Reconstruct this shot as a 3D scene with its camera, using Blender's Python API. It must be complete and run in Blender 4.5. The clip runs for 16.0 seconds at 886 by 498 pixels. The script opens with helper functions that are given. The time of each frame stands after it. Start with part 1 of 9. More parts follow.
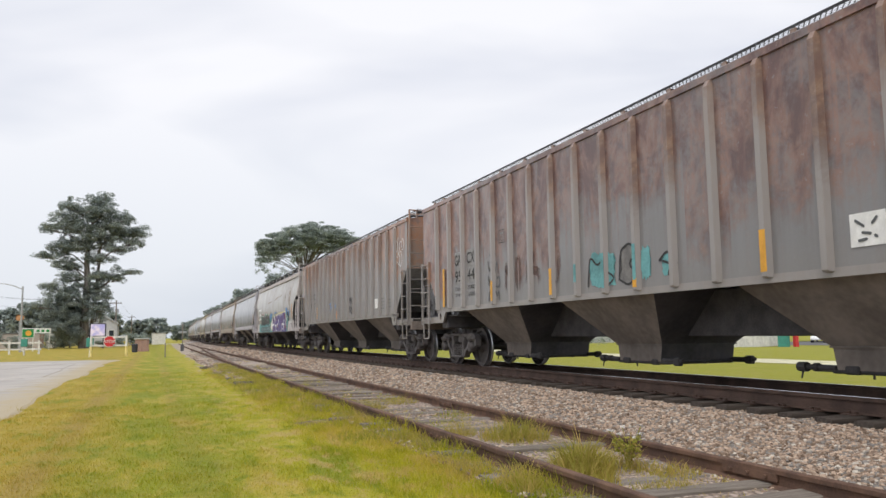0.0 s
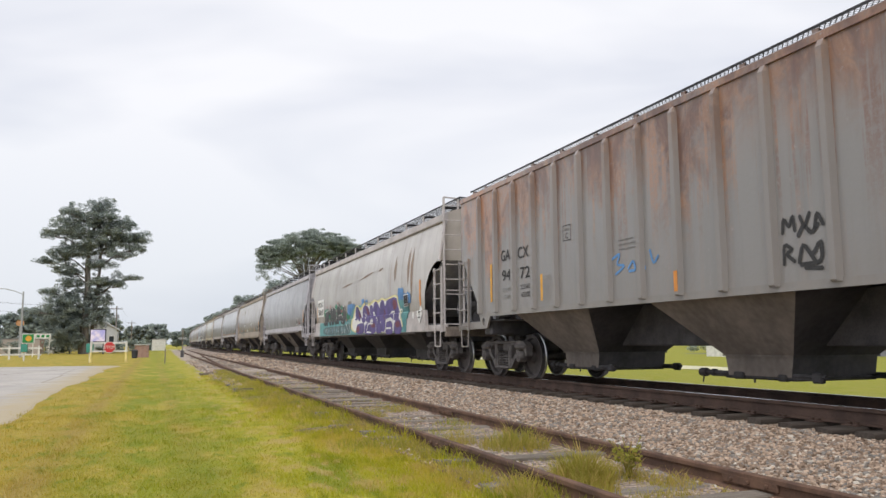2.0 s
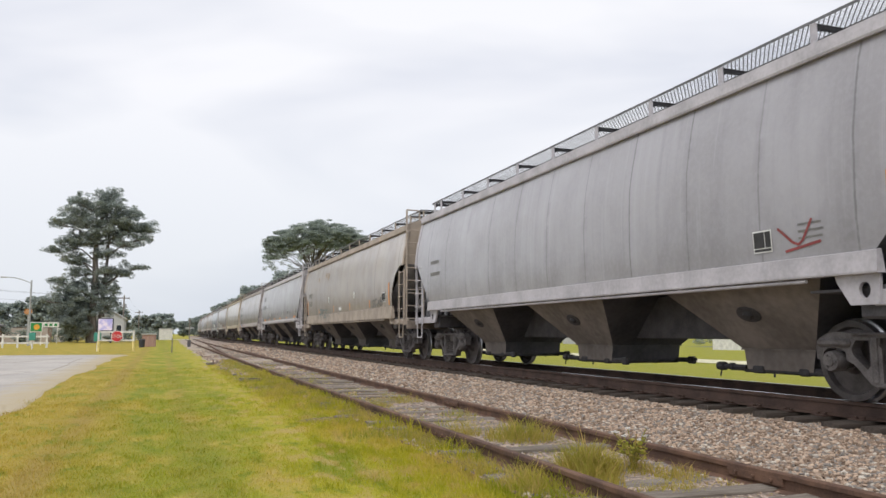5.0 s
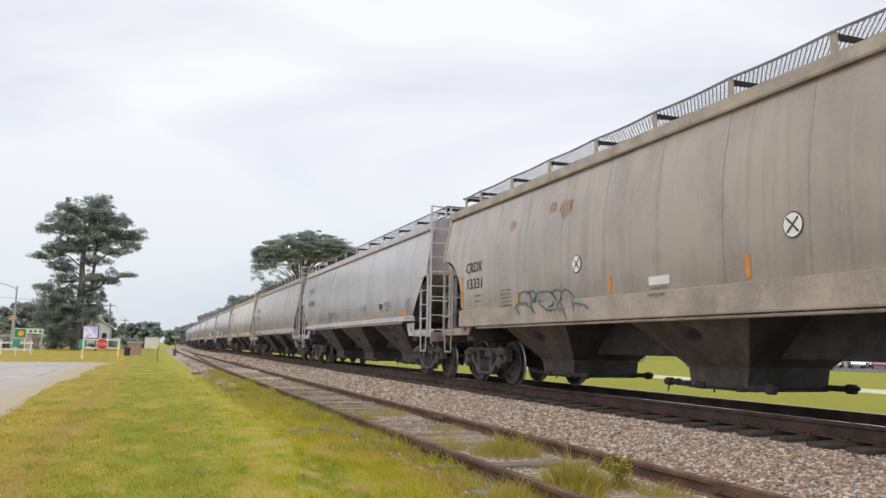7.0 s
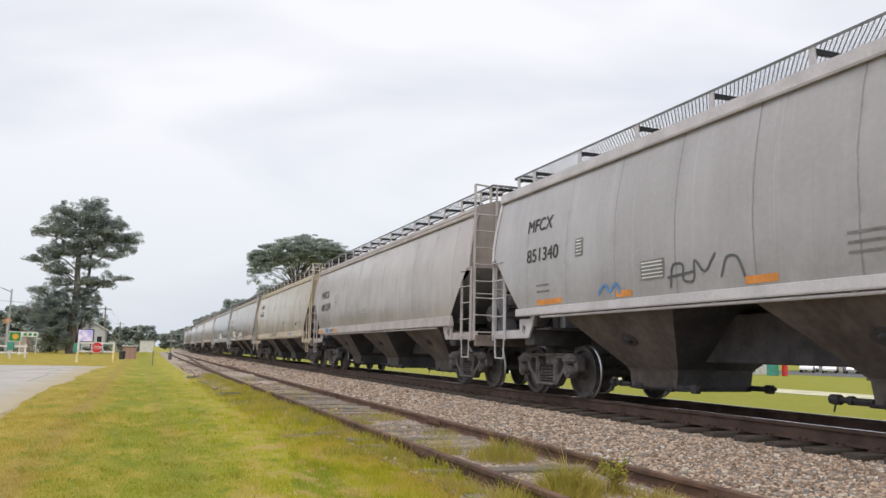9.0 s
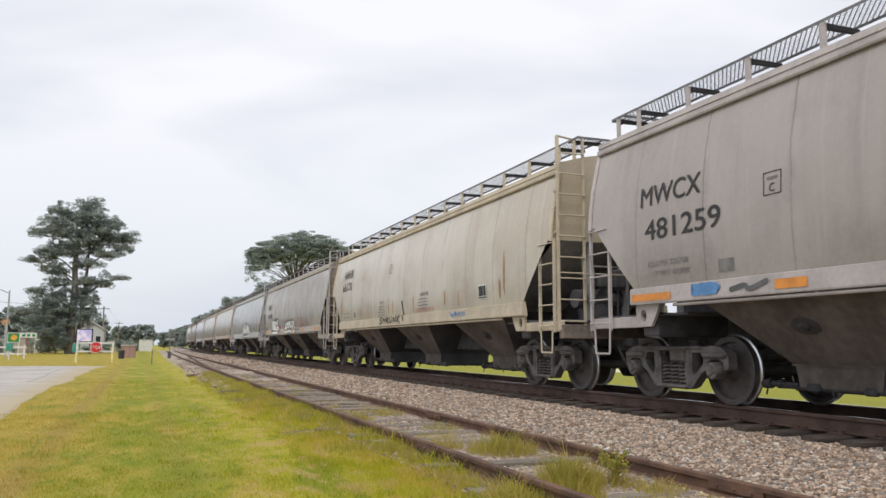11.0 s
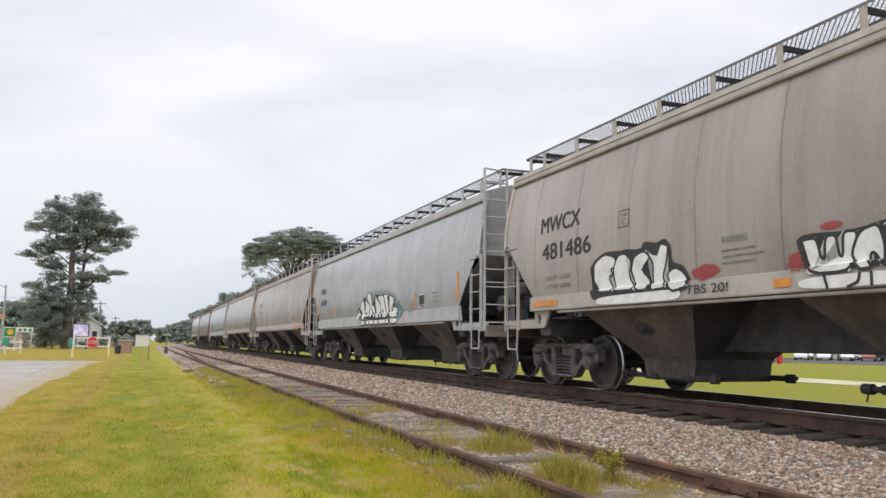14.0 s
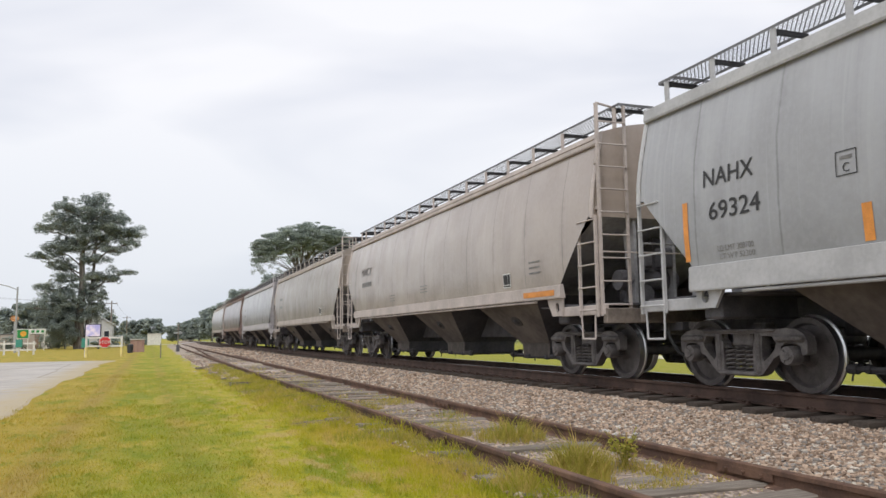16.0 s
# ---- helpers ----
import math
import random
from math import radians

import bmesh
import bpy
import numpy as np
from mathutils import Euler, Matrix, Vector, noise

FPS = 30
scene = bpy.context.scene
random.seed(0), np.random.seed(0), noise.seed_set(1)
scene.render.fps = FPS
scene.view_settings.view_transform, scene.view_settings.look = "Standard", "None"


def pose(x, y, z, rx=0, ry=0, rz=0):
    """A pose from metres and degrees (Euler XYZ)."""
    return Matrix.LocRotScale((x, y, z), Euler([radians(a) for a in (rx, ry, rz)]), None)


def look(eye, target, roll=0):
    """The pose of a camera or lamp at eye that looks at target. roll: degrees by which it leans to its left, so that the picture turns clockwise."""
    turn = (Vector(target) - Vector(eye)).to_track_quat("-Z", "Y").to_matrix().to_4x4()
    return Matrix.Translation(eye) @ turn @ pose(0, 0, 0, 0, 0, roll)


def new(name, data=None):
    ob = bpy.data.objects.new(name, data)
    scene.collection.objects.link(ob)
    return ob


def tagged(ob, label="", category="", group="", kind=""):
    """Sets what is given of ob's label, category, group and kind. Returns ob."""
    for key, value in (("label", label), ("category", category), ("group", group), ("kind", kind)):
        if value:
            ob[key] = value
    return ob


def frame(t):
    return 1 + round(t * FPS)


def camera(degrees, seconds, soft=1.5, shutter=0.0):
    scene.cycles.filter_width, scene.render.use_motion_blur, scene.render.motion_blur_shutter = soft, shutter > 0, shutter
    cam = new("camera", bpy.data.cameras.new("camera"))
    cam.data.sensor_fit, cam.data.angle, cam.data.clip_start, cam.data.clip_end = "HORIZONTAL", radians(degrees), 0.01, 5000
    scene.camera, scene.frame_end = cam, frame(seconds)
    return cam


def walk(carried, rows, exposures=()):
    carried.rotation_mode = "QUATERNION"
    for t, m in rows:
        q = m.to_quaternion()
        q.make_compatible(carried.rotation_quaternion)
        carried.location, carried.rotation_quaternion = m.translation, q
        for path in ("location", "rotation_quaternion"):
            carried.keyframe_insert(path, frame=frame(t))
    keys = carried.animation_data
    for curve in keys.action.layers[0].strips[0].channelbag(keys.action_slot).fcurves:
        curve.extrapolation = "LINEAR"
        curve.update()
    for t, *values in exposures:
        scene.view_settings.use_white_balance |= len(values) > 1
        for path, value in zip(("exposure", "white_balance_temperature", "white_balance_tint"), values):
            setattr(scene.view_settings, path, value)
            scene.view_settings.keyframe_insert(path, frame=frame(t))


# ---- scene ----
# The camera stands on the grass beside the siding and turns a little in the hand.
cam = camera(59.2, 16.0)
EYE = (0.0, 0.0, 1.25)
TURNS = [
    (0.0, 96.25, 0.74, -20.26),
    (0.5, 96.46, 0.78, -20.03),
    (1.0, 96.54, 0.73, -20.07),
    (1.5, 96.79, 0.31, -20.11),
    (2.0, 96.82, 0.38, -20.24),
    (2.5, 97.00, 0.38, -20.29),
    (3.0, 97.05, 0.29, -19.84),
    (3.5, 96.46, 0.69, -19.44),
    (4.0, 95.92, 0.41, -19.62),
    (4.2, 95.78, 0.37, -19.62),
    (6.5, 97.29, -1.04, -20.50),
    (7.0, 97.19, -1.02, -20.71),
    (7.5, 97.30, -1.01, -20.97),
    (8.0, 97.22, -0.68, -21.03),
    (8.5, 97.55, -1.20, -21.00),
    (11.0, 97.11, -0.28, -21.07),
    (11.5, 97.16, 0.25, -21.22),
    (12.0, 97.64, 0.24, -22.29),
    (12.5, 97.24, -0.03, -21.49),
    (13.0, 97.39, 0.01, -21.36),
    (13.5, 97.20, -0.11, -22.48),
    (14.0, 96.89, -0.61, -21.30),
    (14.5, 96.66, -0.26, -21.06),
    (15.0, 96.54, 0.09, -20.92),
    (15.5, 96.40, 0.61, -20.55),
    (16.0, 96.27, 0.78, -20.55),
]
walk(cam, [(t, pose(*EYE, a, b, c)) for t, a, b, c in TURNS])

# ---- light: an overcast sky and a very soft sun ----
world = bpy.data.worlds.new("overcast")
scene.world = world
world.use_nodes = True
wn, wl = world.node_tree.nodes, world.node_tree.links
wn.clear()
SUN_EL, SUN_AZ = 52.0, 215.0   # degrees; azimuth clockwise from +y


def sky():
    out, bg = wn.new("ShaderNodeOutputWorld"), wn.new("ShaderNodeBackground")
    tex = wn.new("ShaderNodeTexSky")
    tex.sky_type, tex.sun_disc = "NISHITA", False
    tex.sun_elevation, tex.sun_rotation = radians(SUN_EL), radians(SUN_AZ)
    tex.dust_density = 4.0
    dim = wn.new("ShaderNodeVectorMath")
    dim.operation, dim.inputs["Scale"].default_value = "SCALE", 0.10
    wl.new(tex.outputs[0], dim.inputs[0])
    co, mp = wn.new("ShaderNodeTexCoord"), wn.new("ShaderNodeMapping")
    mp.inputs["Scale"].default_value = (1.0, 1.0, 3.2)
    mp.inputs["Rotation"].default_value = (0.25, 0.35, 0.4)
    mp.inputs["Location"].default_value = (0.3, 1.7, 0.2)
    wl.new(co.outputs["Generated"], mp.inputs[0])
    n1 = wn.new("ShaderNodeTexNoise")
    n1.inputs["Scale"].default_value, n1.inputs["Detail"].default_value = 1.5, 4.0
    n1.inputs["Roughness"].default_value, n1.inputs["Distortion"].default_value = 0.45, 0.4
    wl.new(mp.outputs[0], n1.inputs[0])
    ramp = wn.new("ShaderNodeValToRGB")
    e = ramp.color_ramp.elements
    e[0].position, e[0].color = 0.36, (0.78, 0.81, 0.905, 1)
    e[1].position, e[1].color = 0.56, (1.045, 1.045, 1.085, 1)
    wl.new(n1.outputs[0], ramp.inputs[0])
    # paler blue-grey towards the horizon
    sep, low = wn.new("ShaderNodeSeparateXYZ"), wn.new("ShaderNodeMapRange")
    wl.new(co.outputs["Generated"], sep.inputs[0])
    low.inputs["From Min"].default_value, low.inputs["From Max"].default_value = 0.0, 0.30
    low.inputs["To Min"].default_value, low.inputs["To Max"].default_value = 0.75, 0.0
    wl.new(sep.outputs["Z"], low.inputs["Value"])
    mix0, mix = wn.new("ShaderNodeMix"), wn.new("ShaderNodeMix")
    mix0.data_type = mix.data_type = "RGBA"
    wl.new(low.outputs[0], mix0.inputs[0])
    wl.new(ramp.outputs[0], mix0.inputs[6])
    mix0.inputs[7].default_value = (0.74, 0.80, 0.88, 1)
    mix.inputs[0].default_value = 0.90
    wl.new(dim.outputs[0], mix.inputs[6])
    wl.new(mix0.outputs[2], mix.inputs[7])
    wl.new(mix.outputs[2], bg.inputs[0])
    bg.inputs[1].default_value = 1.0
    wl.new(bg.outputs[0], out.inputs[0])


sky()
sun = new("sun", bpy.data.lights.new("sun", "SUN"))
sun.data.energy, sun.data.angle, sun.data.color = 2.0, radians(30), (1.0, 0.982, 0.965)
_a, _e = radians(SUN_AZ), radians(SUN_EL)
sun.matrix_basis = look((math.sin(_a) * math.cos(_e) * 50, math.cos(_a) * math.cos(_e) * 50, math.sin(_e) * 50), (0, 0, 0))
scene.view_settings.exposure = 0.0


# ---- materials ----
class Net:
    """A small helper to write node materials."""

    def __init__(self, name):
        self.m = bpy.data.materials.new(name)
        self.m.use_nodes = True
        self.n, self.l = self.m.node_tree.nodes, self.m.node_tree.links
        self.n.clear()
        self.out = self.n.new("ShaderNodeOutputMaterial")
        self.b = self.n.new("ShaderNodeBsdfPrincipled")
        self.l.new(self.b.outputs[0], self.out.inputs[0])

    def put(self, sock, v):
        if hasattr(v, "is_linked"):
            self.l.new(v, sock)
        elif isinstance(v, tuple) and len(v) == 3 and sock.type == "RGBA":
            sock.default_value = (*v, 1)
        else:
            sock.default_value = v

    def co(self, scale=(1, 1, 1), loc=(0, 0, 0), kind="Object"):
        c, m = self.n.new("ShaderNodeTexCoord"), self.n.new("ShaderNodeMapping")
        m.inputs["Scale"].default_value, m.inputs["Location"].default_value = scale, loc
        self.l.new(c.outputs[kind], m.inputs[0])
        return m.outputs[0]

    def noise(self, vec, scale=1.0, detail=3.0, rough=0.55, dist=0.0):
        t = self.n.new("ShaderNodeTexNoise")
        self.l.new(vec, t.inputs["Vector"])
        for k, v in (("Scale", scale), ("Detail", detail), ("Roughness", rough), ("Distortion", dist)):
            t.inputs[k].default_value = v
        return t.outputs["Fac"]

    def step(self, v, a, b, lo=0.0, hi=1.0):
        t = self.n.new("ShaderNodeMapRange")
        t.interpolation_type = "SMOOTHSTEP"
        self.put(t.inputs["Value"], v)
        for k, x in zip(("From Min", "From Max", "To Min", "To Max"), (a, b, lo, hi)):
            t.inputs[k].default_value = x
        return t.outputs[0]

    def math(self, op, a, b=0.0):
        t = self.n.new("ShaderNodeMath")
        t.operation = op
        self.put(t.inputs[0], a), self.put(t.inputs[1], b)
        return t.outputs[0]

    def mix(self, f, a, b, blend="MIX"):
        t = self.n.new("ShaderNodeMix")
        t.data_type, t.blend_type = "RGBA", blend
        self.put(t.inputs[0], f), self.put(t.inputs[6], a), self.put(t.inputs[7], b)
        return t.outputs[2]

    def axis(self, vec, k):
        t = self.n.new("ShaderNodeSeparateXYZ")
        self.l.new(vec, t.inputs[0])
        return t.outputs["XYZ".index(k)]

    def rand(self):
        return self.n.new("ShaderNodeObjectInfo").outputs["Random"]

    def island(self):
        return self.n.new("ShaderNodeNewGeometry").outputs["Random Per Island"]

    def bump(self, h, strength=0.3, dist=0.02):
        t = self.n.new("ShaderNodeBump")
        t.inputs["Strength"].default_value, t.inputs["Distance"].default_value = strength, dist
        self.put(t.inputs["Height"], h)
        self.l.new(t.outputs[0], self.b.inputs["Normal"])

    def done(self, color, rough=0.7, metal=0.0, spec=0.5):
        self.put(self.b.inputs["Base Color"], color), self.put(self.b.inputs["Roughness"], rough)
        self.put(self.b.inputs["Metallic"], metal)
        self.b.inputs["Specular IOR Level"].default_value = spec
        return self.m


def plain(name, color, rough=0.6, metal=0.0, spread=0.25, scale=6.0):
    """A plain painted or bare surface with soft uneven tone and fine grain."""
    k = Net(name)
    v = k.co()
    a = k.noise(v, scale, 4)
    b = k.noise(v, scale * 9, 2)
    f = k.math("ADD", k.math("MULTIPLY", a, 0.7), k.math("MULTIPLY", b, 0.3))
    dark = tuple(c * (1 - spread) for c in color)
    lite = tuple(min(1, c * (1 + spread)) for c in color)
    k.bump(b, 0.15, 0.01)
    return k.done(k.mix(k.step(f, 0.3, 0.7), dark, lite), rough, metal)


# ---- ground materials ----
def lawn_colour(k):
    """Mown verge: olive and dry away from the track, greener in the middle, yellow-green with straw by the siding; worn wheel ruts."""
    v = k.co()
    x = k.axis(v, "X")
    big, mid, clump = k.noise(v, 0.22, 4), k.noise(k.co((1.3, 0.42, 1)), 1.1, 4, 0.6), k.noise(k.co((1.2, 0.6, 1)), 3.0, 4, 0.65)
    wob = k.math("ADD", x, k.math("MULTIPLY", k.math("SUBTRACT", big, 0.5), 1.6))
    col = k.mix(k.step(wob, -1.3, 0.15), (0.335, 0.266, 0.041), (0.233, 0.261, 0.022))
    col = k.mix(k.step(wob, 0.5, 1.6), col, (0.325, 0.325, 0.024))
    col = k.mix(k.step(mid, 0.50, 0.62, 0, 0.7), col, (0.409, 0.334, 0.067))
    col = k.mix(k.step(mid, 0.47, 0.36, 0, 0.75), col, (0.177, 0.225, 0.019))
    dry = k.math("MULTIPLY", k.step(clump, 0.50, 0.61, 0, 0.8), k.step(wob, 0.5, 1.8, 0.2, 1.0))
    col = k.mix(dry, col, (0.409, 0.316, 0.119))
    col = k.mix(k.step(clump, 0.46, 0.34, 0, 0.65), col, (0.145, 0.200, 0.015))
    r1 = k.step(k.math("ABSOLUTE", k.math("ADD", x, 1.02)), 0.30, 0.05)
    r2 = k.step(k.math("ABSOLUTE", k.math("ADD", x, -0.42)), 0.26, 0.05)
    rut = k.math("MULTIPLY", k.math("ADD", r1, k.math("MULTIPLY", r2, 0.5)), k.step(mid, 0.35, 0.65, 0.15, 0.65))
    col = k.mix(rut, col, (0.279, 0.206, 0.063))
    col = k.mix(1.0, col, (1.07, 1.0, 1.06), "MULTIPLY")
    return k.mix(k.step(x, 9.0, 13.0, 0, 0.7), col, (0.235, 0.245, 0.028)), v, mid


def grass_ground():
    k = Net("lawn")
    col, v, mid = lawn_colour(k)
    fine = k.noise(v, 30, 3, 0.7)
    col = k.mix(k.step(fine, 0.42, 0.62, 0, 0.25), col, (0.11, 0.13, 0.02))
    k.bump(k.math("ADD", fine, mid), 0.6, 0.05)
    return k.done(col, 0.9, 0, 0.2)


def gravel_ground():
    k = Net("ballast_bed")
    v = k.co()
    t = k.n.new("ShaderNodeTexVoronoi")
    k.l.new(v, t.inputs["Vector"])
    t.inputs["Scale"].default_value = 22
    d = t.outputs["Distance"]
    f = k.axis(t.outputs["Color"], "X")
    col = k.mix(f, (0.31, 0.24, 0.19), (0.56, 0.46, 0.39))
    col = k.mix(k.step(k.noise(v, 0.5, 3), 0.4, 0.7, 0, 0.5), col, (0.46, 0.37, 0.30))
    # shade in the gaps between stones, painted dark towards the cell edges
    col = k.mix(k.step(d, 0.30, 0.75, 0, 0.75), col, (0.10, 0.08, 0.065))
    k.bump(k.math("SUBTRACT", 1.0, d), 0.9, 0.04)
    return k.done(col, 0.95, 0, 0.2)


def apron_mat():
    k = Net("pale_gravel")
    v = k.co()
    f, g, b = k.noise(v, 18, 3, 0.7), k.noise(v, 1.3, 4, 0.6), k.noise(v, 0.25, 3)
    col = k.mix(k.step(f, 0.35, 0.65), (0.25, 0.205, 0.175), (0.46, 0.395, 0.345))
    col = k.mix(k.step(g, 0.5, 0.66, 0, 0.5), col, (0.25, 0.22, 0.16))
    col = k.mix(k.step(b, 0.5, 0.65, 0, 0.35), col, (0.30, 0.29, 0.09))
    k.bump(f, 0.7, 0.03)
    return k.done(col, 0.95, 0, 0.15)


def stone_mat():
    k = Net("ballast_stone")
    r = k.island()
    v = k.co()
    col = k.mix(k.step(r, 0.0, 1.0), (0.162, 0.112, 0.080), (0.50, 0.380, 0.285))
    col = k.mix(k.step(k.math("FRACT", k.math("MULTIPLY", r, 7.31)), 0.72, 0.78), col, (0.215, 0.200, 0.182))
    col = k.mix(k.step(k.math("FRACT", k.math("MULTIPLY", r, 13.7)), 0.90, 0.93), col, (0.52, 0.47, 0.40))
    g = k.noise(v, 40, 3)
    col = k.mix(k.step(g, 0.4, 0.7, 0, 0.4), col, (0.16, 0.11, 0.08))
    k.bump(g, 0.4, 0.01)
    return k.done(col, 0.9, 0, 0.25)


def asphalt_mat():
    k = Net("old_pavement")
    v = k.co()
    a, b, c = k.noise(v, 0.35, 4, 0.6), k.noise(v, 2.0, 5, 0.65), k.noise(v, 50, 2)
    col = k.mix(k.step(a, 0.35, 0.65), (0.36, 0.335, 0.31), (0.46, 0.43, 0.395))
    col = k.mix(k.step(b, 0.56, 0.70, 0, 0.6), col, (0.40, 0.31, 0.20))
    t = k.n.new("ShaderNodeTexVoronoi")
    t.feature = "DISTANCE_TO_EDGE"
    k.l.new(k.co((0.30, 0.16, 1)), t.inputs["Vector"])
    t.inputs["Scale"].default_value = 1.0
    col = k.mix(k.step(t.outputs["Distance"], 0.011, 0.0, 0, 0.6), col, (0.10, 0.085, 0.05))
    col = k.mix(k.step(c, 0.4, 0.7, 0, 0.3), col, (0.22, 0.21, 0.20))
    x = k.math("ADD", k.axis(v, "X"), k.math("MULTIPLY", k.math("SUBTRACT", b, 0.5), 2.2))
    col = k.mix(k.step(x, -3.6, -2.4, 0, 0.85), col, (0.40, 0.33, 0.21))
    k.bump(c, 0.3, 0.01)
    return k.done(col, 0.9, 0, 0.25)


def rail_rust(name, a, b):
    k = Net(name)
    v = k.co()
    f = k.noise(v, 3, 5, 0.65)
    g = k.noise(v, 60, 3)
    k.bump(g, 0.4, 0.004)
    return k.done(k.mix(k.step(k.math("ADD", f, k.math("MULTIPLY", g, 0.3)), 0.45, 0.85), a, b), 0.8, 0.15)


def tie_mat(name, a, b):
    k = Net(name)
    r = k.rand()
    grain = k.noise(k.co((2, 40, 25)), 1.0, 4, 0.7)
    soft = k.noise(k.co((1.2, 3, 3)), 1.0, 3)
    col = k.mix(k.step(grain, 0.35, 0.7), a, b)
    col = k.mix(k.step(soft, 0.45, 0.75, 0, 0.5), col, tuple(c * 0.5 for c in a))
    col = k.mix(k.math("MULTIPLY", r, 0.35), col, (0.10, 0.085, 0.07))
    k.bump(grain, 0.7, 0.012)
    return k.done(col, 0.9, 0, 0.2)


M_APRON = apron_mat()
M_GRASS, M_BED, M_STONE, M_LOT = grass_ground(), gravel_ground(), stone_mat(), asphalt_mat()
M_RAIL = rail_rust("rusty_siding_rail", (0.075, 0.042, 0.03), (0.17, 0.095, 0.06))
M_RAILM = rail_rust("brown_main_rail", (0.055, 0.034, 0.027), (0.108, 0.066, 0.050))
M_SHINE = plain("worn_rail_head", (0.55, 0.56, 0.60), 0.22, 1.0, 0.1)
M_TIE = tie_mat("weathered_tie", (0.155, 0.130, 0.108), (0.335, 0.295, 0.25))
M_TIED = tie_mat("creosoted_tie", (0.045, 0.037, 0.032), (0.10, 0.082, 0.07))
M_STEEL = rail_rust("tie_plate_steel", (0.05, 0.032, 0.025), (0.10, 0.06, 0.045))


# ---- mesh helpers ----
def part(name, bm, material, parent=None, label="", m=None, smooth=False):
    """One mesh object from a bmesh (or a ready mesh), under a thing or a part."""
    if isinstance(bm, bpy.types.Mesh):
        me = bm
    else:
        me = bpy.data.meshes.new(name)
        bmesh.ops.recalc_face_normals(bm, faces=bm.faces)
        bm.to_mesh(me)
        bm.free()
        me.materials.append(material)
        if smooth:
            me.shade_smooth()
            me.set_sharp_from_angle(angle=radians(38))
    ob = new(name, me)
    if parent is not None:
        ob.parent = parent
    if m is not None:
        ob.matrix_basis = m
    return tagged(ob, label)


def empty(name, m=None):
    ob = new(name)
    ob.empty_display_size = 0.1
    if m is not None:
        ob.matrix_basis = m
    return ob


def box(bm, c, s, bevel=0.0, rot=None):
    m = Matrix.Translation(c) @ (rot or Matrix()) @ Matrix.Diagonal((*s, 1))
    vs = bmesh.ops.create_cube(bm, size=1, matrix=m)["verts"]
    if bevel:
        es = list({e for v in vs for e in v.link_edges})
        bmesh.ops.bevel(bm, geom=es, offset=bevel, segments=1, affect="EDGES")
    return bm


def rod(bm, a, b, r, seg=8, r2=None):
    a, b = Vector(a), Vector(b)
    d = b - a
    m = Matrix.Translation((a + b) / 2) @ d.to_track_quat("Z", "Y").to_matrix().to_4x4()
    bmesh.ops.create_cone(bm, cap_ends=True, segments=seg, radius1=r, radius2=r if r2 is None else r2, depth=d.length, matrix=m)
    return bm


def rods(bm, pts, r, seg=6):
    for a, b in zip(pts, pts[1:]):
        rod(bm, a, b, r, seg)
    return bm


def prism(bm, pts, lo, hi, axis="x"):
    """Extrudes a closed outline (pairs) between lo and hi along an axis: x takes (y, z), y takes (x, z), z takes (x, y)."""
    put = {"x": lambda p, h: (h, p[0], p[1]), "y": lambda p, h: (p[0], h, p[1]), "z": lambda p, h: (p[0], p[1], h)}[axis]
    a, b = [bm.verts.new(put(p, lo)) for p in pts], [bm.verts.new(put(p, hi)) for p in pts]
    bm.faces.new(a), bm.faces.new(b[::-1])
    for i in range(len(pts)):
        j = (i + 1) % len(pts)
        bm.faces.new((a[i], b[i], b[j], a[j]))
    return bm


def sheet(bm, rows, close=False):
    """Faces between rows of points of equal length."""
    vs = [[bm.verts.new(p) for p in r] for r in rows]
    for r, s in zip(vs, vs[1:]):
        for i in range(len(r) - 1):
            bm.faces.new((r[i], r[i + 1], s[i + 1], s[i]))
    return vs


def raw_mesh(name, verts, faces, material):
    me = bpy.data.meshes.new(name)
    me.from_pydata(verts, [], faces)
    me.materials.append(material)
    me.update()
    return me


# ---- the plan: y runs along the line, x across it ----
CX = 8.18            # the main line's middle
RAIL_Z = 0.49        # the main line's rail top
SX, SID_Z = 3.81, 0.184


def bend(y):
    """The line's gentle curve to the right."""
    return 0.55e-4 * max(0.0, y + 5.9) ** 2


def bend_turn(y):
    return math.atan(1.1e-4 * max(0.0, y + 5.9))


def ground_z(x):
    """The far lawn falls a little towards the car park."""
    return -0.62 * min(1.0, max(0.0, (x - 30.0) / 40.0))


# ---- ground ----
def ground():
    xs = [-2500, -600, -150, -60, -30, -15, -8, -4, -2, -1, 0, 1, 1.8, 2.4, 3.0, 3.8, 4.5, 5, 7, 12, 14, 18, 25, 30, 70, 110, 200, 700, 2500]
    ys = [-900, -250, -80, -40, -20, -10, -5] + [i * 1.0 for i in range(-4, 40)] + [44, 50, 58, 70, 85, 110, 150, 220, 350, 600, 1200, 3500]
    bm = bmesh.new()
    rows = []
    for y in ys:
        r = []
        for x in xs:
            h = 0.045 * noise.noise((x * 0.35, y * 0.3, 0)) if -8 < x < 2.5 and -6 < y < 60 else 0.0
            h += ground_z(x)
            if 2.0 < x - bend(y) < 12.5:
                h = -0.02
            r.append((x, y, h))
        rows.append(r)
    sheet(bm, rows)
    return tagged(part("ground", bm, M_GRASS, smooth=True), "mown green and yellow grass beside the railway line", "lawn", kind="structure")


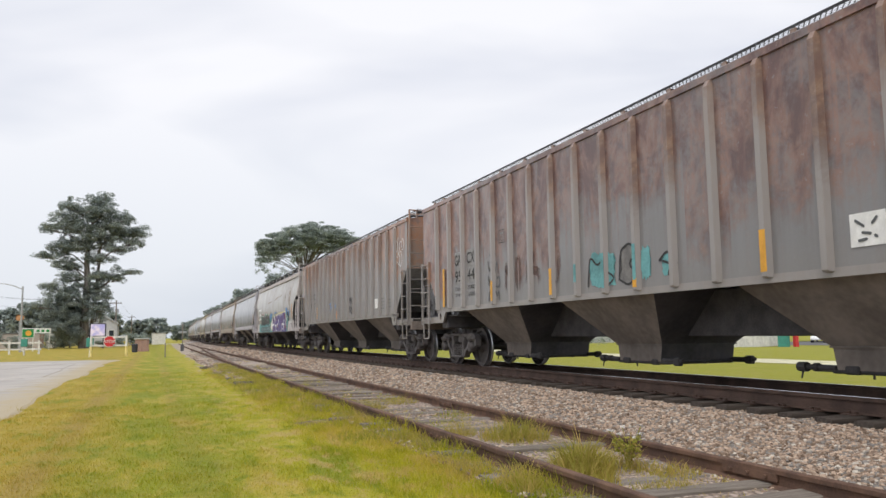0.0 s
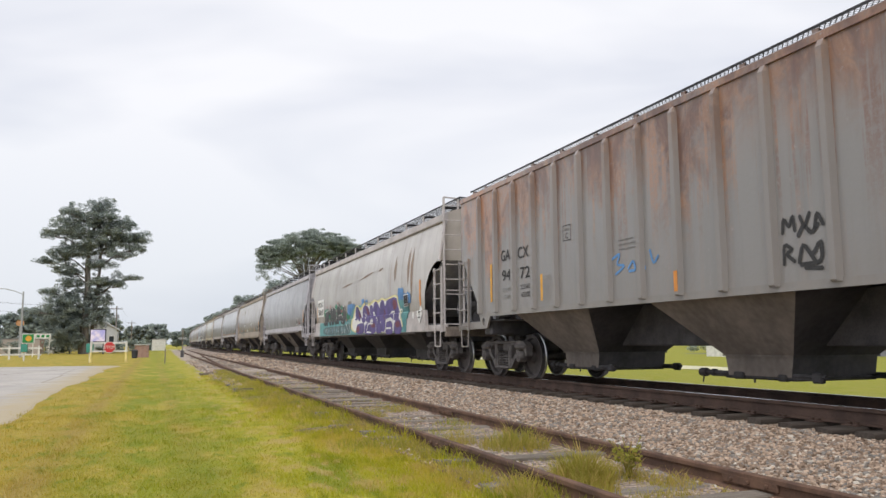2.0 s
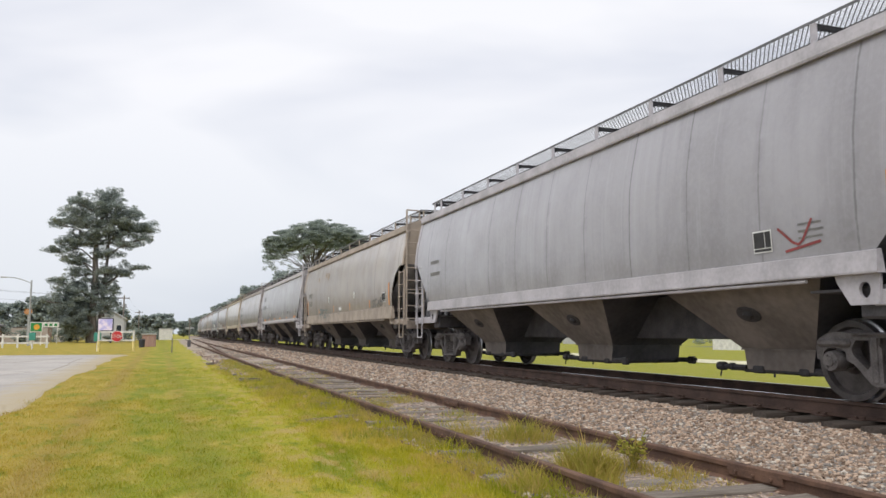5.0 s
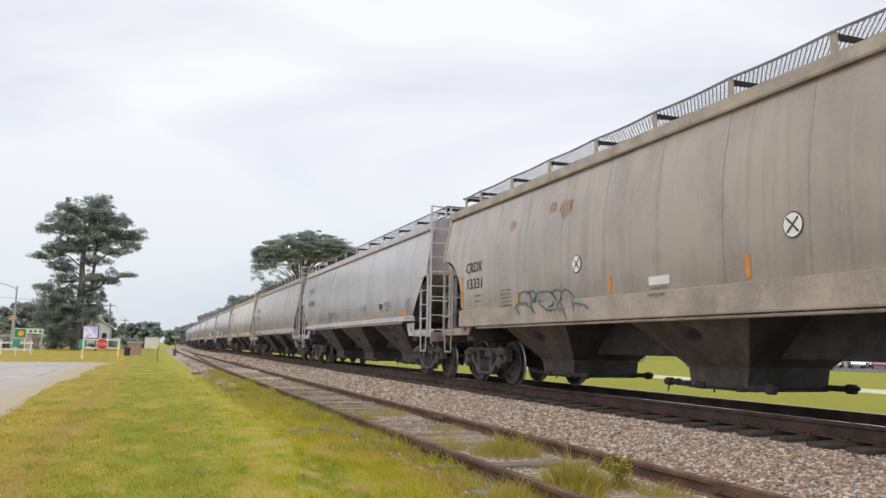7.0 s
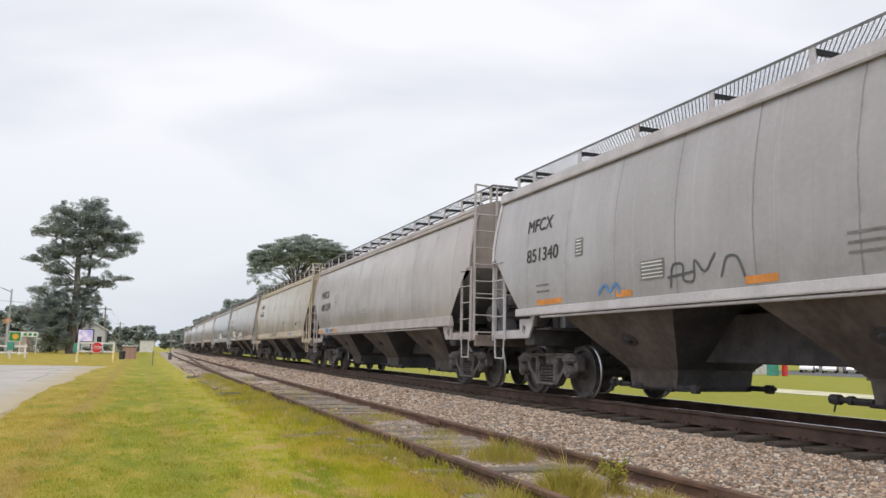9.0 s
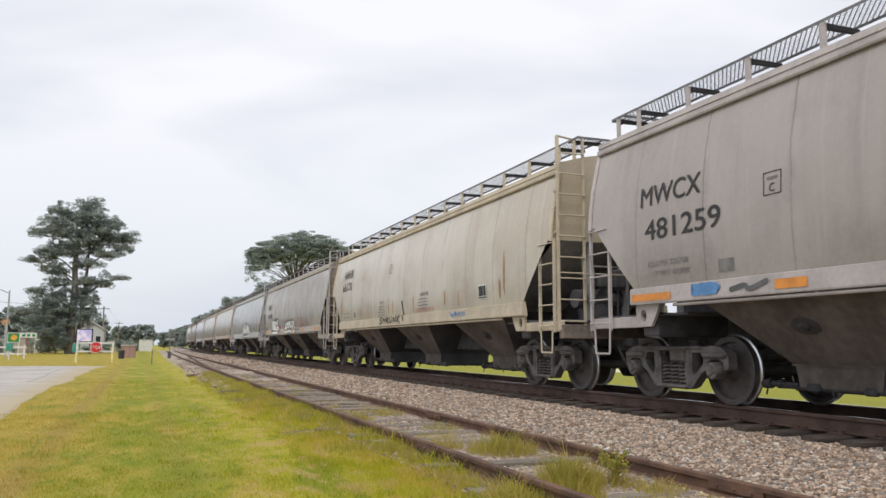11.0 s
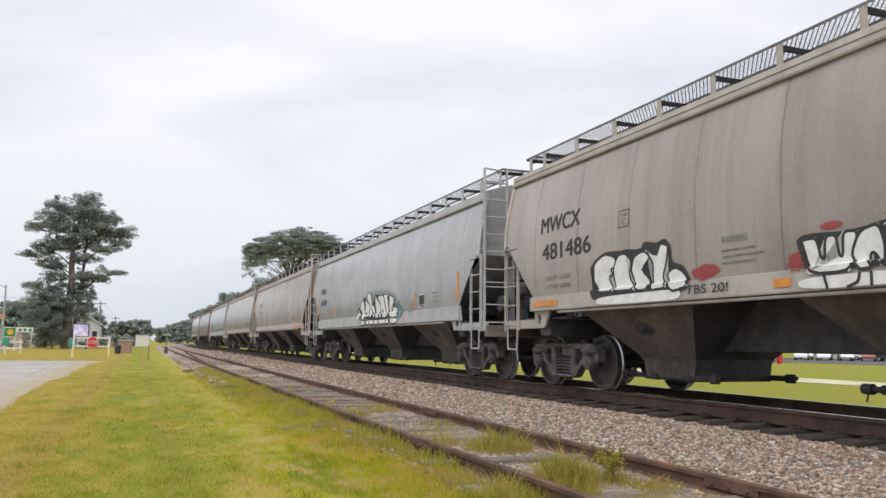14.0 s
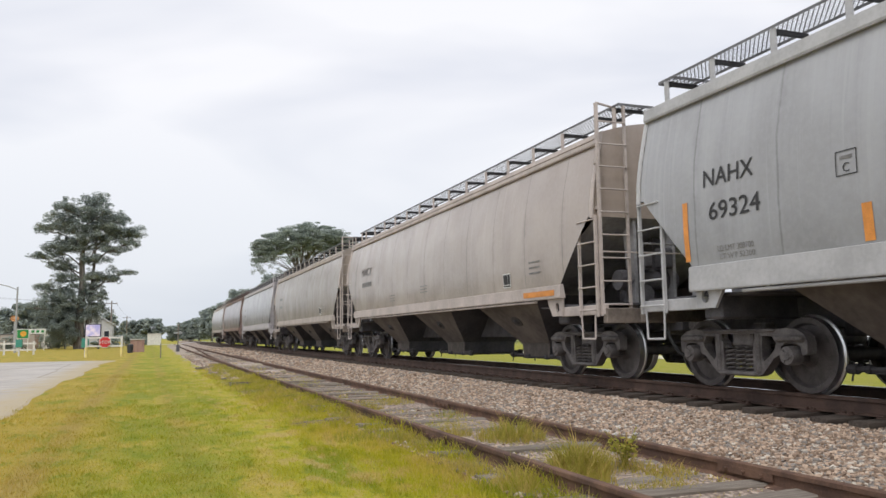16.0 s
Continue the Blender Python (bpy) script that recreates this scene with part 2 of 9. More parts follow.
def strip(name, prof, y0, y1, mat, label, cat, dy=2.0, kind="structure", wob=0.0):
    """A long bank that follows the line; prof: (x, z) across."""
    n = int((y1 - y0) / dy)
    bm = bmesh.new()
    rows = []
    for i in range(n + 1):
        y = y0 + (y1 - y0) * i / n
        rows.append([(x + bend(y) + wob * noise.noise((x, y * 0.4, 3)), y, z + 0.25 * wob * noise.noise((x * 2, y * 0.8, 7))) for x, z in prof])
    sheet(bm, rows)
    return tagged(part(name, bm, mat, smooth=True), label, cat, kind=kind)


ground()
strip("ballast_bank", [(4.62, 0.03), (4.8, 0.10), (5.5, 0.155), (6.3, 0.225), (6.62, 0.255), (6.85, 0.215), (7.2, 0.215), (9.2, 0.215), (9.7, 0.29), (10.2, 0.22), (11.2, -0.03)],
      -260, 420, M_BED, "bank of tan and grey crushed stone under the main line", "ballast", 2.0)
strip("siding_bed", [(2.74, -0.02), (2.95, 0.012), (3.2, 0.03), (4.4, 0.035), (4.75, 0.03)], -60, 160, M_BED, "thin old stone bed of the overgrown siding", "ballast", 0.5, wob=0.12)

strip("gravel_apron", [(1.75, -0.05), (2.1, 0.008), (2.5, 0.022), (4.7, 0.034)], 22, 165, M_APRON, "pale gravel apron beside the turnout", "gravel", 0.4, wob=0.5)


def pavement():
    bm = bmesh.new()
    rng = random.Random(4)
    edge = [(-2.2 + rng.uniform(-0.12, 0.12), 6 + i * 1.45) for i in range(31)]
    edge[-3:] = [(-2.05, edge[-3][1]), (-1.9, edge[-2][1]), (-1.72, edge[-1][1])]
    edge.insert(0, (-2.3, -30))
    vs = []
    for x, y in edge:
        vs.append([(x, y, -0.02), (x - 0.12, y, 0.018), (x - 0.6, y, 0.03), (-9, y, 0.04), (-45, y, 0.04)])
    sheet(bm, vs)
    return tagged(part("pavement", bm, M_LOT), "cracked pale grey parking lot with sandy weathered edges", "pavement", kind="structure")


pavement()


def rail_profile(h):
    """Half of a flat-bottomed rail's outline, mirrored: foot, web and head."""
    w, hd = 0.070 * h / 0.16, 0.036
    half = [(w, 0), (w, 0.012), (0.012, 0.030), (0.010, h - 0.048), (hd, h - 0.040), (hd, h - 0.008), (hd - 0.008, h)]
    return half + [(-x, z) for x, z in half[::-1]]


def rail(name, x_of, y0, y1, z_top, h, mat, label, dy=3.0, parent=None):
    prof = rail_profile(h)
    n = max(2, int((y1 - y0) / dy))
    verts, faces, k = [], [], len(prof)
    for i in range(n + 1):
        y = y0 + (y1 - y0) * i / n
        verts += [(x_of(y) + px, y, z_top - h + pz) for px, pz in prof]
    for i in range(n):
        for j in range(k):
            a, b = i * k + j, i * k + (j + 1) % k
            faces.append((a, b, b + k, a + k))
    faces += [tuple(range(k)), tuple(range(n * k, n * k + k))[::-1]]
    ob = new(name, raw_mesh(name, verts, faces, mat))
    if parent is not None:
        ob.parent = parent
    return tagged(ob, label)


def tracks():
    main = tagged(empty("main_track"), "main railway line with brown steel rails on dark wooden ties", "railway track", kind="structure")
    for s in (-0.75, 0.75):
        r = rail("rail", lambda y: CX + s + bend(y), -260, 420, RAIL_Z, 0.185, M_RAILM, "brown steel rail", 4.0, main)
        bm = bmesh.new()
        n = 170
        sheet(bm, [[(CX + s + bend(-260 + 4 * i) + dx, -260 + 4 * i, RAIL_Z + 0.0035) for dx in (-0.026, 0.026)] for i in range(n + 1)])
        part("running_surface", bm, M_SHINE, r, "polished worn rail head")
    side = tagged(empty("siding_track"), "rusty disused siding track sunk in weeds and old ties", "railway track", kind="structure")
    for s in (-0.75, 0.75):
        rail("rail", lambda y: SX + s + bend(y) * min(1, max(0, (y - 5) / 30)), -40, 160, SID_Z, 0.155, M_RAIL, "rust-brown rail", 2.0, side)
    # the turnout's diverging rails, towards the main line
    def div(y):
        t = max(0.0, y - 17.0)
        return SX + 0.00042 * t * t if t < 40 else SX + 0.00042 * 1600 + 0.0336 * (t - 40)
    tr = tagged(empty("turnout_track"), "rusty turnout rails leaving the siding towards the main line", "railway track", kind="structure")
    rail("rail", lambda y: div(y) + 0.75, 19, 122, SID_Z + 0.003, 0.155, M_RAIL, "rust-brown rail", 2.0, tr)
    rail("rail", lambda y: div(y) - 0.75, 32, 110, SID_Z + 0.003, 0.155, M_RAIL, "rust-brown rail", 2.0, tr)
    return main, side, tr


MAIN, SIDE, TURNOUT = tracks()


# ---- train: materials ----
def car_paint(name, base, grime, rust=0.0, seam=1.36, streak=0.5, seed=0.0, low=0.35):
    """Old tank-side paint: panel tones, run-down streaks, road grime thrown up along the sill, rust blooms, faint weld seams."""
    k = Net(name)
    base, grime = tuple(c * 0.82 for c in base), tuple(c * 0.77 for c in grime)
    v = k.co((1, 1, 1), (0, seed * 3.7, seed))
    run = k.noise(k.co((1, 3.2, 0.16), (0, seed * 5, seed)), 1.0, 5, 0.6)
    thin = k.noise(k.co((1, 11.0, 0.22), (0, seed * 7, seed)), 1.0, 4, 0.6)
    wide = k.noise(k.co((1, 0.62, 0.42), (0, seed * 2, seed)), 1.0, 4, 0.55, 0.4)
    fine, cloud = k.noise(v, 14, 4, 0.65), k.noise(v, 1.7, 4, 0.6)
    z, y = k.axis(k.co(), "Z"), k.axis(k.co(), "Y")
    place = k.math("DIVIDE", k.math("ADD", y, 40.0), seam or 1.4)
    cell = k.n.new("ShaderNodeTexWhiteNoise")
    cell.noise_dimensions = "1D"
    k.put(cell.inputs["W"], k.math("ADD", k.math("FLOOR", k.math("ADD", place, 0.5)), seed))
    col = k.mix(k.step(wide, 0.36, 0.64, 0, 0.85), base, grime)
    col = k.mix(k.math("MULTIPLY", cell.outputs[0], 0.30), col, grime)
    col = k.mix(k.step(run, 0.50, 0.72, 0, streak), col, tuple(c * 0.72 for c in grime))
    col = k.mix(k.step(thin, 0.54, 0.70, 0, streak * 0.5), col, tuple(c * 0.78 for c in grime))
    col = k.mix(k.step(thin, 0.44, 0.30, 0, 0.35), col, tuple(min(1, c * 1.12) for c in base))
    lift = k.math("ADD", z, k.math("MULTIPLY", k.math("SUBTRACT", cloud, 0.5), -1.3))
    col = k.mix(k.math("MULTIPLY", k.step(lift, 2.45, 1.55, 0, low * 1.5), k.step(wide, 0.3, 0.7, 0.3, 1.0)), col, tuple(c * 0.55 for c in grime))
    if seam:
        bent = k.math("ADD", place, k.math("MULTIPLY", k.math("SUBTRACT", cloud, 0.5), 0.05))
        m = k.math("ABSOLUTE", k.math("SUBTRACT", k.math("FRACT", bent), 0.5))
        col = k.mix(k.math("MULTIPLY", k.step(m, 0.016, 0.003, 0, 0.75), k.step(run, 0.3, 0.6, 0.35, 1.0)), col, tuple(c * 0.35 for c in grime))
        col = k.mix(k.math("MULTIPLY", k.step(m, 0.10, 0.0, 0, 0.35), k.step(cloud, 0.45, 0.65)), col, tuple(c * 0.6 for c in grime))
    if rust:
        bloom = k.math("ADD", k.math("MULTIPLY", run, 0.65), k.math("MULTIPLY", fine, 0.35))
        col = k.mix(k.step(bloom, 0.66 - 0.16 * rust, 0.80 - 0.10 * rust, 0, 0.85), col, k.mix(fine, (0.16, 0.075, 0.04), (0.36, 0.18, 0.085)))
    col = k.mix(k.step(fine, 0.35, 0.75, 0, 0.22), col, tuple(min(1, c * 1.15) for c in base))
    k.bump(k.math("ADD", k.math("MULTIPLY", fine, 0.3), k.math("ADD", wide, cloud)), 0.14, 0.03)
    k.b.inputs["Coat Weight"].default_value, k.b.inputs["Coat Roughness"].default_value = 0.9, 0.22
    return k.done(col, k.step(cloud, 0.3, 0.7, 0.30, 0.44), 0, 0.6)


def rust_panel(name, seed=0.0, amount=0.5, base=(0.36, 0.355, 0.345), dark=(0.115, 0.060, 0.050), warm=(0.27, 0.15, 0.095), soft=0.55, each=False):
    """Grey paint on ribbed sides: rust runs down from the roof, panel by panel, broken by paint that still holds."""
    k = Net(name)
    v = k.co((1, 1, 1), (0, seed * 9.1, seed))
    run = k.noise(k.co((0.2, 3.0, 0.14), (0, seed * 5, 0)), 1.0, 4, 0.6)
    y, z = k.axis(k.co(), "Y"), k.axis(k.co(), "Z")
    # one value a panel, between two posts
    cell = k.n.new("ShaderNodeTexWhiteNoise")
    cell.noise_dimensions = "1D"
    k.put(cell.inputs["W"], k.math("FLOOR", k.math("ADD", k.math("DIVIDE", y, 0.865), 40.5 + seed)))
    fine, mid, wide = k.noise(v, 11, 5, 0.68), k.noise(v, 2.3, 5, 0.66, 0.5), k.noise(k.co((0.2, 0.34, 0.15), (0, seed * 3, 0)), 1.0, 2)
    blot = k.noise(k.co((0.3, 1.3, 0.75), (0, seed * 4.3, seed)), 1.0, 5, 0.68, 0.8)
    edge = k.math("ADD", z, k.math("ADD", k.math("MULTIPLY", k.math("SUBTRACT", mid, 0.5), 1.5), k.math("MULTIPLY", k.math("SUBTRACT", run, 0.5), 1.5)))
    own = k.rand() if each else cell.outputs[0]
    edge = k.math("ADD", edge, k.math("MULTIPLY", k.math("SUBTRACT", own, 0.5), 1.7 if each else 1.15))
    edge = k.math("ADD", edge, k.math("SUBTRACT", k.step(k.math("ABSOLUTE", y), 5.4, 7.4, 0, 0.6), k.step(k.math("ABSOLUTE", y), 8.05, 8.5, 0, 1.3)))
    warmer = k.step(k.math("ABSOLUTE", y), 4.6, 7.6, 0, 0.85)
    high = k.step(edge, 3.55 - amount, 3.55 - amount + soft)
    dens = k.step(k.math("ADD", k.math("MULTIPLY", blot, 0.7), k.math("MULTIPLY", fine, 0.3)), 0.36, 0.55, 0.40, 0.98)
    col = k.mix(k.step(run, 0.46, 0.70, 0, 0.5), base, tuple(c * 0.74 for c in base))
    col = k.mix(k.math("MULTIPLY", k.step(z, 2.6, 3.9, 0, 0.55), k.step(wide, 0.35, 0.65, 0.4, 1.0)), col, tuple(0.5 * (a + b) for a, b in zip(base, warm)))
    rust = k.mix(k.step(blot, 0.48, 0.68), k.mix(k.step(mid, 0.38, 0.62), dark, warm), dark)
    rust = k.mix(k.math("MULTIPLY", warmer, k.step(mid, 0.34, 0.60, 0.2, 1.0)), rust, (warm[0] * 1.35, warm[1] * 1.15, warm[2] * 0.95))
    col = k.mix(k.math("MULTIPLY", high, dens), col, rust)
    thin = k.noise(k.co((0.2, 7.0, 0.30), (0, seed * 2.2, 0)), 1.0, 4, 0.62)
    low = k.step(k.math("ADD", z, k.math("MULTIPLY", mid, 0.8)), 2.2, 3.5, 0.12, 0.95)
    streak = k.math("MULTIPLY", k.math("MULTIPLY", k.step(thin, 0.48, 0.60), low), k.step(fine, 0.38, 0.56, 0.35, 1.0))
    col = k.mix(k.math("MULTIPLY", streak, 0.75), col, k.mix(k.step(blot, 0.4, 0.6), tuple(c * 1.2 for c in warm), tuple(c * 1.5 for c in dark)))
    # chalky scabs where the old paint holds
    col = k.mix(k.math("MULTIPLY", k.step(k.math("ADD", fine, k.math("MULTIPLY", mid, 0.6)), 0.93, 1.02, 0, 0.55), k.step(thin, 0.40, 0.55)), col, tuple(min(1, c * 1.25) for c in base))
    col = k.mix(k.step(z, 1.9, 1.4, 0, 0.25), col, (0.22, 0.20, 0.18))
    k.bump(k.math("ADD", fine, mid), 0.25, 0.012)
    k.b.inputs["Coat Weight"].default_value, k.b.inputs["Coat Roughness"].default_value = 0.7, 0.25
    return k.done(col, k.step(blot, 0.35, 0.65, 0.34, 0.50), 0, 0.55)


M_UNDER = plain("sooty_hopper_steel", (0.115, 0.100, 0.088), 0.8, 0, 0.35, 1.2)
# near-black that holds the shade of the bays' slopes as well as soot
M_BAYSHADE = plain("shaded_sooty_steel", (0.070, 0.068, 0.076), 0.7, 0, 0.4, 1.4)
M_GRIMY = plain("grimy_brown_steel", (0.17, 0.14, 0.118), 0.75, 0, 0.4, 2.5)
M_SLOPE = plain("dark_slope_sheet", (0.29, 0.29, 0.305), 0.7, 0, 0.35, 1.5)
M_DARK = plain("black_underframe", (0.085, 0.082, 0.090), 0.75, 0, 0.35, 4)
M_TRUCK = plain("grimy_cast_steel", (0.125, 0.114, 0.112), 0.7, 0.1, 0.45, 5)
M_WHEEL = plain("dark_wheel_steel", (0.080, 0.071, 0.070), 0.6, 0.2, 0.35, 6)
M_TREAD = plain("bright_wheel_tread", (0.62, 0.62, 0.64), 0.28, 1.0, 0.1)
M_GATE = plain("black_gate_steel", (0.050, 0.048, 0.052), 0.7, 0.1, 0.4, 5)
M_GRATE = plain("galvanized_grating", (0.17, 0.17, 0.175), 0.6, 0.5, 0.3, 3)
M_GRATED = plain("black_grating", (0.035, 0.035, 0.038), 0.6, 0.3, 0.3, 3)
M_BLACK = plain("stencil_black", (0.035, 0.035, 0.037), 0.7, 0, 0.3, 8)
M_GREYT = plain("faded_stencil", (0.17, 0.165, 0.16), 0.7, 0, 0.3, 8)
M_WHITE = plain("white_marking", (0.72, 0.72, 0.70), 0.6, 0, 0.12, 6)
M_ORANGE = plain("orange_reflector", (0.62, 0.24, 0.045), 0.5, 0, 0.2, 6)
M_YELLOW = plain("yellow_reflector", (0.66, 0.33, 0.035), 0.5, 0, 0.15, 6)
M_HOSE = plain("black_rubber", (0.02, 0.02, 0.02), 0.6, 0, 0.2, 8)


# ---- train: shared meshes ----
CACHE = {}


def shared(key, build, material, smooth=False):
    if key not in CACHE:
        bm = build()
        me = bpy.data.meshes.new(key if isinstance(key, str) else key[0])
        bmesh.ops.recalc_face_normals(bm, faces=bm.faces)
        bm.to_mesh(me)
        bm.free()
        me.materials.append(material)
        if smooth:
            me.shade_smooth()
            me.set_sharp_from_angle(angle=radians(38))
        if key == "outlet_chute" or key[0] == "hopper_bay":      # the slopes between the bays: shade painted in as near-black, with thrown soot
            me.materials.append(M_BAYSHADE)
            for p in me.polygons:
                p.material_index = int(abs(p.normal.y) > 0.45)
        if key == "wheelset":
            me.materials.append(M_TREAD)
            for p in me.polygons:
                rs = [math.hypot(*me.vertices[v].co.yz) for v in p.vertices]
                p.material_index = int(0.4545 < min(rs) and len(rs) == 4)
        CACHE[key] = me
    return CACHE[key]


def tinted(me, material, key):
    """The same shape in another paint."""
    if key not in CACHE:
        c = me.copy()
        c.materials[0] = material
        CACHE[key] = c
    return CACHE[key]


def lathe(bm, prof, seg=32, axis="x"):
    """Turns an outline of (radius, place) round an axis."""
    rings = []
    for i in range(seg):
        a = 2 * math.pi * i / seg
        rings.append([bm.verts.new((p, r * math.cos(a), r * math.sin(a)) if axis == "x" else (r * math.cos(a), r * math.sin(a), p)) for r, p in prof])
    for i in range(seg):
        a, b = rings[i], rings[(i + 1) % seg]
        for j in range(len(prof) - 1):
            bm.faces.new((a[j], a[j + 1], b[j + 1], b[j]))
    return bm


def wheelset_bm():
    bm = bmesh.new()
    for s in (-1, 1):
        # outer face first: rim, plate, hub
        prof = [(0.0, 0.86), (0.10, 0.86), (0.13, 0.83), (0.15, 0.79), (0.36, 0.765), (0.385, 0.82), (0.443, 0.824), (0.455, 0.820), (0.459, 0.735), (0.485, 0.725), (0.484, 0.70), (0.455, 0.695), (0.385, 0.70), (0.36, 0.735), (0.15, 0.72), (0.13, 0.68), (0.09, 0.66)]
        lathe(bm, [(r, s * p) for r, p in prof], 40)
    rod(bm, (-1.12, 0, 0), (1.12, 0, 0), 0.08, 14)
    return bm


def outline_fill(bm, loops, lo, hi):
    """A plate between lo and hi along x with an outer loop and holes, each a list of (y, z)."""
    for h in (lo, hi):
        es = []
        for lp in loops:
            vs = [bm.verts.new((h, y, z)) for y, z in lp]
            es += [bm.edges.new((vs[i], vs[(i + 1) % len(vs)])) for i in range(len(vs))]
        bmesh.ops.triangle_fill(bm, use_beauty=True, edges=es, normal=(1, 0, 0))
    for lp in loops:
        for i in range(len(lp)):
            (y0, z0), (y1, z1) = lp[i], lp[(i + 1) % len(lp)]
            bm.faces.new([bm.verts.new(p) for p in ((lo, y0, z0), (lo, y1, z1), (hi, y1, z1), (hi, y0, z0))])
    bmesh.ops.remove_doubles(bm, verts=bm.verts, dist=0.0005)
    return bm


def side_frame_bm():
    right = [(0.30, 0.775), (0.45, 0.765), (0.62, 0.762), (0.82, 0.785), (1.00, 0.765), (1.10, 0.71), (1.15, 0.62), (1.14, 0.48), (1.06, 0.46), (1.04, 0.56), (0.98, 0.60),
             (0.80, 0.60), (0.74, 0.56), (0.73, 0.47), (0.62, 0.42), (0.50, 0.30), (0.42, 0.22), (0.30, 0.185)]
    outer = right + [(-y, z) for y, z in right[::-1]]
    win = [(0.43, 0.69), (0.60, 0.69), (0.66, 0.60), (0.64, 0.53), (0.56, 0.46), (0.46, 0.38), (0.42, 0.42)]
    mid = [(-0.27, 0.25), (0.27, 0.25), (0.27, 0.60), (0.33, 0.66), (0.33, 0.72), (-0.33, 0.72), (-0.33, 0.66), (-0.27, 0.60)]
    bm = outline_fill(bmesh.new(), [outer, win, [(-y, z) for y, z in win[::-1]], mid], -0.07, 0.07)
    # thicker rims of the casting
    box(bm, (0, 0, 0.755), (0.20, 1.30, 0.045), 0.02), box(bm, (0, 0, 0.215), (0.26, 0.66, 0.05), 0.02)
    for s in (-1, 1):
        box(bm, (0, s * 0.885, 0.66), (0.24, 0.46, 0.09), 0.03)
        rod(bm, (0.05, s * 0.36, 0.25), (0.05, s * 0.36, 0.72), 0.05, 8), rod(bm, (-0.05, s * 0.36, 0.25), (-0.05, s * 0.36, 0.72), 0.05, 8)
    return bm


def spring_bm():
    bm = bmesh.new()
    for cy, r in ((-0.18, 0.075), (0.0, 0.075), (0.18, 0.075)):
        pts = []
        for i in range(49):
            a = 2 * math.pi * i * 5.5 / 48
            pts.append((r * math.cos(a), cy + r * math.sin(a), 0.25 + 0.30 * i / 48))
        rods(bm, pts, 0.017, 4)
    return bm


def cap_bm():
    bm = bmesh.new()
    lathe(bm, [(0.0, 0.10), (0.05, 0.10), (0.06, 0.085), (0.105, 0.08), (0.115, 0.06), (0.115, -0.08), (0.0, -0.08)], 20)
    for i in range(3):
        a = i * 2.094
        rod(bm, (0.08, 0.075 * math.cos(a), 0.075 * math.sin(a)), (0.10, 0.075 * math.cos(a), 0.075 * math.sin(a)), 0.016, 6)
    return bm


def bolster_bm():
    bm = bmesh.new()
    box(bm, (0, 0, 0.66), (2.0, 0.36, 0.22), 0.03)
    rod(bm, (0, 0, 0.70), (0, 0, 0.86), 0.2, 16)
    for s in (-1, 1):
        box(bm, (s * 0.62, 0, 0.80), (0.2, 0.22, 0.12), 0.02)
        box(bm, (0, s * 0.42, 0.46), (1.7, 0.09, 0.16), 0.02)          # brake beams
        for q in (-1, 1):
            box(bm, (q * 0.75, s * 0.405, 0.47), (0.09, 0.06, 0.28), 0.01)  # brake shoes
    rods(bm, [(0.1, 0.42, 0.46), (0.1, 0.1, 0.38), (0.1, -0.42, 0.46)], 0.02)
    return bm


SPINNERS = []


def truck(parent, y):
    t = part("truck", shared("truck_bolster", bolster_bm, M_TRUCK), None, parent, "grimy dark cast steel truck", pose(0, y, 0))
    for s in (-1, 1):
        part("side_frame", shared("side_frame", side_frame_bm, M_TRUCK, True), None, t, "", pose(s * 1.0, 0, 0))
        part("spring_nest", shared("spring_nest", spring_bm, M_TRUCK, True), None, t, "coiled steel springs", pose(s * 1.0, 0, 0))
        for e in (-1, 1):
            part("bearing_cap", shared("bearing_cap", cap_bm, M_TRUCK, True), None, t, "", pose(s * 1.06, e * 0.89, 0.457, 0, 0, 0 if s > 0 else 180))
    for e in (-1, 1):
        w = part("wheelset", shared("wheelset", wheelset_bm, M_WHEEL, True), None, t, "dark steel wheels on an axle", pose(0, e * 0.89, 0.457))
        SPINNERS.append((w, e * 0.89))
    return t


